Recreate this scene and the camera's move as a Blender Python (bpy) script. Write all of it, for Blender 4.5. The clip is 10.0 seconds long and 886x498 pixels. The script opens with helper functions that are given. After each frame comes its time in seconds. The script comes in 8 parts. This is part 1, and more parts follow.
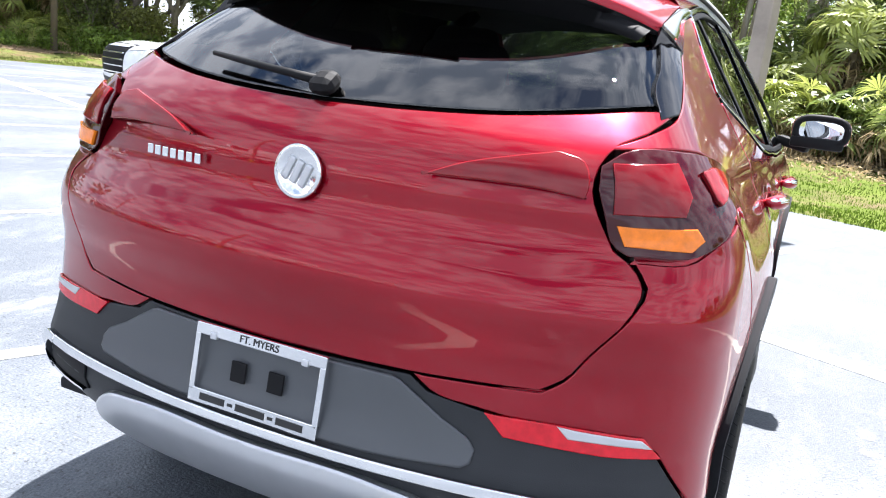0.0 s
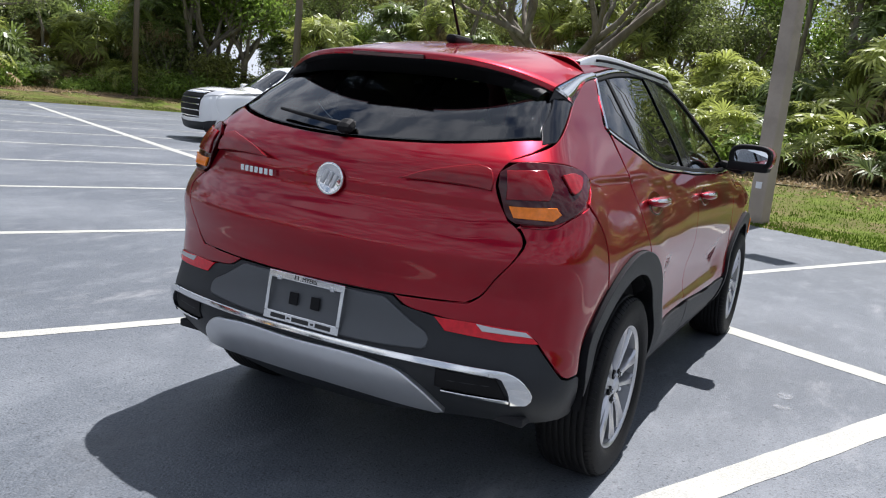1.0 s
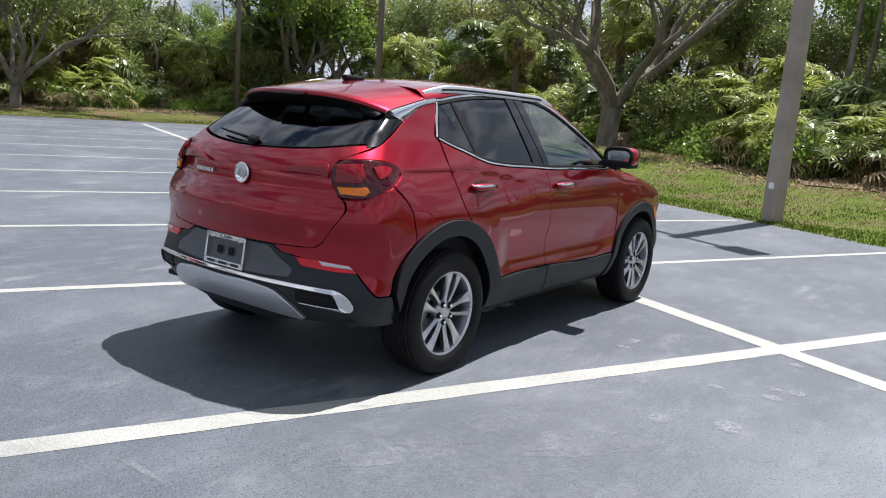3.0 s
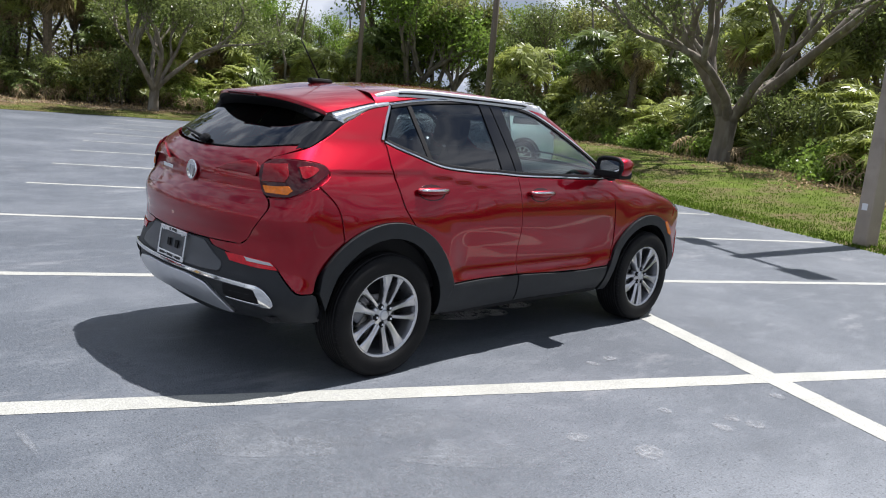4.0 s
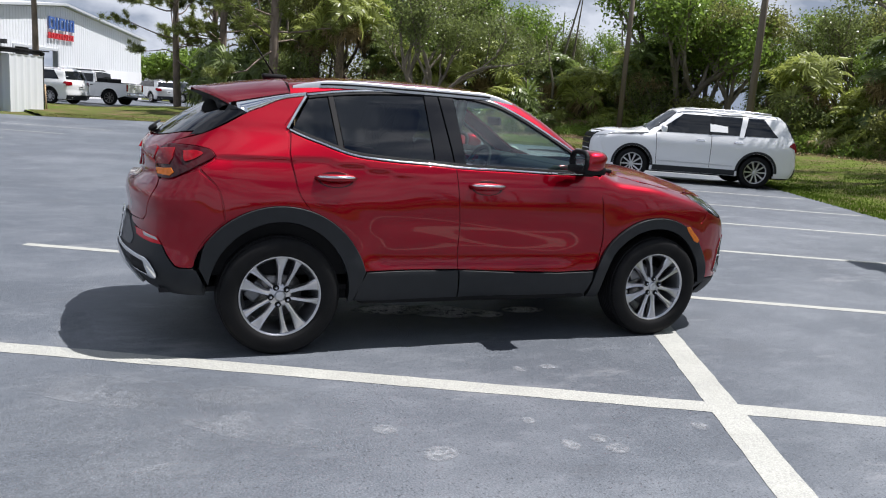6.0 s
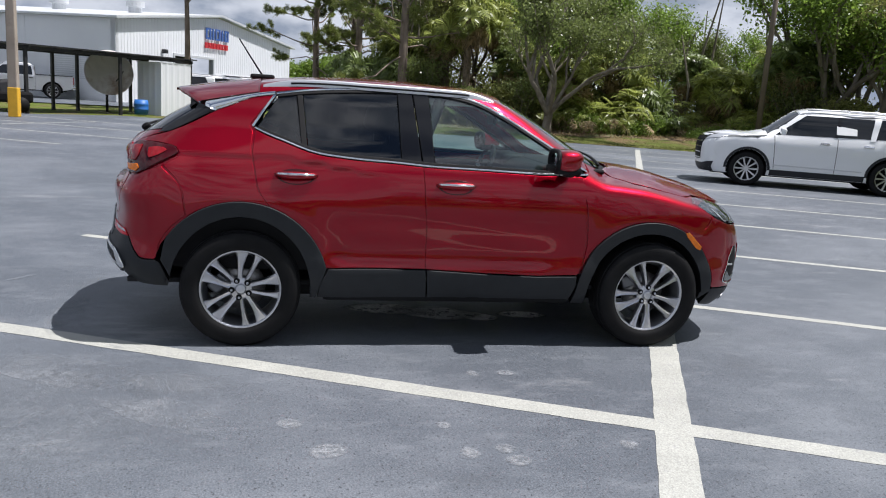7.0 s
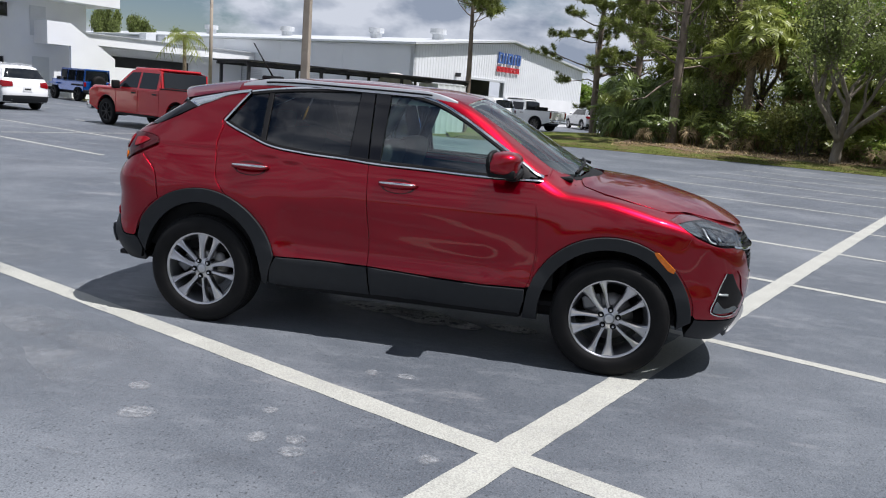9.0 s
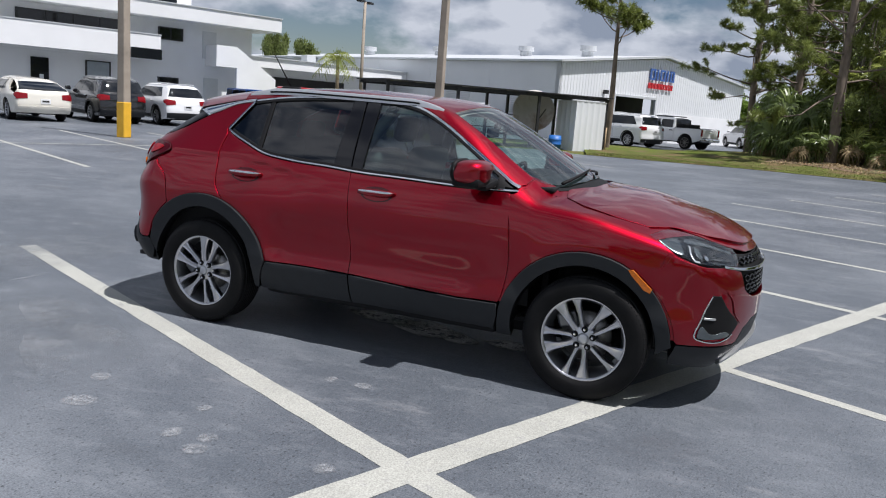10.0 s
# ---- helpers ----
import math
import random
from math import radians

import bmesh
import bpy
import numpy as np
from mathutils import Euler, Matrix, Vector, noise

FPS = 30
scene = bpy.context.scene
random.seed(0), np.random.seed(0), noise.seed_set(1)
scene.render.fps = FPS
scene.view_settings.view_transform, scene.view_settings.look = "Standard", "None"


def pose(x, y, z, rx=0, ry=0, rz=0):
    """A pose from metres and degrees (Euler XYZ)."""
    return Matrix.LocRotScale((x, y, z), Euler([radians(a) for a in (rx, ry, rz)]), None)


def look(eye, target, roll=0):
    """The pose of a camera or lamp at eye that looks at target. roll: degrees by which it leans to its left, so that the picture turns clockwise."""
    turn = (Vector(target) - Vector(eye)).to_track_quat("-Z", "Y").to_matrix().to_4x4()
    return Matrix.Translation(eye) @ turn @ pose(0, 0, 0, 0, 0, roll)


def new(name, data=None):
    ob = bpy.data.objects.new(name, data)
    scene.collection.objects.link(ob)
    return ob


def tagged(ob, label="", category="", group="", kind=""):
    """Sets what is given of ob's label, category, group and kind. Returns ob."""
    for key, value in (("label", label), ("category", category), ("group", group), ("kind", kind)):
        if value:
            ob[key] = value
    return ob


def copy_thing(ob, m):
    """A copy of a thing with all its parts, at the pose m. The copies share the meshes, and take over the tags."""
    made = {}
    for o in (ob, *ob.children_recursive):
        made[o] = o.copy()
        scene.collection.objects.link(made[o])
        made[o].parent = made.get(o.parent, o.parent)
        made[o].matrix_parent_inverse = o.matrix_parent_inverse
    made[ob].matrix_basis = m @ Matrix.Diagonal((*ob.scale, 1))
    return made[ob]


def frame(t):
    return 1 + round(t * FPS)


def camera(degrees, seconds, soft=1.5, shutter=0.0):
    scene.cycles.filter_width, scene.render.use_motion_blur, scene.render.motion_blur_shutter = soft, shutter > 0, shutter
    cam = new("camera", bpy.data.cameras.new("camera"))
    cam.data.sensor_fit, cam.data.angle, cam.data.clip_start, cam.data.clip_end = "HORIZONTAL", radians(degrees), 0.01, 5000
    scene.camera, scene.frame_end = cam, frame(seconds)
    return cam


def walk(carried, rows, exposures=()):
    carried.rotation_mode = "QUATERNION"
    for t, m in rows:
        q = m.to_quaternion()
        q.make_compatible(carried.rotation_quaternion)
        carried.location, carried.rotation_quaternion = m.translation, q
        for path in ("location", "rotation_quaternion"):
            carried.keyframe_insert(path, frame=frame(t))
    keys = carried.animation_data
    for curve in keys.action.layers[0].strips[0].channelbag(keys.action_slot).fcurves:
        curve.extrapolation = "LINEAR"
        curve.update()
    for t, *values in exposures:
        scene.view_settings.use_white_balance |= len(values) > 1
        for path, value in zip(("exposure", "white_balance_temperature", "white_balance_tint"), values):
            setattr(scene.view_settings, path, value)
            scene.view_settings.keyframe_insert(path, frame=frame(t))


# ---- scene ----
cam = camera(58.8, 10.0, soft=1.1)
PATH = [
    (0, (0.891, -3.329, 1.271), (0.117, -1.537, 0.836), 6.6),
    (0.5, (1.225, -3.734, 1.311), (0.355, -1.975, 0.922), 6.0),
    (1, (1.581, -4.145, 1.327), (0.654, -2.409, 0.967), 5.7),
    (1.5, (1.962, -4.518, 1.353), (1.0, -2.801, 0.999), 5.1),
    (2, (2.255, -4.843, 1.373), (1.258, -3.147, 1.014), 4.7),
    (2.5, (2.695, -4.886, 1.401), (1.64, -3.226, 1.038), 4.7),
    (2.7, (2.953, -4.85, 1.429), (1.862, -3.213, 1.069), 4.4),
    (4, (4.058, -4.045, 1.512), (2.656, -2.663, 1.155), 5.2),
    (4.5, (4.432, -3.599, 1.498), (2.899, -2.364, 1.142), 5.0),
    (5, (4.799, -3.128, 1.488), (3.152, -2.048, 1.137), 4.7),
    (5.5, (5.069, -2.637, 1.489), (3.329, -1.718, 1.133), 4.4),
    (7, (5.507, -1.071, 1.538), (3.585, -0.667, 1.159), 3.8),
    (7.5, (5.58, -0.519, 1.536), (3.629, -0.298, 1.154), 3.8),
    (8, (5.572, 0.037, 1.517), (3.609, 0.071, 1.136), 4.1),
    (8.5, (5.533, 0.577, 1.526), (3.576, 0.421, 1.147), 4.4),
    (9, (5.45, 1.111, 1.541), (3.517, 0.759, 1.167), 4.5),
    (9.5, (5.264, 1.608, 1.559), (3.375, 1.06, 1.193), 4.5),
    (10, (5.048, 2.117, 1.557), (3.223, 1.381, 1.198), 4.3),
]
EXPOSURES = [(t, stops, 6290, 13) for t, stops in ((0, 1.7), (0.1, 1.5), (0.3, 1.05), (0.5, 0.85), (0.8, 0.58), (1.2, 0.44), (5.0, 0.35), (7.5, 0.13), (8.5, 0.12), (10, 0.0))]
walk(cam, [(t, look(eye, target, roll)) for t, eye, target, roll in PATH], EXPOSURES)

# ---- light ----
SUN_TO = Vector((0.045, 0.42, 1.0)).normalized()
sun_data = bpy.data.lights.new("sun", "SUN")
sun_data.energy, sun_data.angle, sun_data.color = 6.2, radians(0.53), (1.0, 0.97, 0.93)
sun = new("sun", sun_data)
sun.matrix_world = look((0, 0, 60), Vector((0, 0, 60)) - SUN_TO)


def make_sky():
    world = bpy.data.worlds.new("sky")
    world.use_nodes = True
    scene.world = world
    n, l = world.node_tree.nodes, world.node_tree.links
    n.clear()
    out, bg = n.new("ShaderNodeOutputWorld"), n.new("ShaderNodeBackground")
    sky = n.new("ShaderNodeTexSky")
    sky.sky_type, sky.sun_disc = "NISHITA", False
    sky.sun_elevation, sky.sun_rotation = math.asin(SUN_TO.z), math.atan2(SUN_TO.x, SUN_TO.y)
    sky.air_density, sky.dust_density, sky.ozone_density = 1.0, 0.15, 2.5
    coord, place = n.new("ShaderNodeTexCoord"), n.new("ShaderNodeMapping")
    place.inputs["Scale"].default_value = (1.0, 1.0, 2.2)
    puffs, fine = n.new("ShaderNodeTexNoise"), n.new("ShaderNodeTexNoise")
    puffs.inputs["Scale"].default_value, puffs.inputs["Detail"].default_value, puffs.inputs["Roughness"].default_value = 3.4, 12, 0.56
    fine.inputs["Scale"].default_value, fine.inputs["Detail"].default_value = 8.5, 10
    cover, tone = n.new("ShaderNodeValToRGB"), n.new("ShaderNodeValToRGB")
    cover.color_ramp.elements[0].position, cover.color_ramp.elements[1].position = 0.325, 0.415
    tone.color_ramp.elements[0].position, tone.color_ramp.elements[1].position = 0.42, 0.57
    tone.color_ramp.elements[0].color, tone.color_ramp.elements[1].color = (5.3, 6.2, 7.7, 1), (11.6, 12.3, 13.4, 1)
    mix = n.new("ShaderNodeMix")
    mix.data_type = "RGBA"
    l.new(coord.outputs["Generated"], place.inputs["Vector"])
    l.new(place.outputs["Vector"], puffs.inputs["Vector"])
    l.new(place.outputs["Vector"], fine.inputs["Vector"])
    parts_of, thin, less = n.new("ShaderNodeSeparateXYZ"), n.new("ShaderNodeMath"), n.new("ShaderNodeMath")
    thin.operation, thin.inputs[1].default_value, less.operation = "MULTIPLY", 0.1, "SUBTRACT"
    l.new(coord.outputs["Generated"], parts_of.inputs["Vector"])
    l.new(parts_of.outputs["Z"], thin.inputs[0])
    l.new(puffs.outputs["Fac"], less.inputs[0])
    l.new(thin.outputs["Value"], less.inputs[1])
    l.new(less.outputs["Value"], cover.inputs["Fac"])
    l.new(fine.outputs["Fac"], tone.inputs["Fac"])
    l.new(cover.outputs["Color"], mix.inputs["Factor"])
    l.new(sky.outputs["Color"], mix.inputs["A"])
    l.new(tone.outputs["Color"], mix.inputs["B"])
    l.new(mix.outputs["Result"], bg.inputs["Color"])
    bg.inputs["Strength"].default_value = 0.051
    l.new(bg.outputs["Background"], out.inputs["Surface"])


make_sky()


# ---- materials ----
def material(name, base, rough=0.6, metal=0.0, vary=0.12, scale=8.0, bump=0.0, bump_scale=60.0, coat=0.0, spec=0.5, fleck=0.0, fleck_scale=400.0,
             per_piece=0.0, emit=None, emit_power=0.0, through_light=0.0, other=None, other_at=(0.5, 0.62), other_scale=1.2, stretch=(1, 1, 1)):
    """A surface with two scales of variation, fine relief, and if wanted a second colour in patches."""
    m = bpy.data.materials.new(name)
    m.use_nodes = True
    n, l = m.node_tree.nodes, m.node_tree.links
    p = n["Principled BSDF"]
    p.inputs["Roughness"].default_value, p.inputs["Metallic"].default_value = rough, metal
    p.inputs["Coat Weight"].default_value, p.inputs["Coat Roughness"].default_value = coat, 0.03
    p.inputs["Specular IOR Level"].default_value = spec
    coord, place = n.new("ShaderNodeTexCoord"), n.new("ShaderNodeMapping")
    place.inputs["Scale"].default_value = stretch
    l.new(coord.outputs["Object"], place.inputs["Vector"])
    big = n.new("ShaderNodeTexNoise")
    big.inputs["Scale"].default_value, big.inputs["Detail"].default_value = scale, 6
    l.new(place.outputs["Vector"], big.inputs["Vector"])
    span = n.new("ShaderNodeMapRange")
    span.inputs["From Min"].default_value, span.inputs["From Max"].default_value = 0.25, 0.75
    span.inputs["To Min"].default_value, span.inputs["To Max"].default_value = 1 - vary, 1 + vary
    l.new(big.outputs["Fac"], span.inputs["Value"])
    tint = n.new("ShaderNodeVectorMath")
    tint.operation = "SCALE"
    tint.inputs[0].default_value = base
    l.new(span.outputs["Result"], tint.inputs["Scale"])
    last = tint.outputs["Vector"]
    if other:
        patch, ramp, mix = n.new("ShaderNodeTexNoise"), n.new("ShaderNodeMapRange"), n.new("ShaderNodeMix")
        patch.inputs["Scale"].default_value, patch.inputs["Detail"].default_value, patch.inputs["Roughness"].default_value = other_scale, 8, 0.62
        ramp.inputs["From Min"].default_value, ramp.inputs["From Max"].default_value = other_at
        mix.data_type = "RGBA"
        l.new(place.outputs["Vector"], patch.inputs["Vector"])
        l.new(patch.outputs["Fac"], ramp.inputs["Value"])
        l.new(ramp.outputs["Result"], mix.inputs["Factor"])
        l.new(last, mix.inputs["A"])
        mix.inputs["B"].default_value = (*other, 1)
        last = mix.outputs["Result"]
    if fleck:
        grain, gmap, gmul = n.new("ShaderNodeTexNoise"), n.new("ShaderNodeMapRange"), n.new("ShaderNodeVectorMath")
        grain.inputs["Scale"].default_value, grain.inputs["Detail"].default_value = fleck_scale, 3
        gmap.inputs["From Min"].default_value, gmap.inputs["From Max"].default_value = 0.3, 0.7
        gmap.inputs["To Min"].default_value, gmap.inputs["To Max"].default_value = 1 - fleck, 1 + fleck
        gmul.operation = "SCALE"
        l.new(coord.outputs["Object"], grain.inputs["Vector"])
        l.new(grain.outputs["Fac"], gmap.inputs["Value"])
        l.new(last, gmul.inputs[0])
        l.new(gmap.outputs["Result"], gmul.inputs["Scale"])
        last = gmul.outputs["Vector"]
    if per_piece:
        geo, pmap, pmul = n.new("ShaderNodeNewGeometry"), n.new("ShaderNodeMapRange"), n.new("ShaderNodeVectorMath")
        pmap.inputs["To Min"].default_value, pmap.inputs["To Max"].default_value = 1 - per_piece, 1 + per_piece
        pmul.operation = "SCALE"
        l.new(geo.outputs["Random Per Island"], pmap.inputs["Value"])
        l.new(last, pmul.inputs[0])
        l.new(pmap.outputs["Result"], pmul.inputs["Scale"])
        last = pmul.outputs["Vector"]
    l.new(last, p.inputs["Base Color"])
    if bump:
        rel, bn = n.new("ShaderNodeTexNoise"), n.new("ShaderNodeBump")
        rel.inputs["Scale"].default_value, rel.inputs["Detail"].default_value = bump_scale, 4
        bn.inputs["Strength"].default_value, bn.inputs["Distance"].default_value = bump, 0.01
        l.new(place.outputs["Vector"], rel.inputs["Vector"])
        l.new(rel.outputs["Fac"], bn.inputs["Height"])
        l.new(bn.outputs["Normal"], p.inputs["Normal"])
    if emit:
        p.inputs["Emission Color"].default_value, p.inputs["Emission Strength"].default_value = (*emit, 1), emit_power
    if through_light:
        tr, add = n.new("ShaderNodeBsdfTranslucent"), n.new("ShaderNodeMixShader")
        add.inputs["Fac"].default_value = through_light
        l.new(last, tr.inputs["Color"])
        l.new(p.outputs["BSDF"], add.inputs[1])
        l.new(tr.outputs["BSDF"], add.inputs[2])
        l.new(add.outputs["Shader"], n["Material Output"].inputs["Surface"])
    return m


def glass(name, tint, sheen=0.06, rough=0.0):
    """A thin pane: tinted and clear, with a mirror sheen that grows at grazing angles, alike from both sides."""
    m = bpy.data.materials.new(name)
    m.use_nodes = True
    n, l = m.node_tree.nodes, m.node_tree.links
    n.remove(n["Principled BSDF"])
    clear, shine, mix, edge = n.new("ShaderNodeBsdfTransparent"), n.new("ShaderNodeBsdfGlossy"), n.new("ShaderNodeMixShader"), n.new("ShaderNodeLayerWeight")
    power, scale = n.new("ShaderNodeMath"), n.new("ShaderNodeMath")
    clear.inputs["Color"].default_value = (*tint, 1)
    shine.inputs["Roughness"].default_value = rough
    edge.inputs["Blend"].default_value = 0.5
    power.operation, power.inputs[1].default_value = "POWER", 4.0
    scale.operation, scale.inputs[1].default_value, scale.inputs[2].default_value = "MULTIPLY_ADD", 1 - sheen, sheen
    l.new(edge.outputs["Facing"], power.inputs[0])
    l.new(power.outputs["Value"], scale.inputs[0])
    l.new(scale.outputs["Value"], mix.inputs["Fac"])
    l.new(clear.outputs["BSDF"], mix.inputs[1])
    l.new(shine.outputs["BSDF"], mix.inputs[2])
    l.new(mix.outputs["Shader"], n["Material Output"].inputs["Surface"])
    return m


def asphalt():
    """Sealed asphalt: stone grain, mottling, broad pale scuffs, dark stains and faint cracks."""
    m = material("sealed_asphalt", (0.077, 0.089, 0.106), 0.55, 0, 0.12, 0.35, 0.5, 90, fleck=0.34, fleck_scale=120, other=(0.175, 0.19, 0.21), other_at=(0.46, 0.8), other_scale=0.45)
    n, l = m.node_tree.nodes, m.node_tree.links
    p = n["Principled BSDF"]
    last = p.inputs["Base Color"].links[0].from_socket
    coord = n.new("ShaderNodeTexCoord")

    def layer(scale, detail, lo, hi, colour, rough=0.6, stretch=(1, 1, 1), turn=0.0, strength=1.0):
        nonlocal last
        place, tex, ramp, mix = n.new("ShaderNodeMapping"), n.new("ShaderNodeTexNoise"), n.new("ShaderNodeMapRange"), n.new("ShaderNodeMix")
        place.inputs["Scale"].default_value, place.inputs["Rotation"].default_value = stretch, (0, 0, turn)
        tex.inputs["Scale"].default_value, tex.inputs["Detail"].default_value, tex.inputs["Roughness"].default_value = scale, detail, rough
        ramp.inputs["From Min"].default_value, ramp.inputs["From Max"].default_value, ramp.inputs["To Max"].default_value = lo, hi, strength
        mix.data_type = "RGBA"
        mix.inputs["B"].default_value = (*colour, 1)
        l.new(coord.outputs["Object"], place.inputs["Vector"])
        l.new(place.outputs["Vector"], tex.inputs["Vector"])
        l.new(tex.outputs["Fac"], ramp.inputs["Value"])
        l.new(ramp.outputs["Result"], mix.inputs["Factor"])
        l.new(last, mix.inputs["A"])
        last = mix.outputs["Result"]
    layer(30, 6, 0.5, 0.72, (0.19, 0.205, 0.225), 0.8, strength=0.4)
    layer(5, 7, 0.5, 0.7, (0.2, 0.215, 0.235), 0.75, (1, 0.5, 1), 1.1, strength=0.45)
    layer(58, 2, 0.4, 0.3, (0.025, 0.028, 0.033), 0.5, strength=0.85)
    layer(3, 7, 0.42, 0.3, (0.06, 0.067, 0.078), 0.7, strength=0.35)
    layer(1.6, 9, 0.58, 0.72, (0.26, 0.265, 0.275), 0.72, (1, 0.35, 1), 0.6, strength=0.75)
    layer(0.9, 8, 0.4, 0.28, (0.075, 0.08, 0.088), 0.6, strength=0.6)
    l.new(last, p.inputs["Base Color"])
    return m


RED = material("cherry_red_paint", (0.285, 0.0006, 0.0105), 0.36, 0.92, 0.05, 3, coat=1.0, spec=0.0, fleck=0.1, fleck_scale=900)
RED.node_tree.nodes["Principled BSDF"].inputs["Coat IOR"].default_value = 1.48
CLAD = material("dark_grey_plastic", (0.024, 0.026, 0.029), 0.5, 0, 0.1, 14, 0.08, 500, spec=0.25)
BUMPER_GREY = material("matte_grey_bumper", (0.07, 0.075, 0.082), 0.42, 0, 0.06, 6, 0.05, 600)
BLACK_GLOSS = material("gloss_black", (0.006, 0.006, 0.007), 0.1, 0, 0.1, 6, spec=0.5)
LAMP_SILVER = material("lamp_reflector", (0.16, 0.18, 0.19), 0.22, 0.8, 0.2, 12)
BLACK = material("black_plastic", (0.009, 0.009, 0.01), 0.6, 0, 0.15, 12, 0.05, 300, spec=0.15)
RUBBER = material("tyre_rubber", (0.009, 0.009, 0.0095), 0.62, 0, 0.3, 9, 0.12, 140, spec=0.15)
CHROME = material("chrome", (0.78, 0.79, 0.8), 0.09, 1.0, 0.03, 10)
SILVER = material("satin_silver", (0.58, 0.59, 0.61), 0.34, 0.75, 0.05, 14)
ALLOY = material("machined_alloy", (0.58, 0.58, 0.6), 0.3, 1.0, 0.06, 30)
ALLOY_DARK = material("grey_painted_alloy", (0.17, 0.175, 0.185), 0.3, 0.7, 0.06, 20)
STEEL = material("brake_steel", (0.28, 0.27, 0.26), 0.38, 0.9, 0.15, 40)
TINT = glass("privacy_glass", (0.1, 0.11, 0.12), 0.1)
CLEAR = glass("clear_glass", (0.78, 0.95, 0.9), 0.16)
LENS = glass("clear_lens", (0.9, 0.93, 0.94), 0.07)
MIRROR = material("mirror_glass", (0.85, 0.87, 0.88), 0.02, 1.0, 0.01, 4)
LAMP_RED = material("red_lamp_lens", (0.2, 0.002, 0.006), 0.12, 0, 0.15, 22, spec=0.5)
REFLECTOR = material("bright_red_reflector", (0.6, 0.008, 0.02), 0.15, 0, 0.2, 60, spec=0.5)
LAMP_DARK = material("smoked_lamp_lens", (0.045, 0.002, 0.004), 0.07, 0, 0.15, 20, spec=0.5)
LAMP_GLOW = material("deep_red_lamp", (0.22, 0.003, 0.008), 0.1, 0, 0.3, 40, spec=0.5)
AMBER = material("amber_lens", (0.6, 0.14, 0.01), 0.12, 0, 0.25, 60, spec=0.5, emit=(1.0, 0.3, 0.02), emit_power=0.08)
SEAT = material("black_seat_fabric", (0.035, 0.035, 0.037), 0.8, 0, 0.2, 20, 0.2, 250)
TRIM_GREY = material("grey_cabin_trim", (0.3, 0.29, 0.27), 0.75, 0, 0.08, 10, 0.05, 200)
CARPET = material("black_carpet", (0.016, 0.016, 0.018), 0.95, 0, 0.25, 60, 0.3, 500)
ASPHALT = asphalt()
PAINT_LINE = material("white_line_paint", (0.35, 0.352, 0.32), 0.65, 0, 0.1, 3, 0.4, 150, fleck=0.25, fleck_scale=120, other=(0.3, 0.3, 0.29), other_at=(0.56, 0.72), other_scale=14)
PALE_PANE = material("pale_blind_behind_glass", (0.33, 0.37, 0.4), 0.1, 0, 0.1, 2, spec=0.5)
GRASS_SOIL = material("grass_turf", (0.085, 0.115, 0.018), 0.95, 0, 0.35, 2.2, 0.8, 30, spec=0.1, fleck=0.5, fleck_scale=60, other=(0.125, 0.1, 0.05), other_at=(0.45, 0.62), other_scale=0.9)
GRASS_DULL = material("dull_grass_blade", (0.1, 0.115, 0.03), 0.8, 0, 0.35, 0.6, per_piece=0.45, through_light=0.4, spec=0.12)
GRASS_BLADE = material("grass_blade", (0.085, 0.136, 0.016), 0.8, 0, 0.35, 0.6, per_piece=0.45, through_light=0.45, spec=0.12)
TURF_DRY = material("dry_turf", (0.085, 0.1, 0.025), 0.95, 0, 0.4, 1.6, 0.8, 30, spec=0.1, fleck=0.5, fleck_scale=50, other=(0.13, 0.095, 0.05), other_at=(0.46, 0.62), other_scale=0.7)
LITTER = material("brown_leaf_litter", (0.13, 0.085, 0.05), 0.95, 0, 0.4, 3, 0.9, 40, fleck=0.5, fleck_scale=50, other=(0.08, 0.1, 0.03), other_at=(0.5, 0.65), other_scale=0.9)
BARK_OAK = material("grey_oak_bark", (0.17, 0.145, 0.115), 0.95, 0, 0.35, 5, 0.9, 24, stretch=(1, 1, 0.3), other=(0.26, 0.24, 0.2), other_at=(0.52, 0.66), other_scale=2.5)
BARK_PINE = material("brown_pine_bark", (0.19, 0.15, 0.12), 0.95, 0, 0.4, 7, 0.9, 30, stretch=(1, 1, 0.35))
BARK_PALM = material("palm_trunk", (0.16, 0.125, 0.085), 0.95, 0, 0.4, 8, 0.9, 40)
LEAF_OAK = material("oak_leaf", (0.17, 0.21, 0.065), 0.36, 0, 0.2, 1.5, per_piece=0.45, through_light=0.5, spec=0.5)
LEAF_LIGHT = material("bright_broad_leaf", (0.19, 0.28, 0.05), 0.36, 0, 0.2, 1.5, per_piece=0.4, through_light=0.5, spec=0.5)
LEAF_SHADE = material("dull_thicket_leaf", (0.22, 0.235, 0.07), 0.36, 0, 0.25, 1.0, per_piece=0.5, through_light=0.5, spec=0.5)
NEEDLE = material("pine_needles", (0.2, 0.235, 0.06), 0.36, 0, 0.25, 2, per_piece=0.4, through_light=0.4, spec=0.5)
FROND = material("green_palm_frond", (0.3, 0.34, 0.085), 0.36, 0, 0.2, 2, per_piece=0.4, through_light=0.5, spec=0.5)
FROND_DEEP = material("deep_green_frond", (0.15, 0.2, 0.055), 0.36, 0, 0.2, 2, per_piece=0.4, through_light=0.45, spec=0.5)
FROND_DEAD = material("dry_brown_frond", (0.36, 0.27, 0.15), 0.8, 0, 0.25, 3, per_piece=0.35, through_light=0.3)
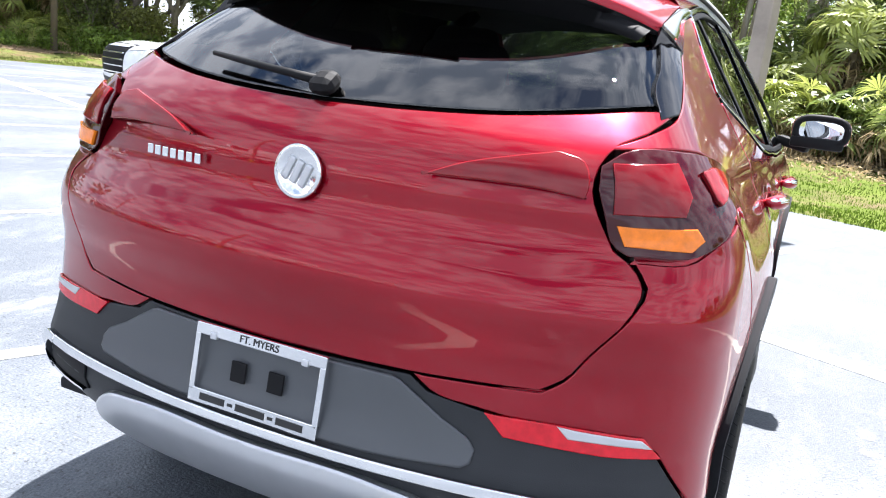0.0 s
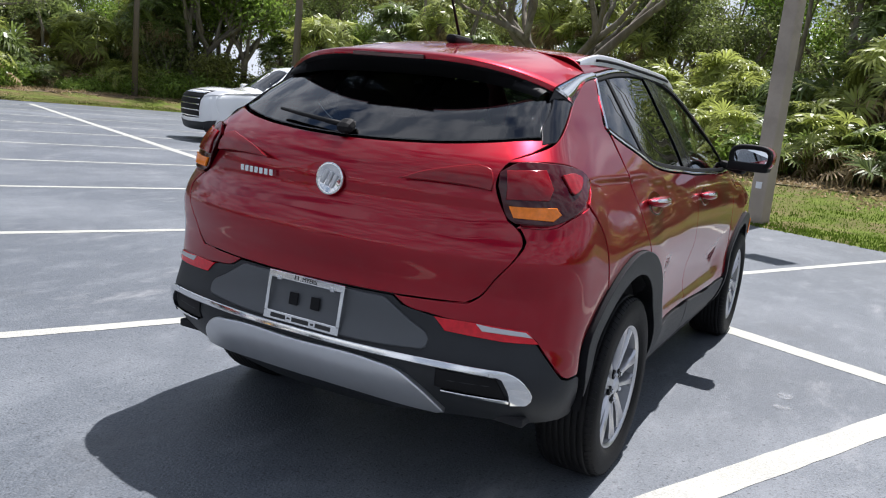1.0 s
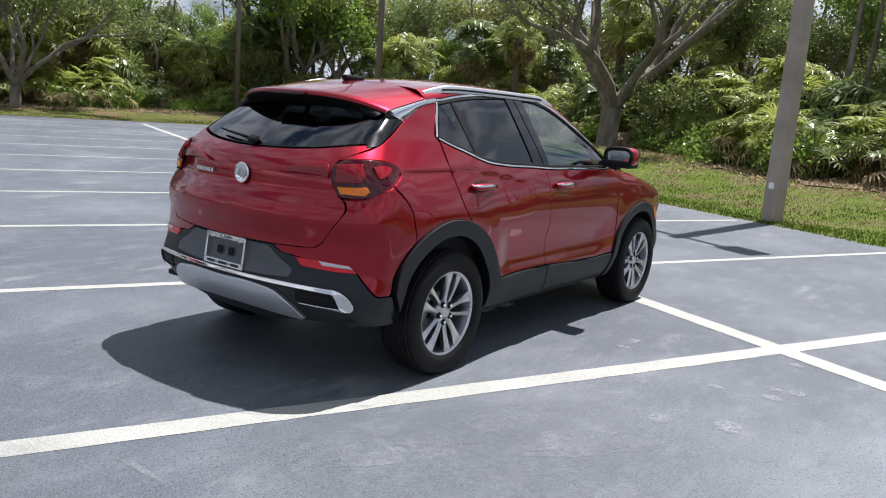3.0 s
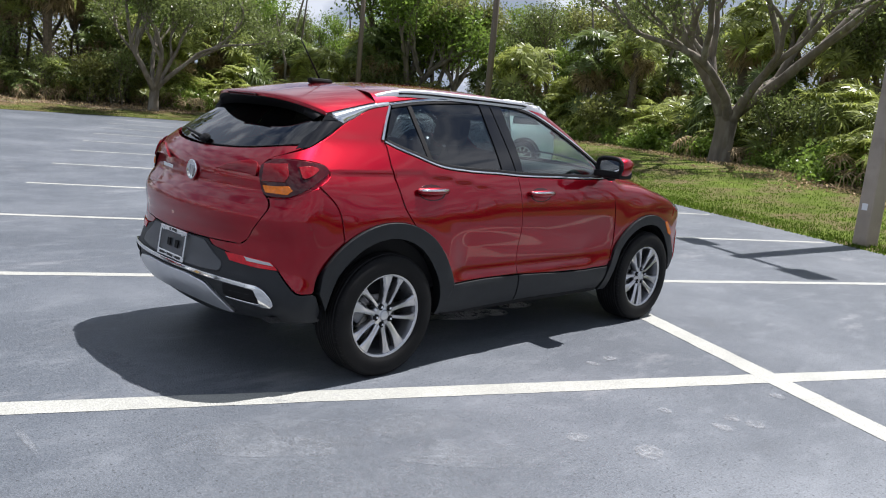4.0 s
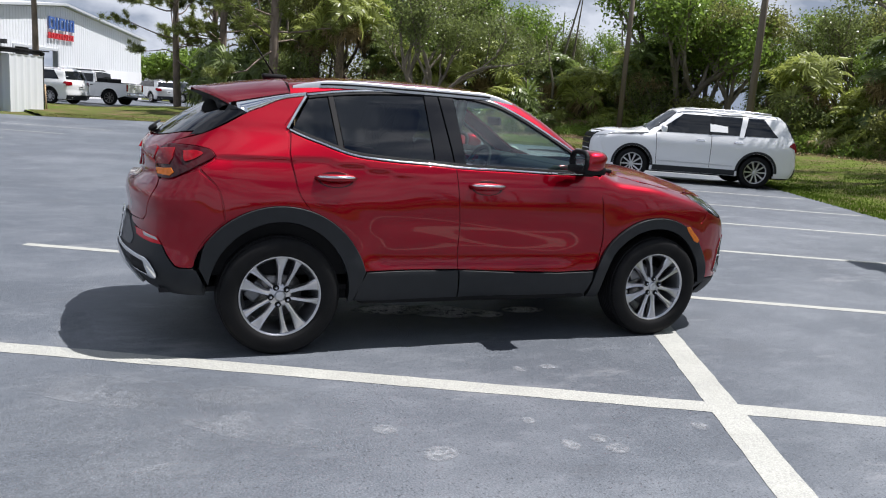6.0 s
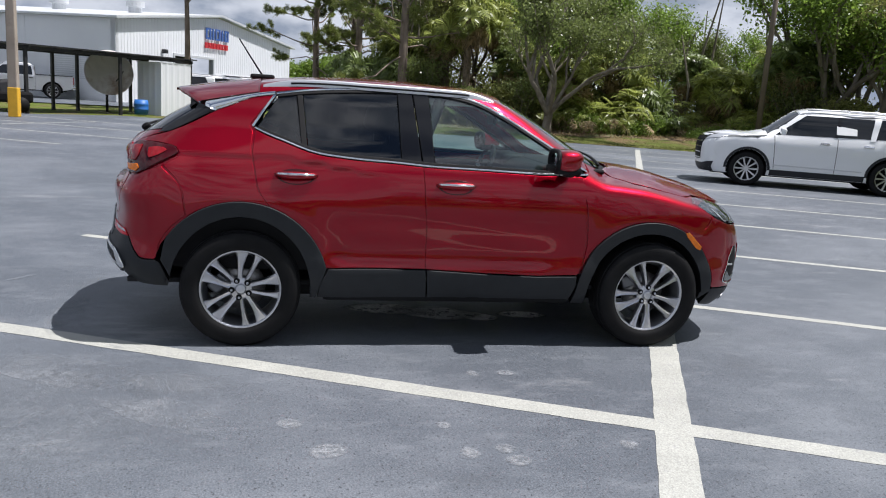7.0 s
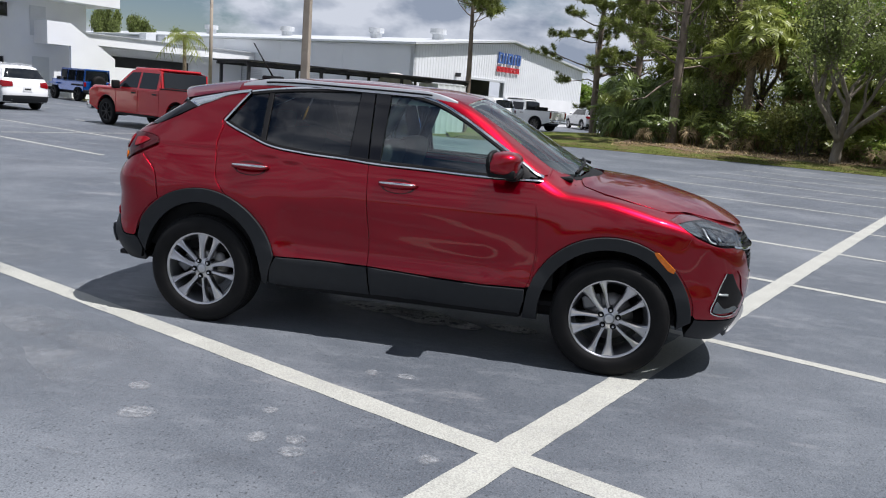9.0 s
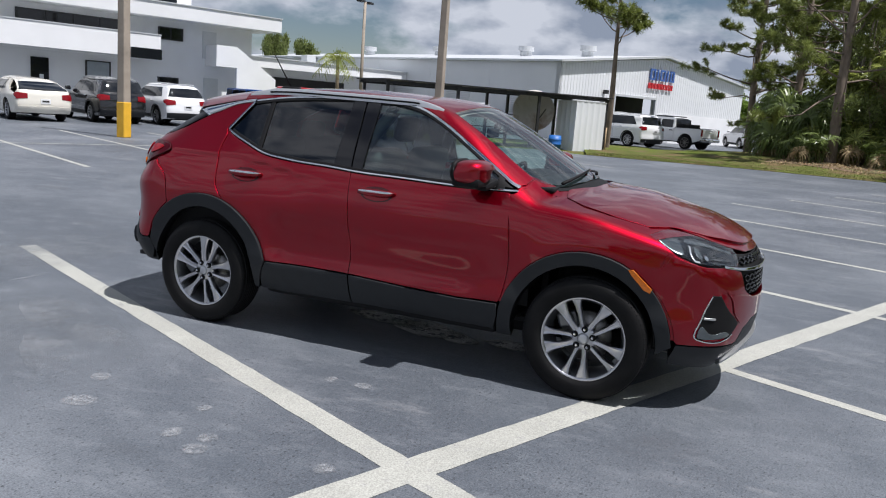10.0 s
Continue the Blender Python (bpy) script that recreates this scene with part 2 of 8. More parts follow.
CONCRETE = material("weathered_concrete", (0.34, 0.29, 0.235), 0.85, 0, 0.15, 3, 0.25, 90, other=(0.2, 0.17, 0.14), other_at=(0.5, 0.7), other_scale=1.5)
WOOD_POLE = material("weathered_wood", (0.16, 0.13, 0.1), 0.9, 0, 0.25, 6, 0.5, 40, stretch=(1, 1, 0.1))
YELLOW = material("yellow_paint", (0.75, 0.42, 0.03), 0.55, 0, 0.12, 5, 0.2, 60)
WHITE_WALL = material("white_stucco", (0.78, 0.79, 0.8), 0.8, 0, 0.05, 0.7, 0.2, 60)
METAL_WALL = material("white_metal_siding", (0.72, 0.74, 0.76), 0.45, 0, 0.05, 0.4)
ROOF_EDGE = material("pale_metal_flashing", (0.62, 0.64, 0.66), 0.4, 0.3, 0.06, 2)
DARK_STEEL = material("black_steel", (0.03, 0.03, 0.032), 0.5, 0.3, 0.15, 5)
DARK_GLASS = material("dark_window_glass", (0.01, 0.012, 0.015), 0.05, 0, 0.1, 1, spec=0.5)
# near-black; on the link building's bay the colour itself stands for shade
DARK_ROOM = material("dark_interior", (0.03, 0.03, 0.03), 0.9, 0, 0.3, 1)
WHITE_PAINT = material("white_car_paint", (0.78, 0.79, 0.8), 0.25, 0, 0.02, 2, coat=1.0)
RED_TRUCK = material("bright_red_paint", (0.42, 0.004, 0.008), 0.2, 0.1, 0.03, 2, coat=1.0)
BLUE_PAINT = material("bright_blue_paint", (0.008, 0.09, 0.4), 0.2, 0.5, 0.03, 2, coat=1.0)
BLACK_PAINT = material("black_car_paint", (0.01, 0.01, 0.012), 0.2, 0, 0.1, 2, coat=1.0)
CREAM_PAINT = material("cream_car_paint", (0.74, 0.71, 0.63), 0.25, 0.1, 0.03, 2, coat=1.0)
GREY_PAINT = material("grey_car_paint", (0.12, 0.13, 0.14), 0.25, 0.3, 0.03, 2, coat=1.0)
SIGN_BLUE = material("blue_sign_face", (0.05, 0.12, 0.36), 0.4, 0, 0.05, 4)
SIGN_RED = material("red_sign_face", (0.6, 0.03, 0.04), 0.4, 0, 0.05, 4)
BLUE_PLASTIC = material("blue_plastic", (0.02, 0.13, 0.42), 0.5, 0, 0.1, 4)
PAPER = material("white_paper", (0.75, 0.76, 0.76), 0.8, 0, 0.03, 10)
PLATE_INK = material("black_ink", (0.02, 0.02, 0.02), 0.6, 0, 0.1, 40)
DISH = material("rusty_white_dish", (0.66, 0.63, 0.58), 0.6, 0.0, 0.15, 1.5, other=(0.36, 0.27, 0.2), other_at=(0.52, 0.7), other_scale=1.1)


def faint_dust(name, scale, most, colour, span=(0.4, 0.72), rim=(0.45, 1.0)):
    """Pale dust that thins out in patches and towards its rim."""
    m = material(name, colour, 0.85, 0, 0.2, 20, fleck=0.4, fleck_scale=120)
    n, l = m.node_tree.nodes, m.node_tree.links
    coord, tex, ramp, clear, mix = n.new("ShaderNodeTexCoord"), n.new("ShaderNodeTexNoise"), n.new("ShaderNodeMapRange"), n.new("ShaderNodeBsdfTransparent"), n.new("ShaderNodeMixShader")
    tex.inputs["Scale"].default_value, tex.inputs["Detail"].default_value, tex.inputs["Roughness"].default_value = scale, 10, 0.7
    ramp.inputs["From Min"].default_value, ramp.inputs["From Max"].default_value, ramp.inputs["To Max"].default_value = *span, most
    shift, level, size, fade, times = n.new("ShaderNodeVectorMath"), n.new("ShaderNodeVectorMath"), n.new("ShaderNodeVectorMath"), n.new("ShaderNodeMapRange"), n.new("ShaderNodeMath")
    shift.operation, level.operation, size.operation, times.operation = "SUBTRACT", "MULTIPLY", "LENGTH", "MULTIPLY"
    shift.inputs[1].default_value, level.inputs[1].default_value = (0.5, 0.5, 0.5), (2, 2, 0)
    fade.inputs["From Min"].default_value, fade.inputs["From Max"].default_value = rim
    fade.inputs["To Min"].default_value, fade.inputs["To Max"].default_value = 1, 0
    l.new(coord.outputs["Generated"], shift.inputs[0])
    l.new(shift.outputs["Vector"], level.inputs[0])
    l.new(level.outputs["Vector"], size.inputs[0])
    l.new(size.outputs["Value"], fade.inputs["Value"])
    l.new(coord.outputs["Object"], tex.inputs["Vector"])
    l.new(tex.outputs["Fac"], ramp.inputs["Value"])
    l.new(ramp.outputs["Result"], times.inputs[0])
    l.new(fade.outputs["Result"], times.inputs[1])
    l.new(times.outputs["Value"], mix.inputs["Fac"])
    l.new(clear.outputs["BSDF"], mix.inputs[1])
    l.new(n["Principled BSDF"].outputs["BSDF"], mix.inputs[2])
    l.new(mix.outputs["Shader"], n["Material Output"].inputs["Surface"])
    return m


FAINT = faint_dust("thin_pale_dust", 3.5, 0.6, (0.23, 0.245, 0.265))
WIDE_DUST = faint_dust("broad_pale_dust", 1.7, 0.6, (0.17, 0.185, 0.205), (0.3, 0.68), (0.2, 1.0))
SAND = faint_dust("dried_sand", 13, 0.97, (0.7, 0.7, 0.68), (0.4, 0.47), (0.6, 1.02))
SPOT = faint_dust("dried_water_spot", 24, 0.62, (0.3, 0.31, 0.325), (0.36, 0.62), (0.7, 1.1))


# ---- mesh tools ----
from mathutils import geometry


def mesh_object(name, verts, faces, mat, parent=None, label="", normals=None, smooth=True):
    me = bpy.data.meshes.new(name)
    me.from_pydata([tuple(v) for v in verts], [], [tuple(f) for f in faces])
    me.update()
    if smooth:
        me.polygons.foreach_set("use_smooth", [True] * len(me.polygons))
    me.materials.append(mat)
    if normals is not None:
        me.normals_split_custom_set_from_vertices([tuple(v) for v in normals])
    ob = new(name, me)
    ob.parent = parent
    if label:
        tagged(ob, label)
    return ob


def part(name, bm, mat, parent=None, label="", smooth=False):
    """Links a bmesh as one mesh object under a thing or under a part."""
    me = bpy.data.meshes.new(name)
    bm.to_mesh(me)
    bm.free()
    me.materials.append(mat)
    if smooth:
        me.polygons.foreach_set("use_smooth", [True] * len(me.polygons))
        me.set_sharp_from_angle(angle=radians(35))
    ob = new(name, me)
    ob.parent = parent
    if label:
        tagged(ob, label)
    return ob


def thing(name, m, label, category, group="", kind=""):
    ob = new(name)
    ob.matrix_world = m
    return tagged(ob, label, category, group, kind)


def box(size, at=(0, 0, 0), bevel=0.0, turn=None, bm=None, segments=2):
    """A box of that size round the point at, with rounded edges."""
    made = bmesh.new()
    bmesh.ops.create_cube(made, size=1)
    bmesh.ops.scale(made, vec=size, verts=made.verts)
    if bevel:
        bmesh.ops.bevel(made, geom=made.edges[:], offset=bevel, segments=segments, profile=0.5, affect="EDGES")
    m = Matrix.Translation(at)
    if turn:
        m = m @ Euler([radians(a) for a in turn]).to_matrix().to_4x4()
    bmesh.ops.transform(made, matrix=m, verts=made.verts)
    if bm is None:
        return made
    keep = bpy.data.meshes.new("joined")
    made.to_mesh(keep)
    made.free()
    bm.from_mesh(keep)
    bpy.data.meshes.remove(keep)
    return bm


def tube(points, radii, sides=8, cap=True, flat=1.0):
    """Vertices and faces of a tapered tube along points."""
    pts = np.array(points, float)
    rad = np.broadcast_to(np.array(radii, float), (len(pts),))
    verts, faces = [], []
    way = np.gradient(pts, axis=0)
    up = np.array([0.31, 0.17, 0.94])
    for i, (p, d, r) in enumerate(zip(pts, way, rad)):
        d = d / (np.linalg.norm(d) + 1e-9)
        a = np.cross(d, up)
        if np.linalg.norm(a) < 0.1:
            a = np.cross(d, (1, 0, 0))
        a /= np.linalg.norm(a)
        b = np.cross(d, a)
        for k in range(sides):
            t = 2 * math.pi * k / sides
            verts.append(p + r * (math.cos(t) * a + flat * math.sin(t) * b))
        if i:
            o = (i - 1) * sides
            faces += [(o + k, o + (k + 1) % sides, o + sides + (k + 1) % sides, o + sides + k) for k in range(sides)]
    if cap:
        faces += [tuple(range(sides))[::-1], tuple(range((len(pts) - 1) * sides, len(pts) * sides))]
    return verts, faces


def tube_object(name, points, radii, mat, parent=None, label="", sides=8, flat=1.0):
    return mesh_object(name, *tube(points, radii, sides, True, flat), mat, parent, label)


def lathe(profile, steps, at=(0, 0, 0), axis="X"):
    """Vertices and faces of a profile of (along, radius) turned round an axis."""
    verts, faces, n = [], [], len(profile)
    for k in range(steps):
        t = 2 * math.pi * k / steps
        for a, r in profile:
            c, s = r * math.cos(t), r * math.sin(t)
            q = (a, c, s) if axis == "X" else (c, a, s) if axis == "Y" else (c, s, a)
            verts.append((q[0] + at[0], q[1] + at[1], q[2] + at[2]))
        o, w = k * n, ((k + 1) % steps) * n
        faces += [(o + i, w + i, w + i + 1, o + i + 1) for i in range(n - 1)]
    return verts, faces


def joined(*pieces):
    verts, faces = [], []
    for v, f in pieces:
        o = len(verts)
        verts += list(v)
        faces += [tuple(i + o for i in q) for q in f]
    return verts, faces


# ---- car bodies ----


def table(pairs):
    """A smooth curve through pairs of (position, value)."""
    xs = np.array([p[0] for p in pairs], float)
    ys = np.array([p[1] for p in pairs], float)
    slope = np.gradient(ys, xs)

    def at(q):
        q = np.clip(q, xs[0], xs[-1])
        i = np.clip(np.searchsorted(xs, q) - 1, 0, len(xs) - 2)
        h = xs[i + 1] - xs[i]
        t = (q - xs[i]) / h
        return ((2 * t**3 - 3 * t**2 + 1) * ys[i] + (t**3 - 2 * t**2 + t) * h * slope[i]
                + (3 * t**2 - 2 * t**3) * ys[i + 1] + (t**3 - t**2) * h * slope[i + 1])
    return at


def ease(a, b, q):
    t = np.clip((q - a) / (b - a), 0, 1)
    return t * t * (3 - 2 * t)


def blend_max(a, b, k):
    h = np.maximum(k - np.abs(a - b), 0) / k
    return np.maximum(a, b) + h * h * k / 4


class Shape:
    """A car body as a smooth closed form: half width, tail, nose and top, blended at the corners."""

    def __init__(self, side, low, high, tail, nose, top, curve=(0.2, 0.15), sweep=0.35, crown=0.12, waist=(1.0, 1.3), extra=None, soft=(0.05, 0.12, 0.14)):
        self.side, self.low, self.high, self.tail, self.nose, self.top = (table(t) for t in (side, low, high, tail, nose, top))
        self.curve, self.sweep, self.crown, self.waist, self.extra, self.soft = curve, sweep, crown, waist, extra, soft
        self.tail_axis, self.nose_axis = tail[-1][1], nose[-1][1]

    def field(self, p):
        x, y, z = np.abs(p[:, 0]), p[:, 1], p[:, 2]
        h = ease(*self.waist, z)
        wide = self.side(z) + self.low(y) * (1 - h) + self.high(y) * h
        if self.extra:
            wide = wide + self.extra(y, z)
        bow = self.curve[0] * x**2 + self.curve[1] * x**4
        lid = self.top(y + self.sweep * ease(-0.2, 0.3, y) * x**2) - self.crown * x**2
        f = blend_max(x - wide, z - lid, self.soft[0])
        f = blend_max(f, self.tail(z) + bow - y, self.soft[1])
        return blend_max(f, y - self.nose(z) + 1.3 * bow, self.soft[2])

    def normal(self, p):
        g = np.stack([self.field(p + d) - self.field(p - d) for d in np.eye(3) * 0.002], 1)
        return g / np.linalg.norm(g, axis=1, keepdims=True)

    def meet(self, start, way, reach=3.0):
        """Where rays from inside the body leave it."""
        lo, hi = np.zeros(len(start)), np.full(len(start), reach)
        for _ in range(36):
            mid = (lo + hi) / 2
            inside = self.field(start + way * mid[:, None]) < 0
            lo, hi = np.where(inside, mid, lo), np.where(inside, hi, mid)
        return start + way * lo[:, None]

TURN_R, PIVOT_X, PIVOT_Y = 0.6, 0.25, 1.45
def wrapped(q):
    """Start and way of the rays for a pattern wrapped round the right flank, tail and nose: q holds (s, z)."""
    s, z = q[:, 0], q[:, 1]
    end = np.sign(s)
    over = np.maximum(np.abs(s) - PIVOT_Y, 0)
    turn = np.minimum(over / TURN_R, np.pi / 2)
    rest = np.maximum(over - TURN_R * np.pi / 2, 0)
    bent = over > 0
    start = np.stack([np.where(bent, PIVOT_X - rest, 0), np.where(bent, end * PIVOT_Y, s), z], 1)
    way = np.stack([np.cos(turn), end * np.sin(turn), np.zeros_like(s)], 1)
    return start, way
def flank(q):
    """Rays straight out to the right, q holds (y, z)."""
    o = np.zeros(len(q))
    return np.stack([o, q[:, 0], q[:, 1]], 1), np.stack([o + 1, o, o], 1)



def rising(zc):
    """Rays fanned out from the long axis at height zc, q holds (y, angle in degrees from the right)."""
    def rays(q):
        t, o = np.radians(q[:, 1]), np.zeros(len(q))
        return np.stack([o, q[:, 0], o + zc], 1), np.stack([np.cos(t), o, np.sin(t)], 1)
    return rays


def upward(q):
    o = np.zeros(len(q))
    return np.stack([q[:, 0], q[:, 1], o + 0.5], 1), np.stack([o, o, o + 1], 1)


def backward(q):
    o = np.zeros(len(q))
    return np.stack([q[:, 0], o - 1.0, q[:, 1]], 1), np.stack([o, o - 1, o], 1)


def forward(q):
    o = np.zeros(len(q))
    return np.stack([q[:, 0], o + 1.0, q[:, 1]], 1), np.stack([o, o + 1, o], 1)


def bend(points, step=0.02):
    """A smooth line through points, ends included."""
    p = np.array(points, float)
    if len(p) < 3:
        return [tuple(v) for v in p]
    d = np.r_[0, np.cumsum(np.linalg.norm(np.diff(p, axis=0), axis=1))]
    fx, fy = table(list(zip(d, p[:, 0]))), table(list(zip(d, p[:, 1])))
    q = np.linspace(0, d[-1], max(int(d[-1] / step), len(p) * 2))
    return list(zip(fx(q), fy(q)))


def arc(cy, cz, ry, rz, a, b, n=24):
    return [(cy + ry * math.cos(radians(t)), cz + rz * math.sin(radians(t))) for t in np.linspace(a, b, n)]


def ribbon(points, width, step=0.02):
    """The outline of a band along points; width may be a pair, for its start and end."""
    p = np.array(bend(points, step))
    w = np.linspace(*(width if isinstance(width, tuple) else (width, width)), len(p))[:, None] / 2
    d = np.gradient(p, axis=0)
    d /= np.linalg.norm(d, axis=1, keepdims=True)
    n = np.stack([-d[:, 1], d[:, 0]], 1)
    return [tuple(v) for v in np.r_[p + n * w, (p - n * w)[::-1]]]


def tidy(outline, step, scale=(1, 1)):
    """The outline with even steps and no double points, counter-clockwise."""
    out = []
    pts = [np.array(p, float) for p in outline]
    for a, b in zip(pts, pts[1:] + pts[:1]):
        k = max(1, int(np.linalg.norm((b - a) * scale) / step))
        for i in range(k):
            q = a + (b - a) * i / k
            if not out or np.linalg.norm((q - out[-1]) * scale) > 0.0015:
                out.append(q)
    if np.linalg.norm((out[0] - out[-1]) * scale) < 0.0015:
        out.pop()
    p = np.array(out)
    if np.sum(p[:, 0] * np.roll(p[:, 1], -1) - np.roll(p[:, 0], -1) * p[:, 1]) < 0:
        p = p[::-1]
    return p


def inside(p, poly):
    x, y = p[:, 0], p[:, 1]
    hit = np.zeros(len(p), bool)
    for (ax, ay), (bx, by) in zip(poly, np.roll(poly, -1, axis=0)):
        cross = (ay > y) != (by > y)
        with np.errstate(divide="ignore", invalid="ignore"):
            hit ^= cross & (x < (bx - ax) * (y - ay) / (by - ay) + ax)
    return hit


def panel(name, shape, outline, rays, mat, parent, label="", off=0.0, lip=0.018, gap=0.002, grid=0.045, sides="R", scale=(1, 1), edge=0.003, relief=None):
    """A sheet cut to an outline, laid on the body and turned in at its edges.
    sides: R, L (mirrored) or B (both halves in one mesh). scale: metres per unit of the outline's two coordinates."""
    sc = np.array(scale, float)
    p = tidy(outline, grid * 0.6, sc) * sc
    d = np.roll(p, -1, axis=0) - np.roll(p, 1, axis=0)
    d /= np.linalg.norm(d, axis=1, keepdims=True) + 1e-9
    inward = np.stack([-d[:, 1], d[:, 0]], 1)
    # the middle of the car is no edge
    middle = np.zeros(len(p), bool)
    if sides == "B":
        q = p / sc
        middle = np.abs(np.abs(q[:, 0]) - 2.6425) < 1e-4 if rays is wrapped else np.abs(q[:, 0]) < 1e-4 if rays in (upward, backward, forward) else np.abs(q[:, 1] - 90) < 1e-3
        inward[middle, 1 if rays not in (wrapped, upward, backward, forward) else 0] = 0
    rim, top = p + inward * gap, p + inward * (gap + edge)
    lo, hi = top.min(0), top.max(0)
    gx, gy = np.meshgrid(np.arange(lo[0] + grid / 2, hi[0], grid), np.arange(lo[1] + grid / 2, hi[1], grid))
    g = np.stack([gx.ravel(), gy.ravel()], 1)
    g = g[inside(g, top)] if len(g) else g
    if len(g):
        near = np.min(np.linalg.norm(g[:, None] - top[None], axis=2), axis=1)
        g = g[near > grid * 0.4]
    n = len(top)
    flat = [Vector(v) for v in np.r_[top, g]]
    got = geometry.delaunay_2d_cdt(flat, [(i, (i + 1) % n) for i in range(n)], [], 1, 1e-6)
    uv = np.array([tuple(v) for v in got[0]])
    tris = [tuple(f) for f in got[2]]
    origin = got[3]
    where = {src: i for i, srcs in enumerate(origin) for src in srcs}
    ring = [where[i] for i in range(n) if i in where]
    keep = [i for i in range(n) if i in where]

    def lay(q, lift):
        s, w = rays(q / sc)
        pos = shape.meet(s, w)
        nor = shape.normal(pos)
        rise = lift if relief is None else lift + relief(q / sc)
        return pos + nor * (np.broadcast_to(rise, (len(pos),))[:, None]), nor

    v0, n0 = lay(uv, off)
    v1, n1 = lay(rim[keep], off - edge * 0.6)
    mid, _ = lay(top[keep], off)
    out = v1 - mid
    out /= np.linalg.norm(out, axis=1, keepdims=True) + 1e-9
    v2 = v1 - n1 * lip
    verts = np.r_[v0, v1, v1, v2]
    normals = np.r_[n0, (n1 + out) / 1.414, out, out]
    a, b, c, e = ring, len(v0), len(v0) + len(v1), len(v0) + 2 * len(v1)
    k = len(keep)
    faces = list(tris)
    for i in range(k):
        j = (i + 1) % k
        if middle[keep[i]] and middle[keep[j]]:
            continue
        faces.append((a[i], b + i, b + j, a[j]))
        faces.append((c + i, e + i, e + j, c + j))
    # face the sheet outwards
    t = np.array(tris[len(tris) // 2])
    turn = np.dot(np.cross(v0[t[1]] - v0[t[0]], v0[t[2]] - v0[t[0]]), n0[t[0]]) < 0
    if turn:
        faces = [f[::-1] for f in faces]
    flip = np.array([-1, 1, 1])
    if sides == "L":
        verts, normals, faces = verts * flip, normals * flip, [f[::-1] for f in faces]
    elif sides == "B":
        m = len(verts)
        faces = faces + [tuple(i + m for i in f[::-1]) for f in faces]
        verts, normals = np.r_[verts, verts * flip], np.r_[normals, normals * flip]
    return mesh_object(name, verts, faces, mat, parent, label, normals)


def pair(name, *args, **kw):
    return panel(name, *args, sides="R", **kw), panel(name, *args, sides="L", **kw)


# ---- the red crossover ----
def hero_relief(y, z):
    """Shoulder crease, hollow lower doors and swollen wings."""
    crease = 1.135 - 0.075 * ease(-1.1, -0.4, y)
    drop = crease - z
    d = -0.013 * ease(0, 0.03, drop) * (1 - ease(0.06, 0.26, drop)) * ease(-1.75, -1.55, y) * (1 - ease(-0.8, -0.35, y))
    ridge = 0.775 - 0.09 * ease(-0.6, 0.5, y)
    low = ease(0.47, 0.56, z) * (1 - ease(-0.1, 0.06, z - ridge))
    d = d - 0.02 * low * ease(-0.86, -0.66, y) * (1 - ease(0.5, 0.72, y))
    for cy, r in ((-1.2975, 0.53), (1.275, 0.49)):
        q = np.hypot(y - cy, z - 0.345)
        d = d + 0.014 * np.exp(-((q - r) / 0.11) ** 2) * ease(0.3, 0.5, z)
    return d


HERO = Shape(
    side=[(0.20, 0.7), (0.27, 0.78), (0.33, 0.825), (0.40, 0.848), (0.50, 0.858), (0.60, 0.852), (0.70, 0.858), (0.80, 0.864), (0.92, 0.862), (1.0, 0.848),
          (1.06, 0.83), (1.12, 0.805), (1.2, 0.765), (1.3, 0.705), (1.4, 0.64), (1.5, 0.575), (1.56, 0.53), (1.64, 0.45)],
    low=[(-2.2, -0.08), (-1.9, -0.03), (-1.6, -0.01), (-1.3, 0), (0, 0), (1.0, 0), (1.4, -0.005), (1.7, -0.03), (1.9, -0.075), (2.2, -0.16)],
    high=[(-1.9, -0.10), (-1.6, -0.06), (-1.3, -0.035), (-1, -0.01), (-0.5, 0), (0.3, 0), (0.8, -0.01), (1.2, -0.02), (2.2, -0.1)],
    tail=[(0.16, -1.75), (0.22, -1.86), (0.28, -1.96), (0.36, -2.06), (0.44, -2.125), (0.50, -2.15), (0.55, -2.145), (0.62, -2.12), (0.70, -2.11),
          (0.78, -2.105), (0.84, -2.115), (0.89, -2.115), (0.94, -2.095), (1.0, -2.055), (1.06, -2.05), (1.12, -2.035), (1.17, -2.0), (1.21, -1.953),
          (1.26, -1.885), (1.31, -1.815), (1.36, -1.735), (1.42, -1.635), (1.47, -1.55), (1.6, -1.33)],
    nose=[(0.16, 1.93), (0.22, 2.03), (0.3, 2.11), (0.45, 2.165), (0.6, 2.175), (0.75, 2.17), (0.85, 2.155), (0.92, 2.11), (1.0, 1.99), (1.3, 1.5)],
    top=[(-1.9, 1.47), (-1.79, 1.485), (-1.45, 1.545), (-1.25, 1.575), (-0.9, 1.61), (-0.5, 1.625), (-0.1, 1.615), (0.2, 1.595), (0.36, 1.56),
         (0.55, 1.475), (0.77, 1.35), (0.96, 1.24), (1.07, 1.18), (1.16, 1.142), (1.3, 1.125), (1.45, 1.11), (1.7, 1.055), (1.9, 1.0), (2.05, 0.94),
         (2.15, 0.88), (2.3, 0.75)],
    extra=hero_relief)

car = thing("red_crossover", pose(0, 0, 0), "glossy cherry-red crossover with grey cladding, tailgate shut, on asphalt", "car")

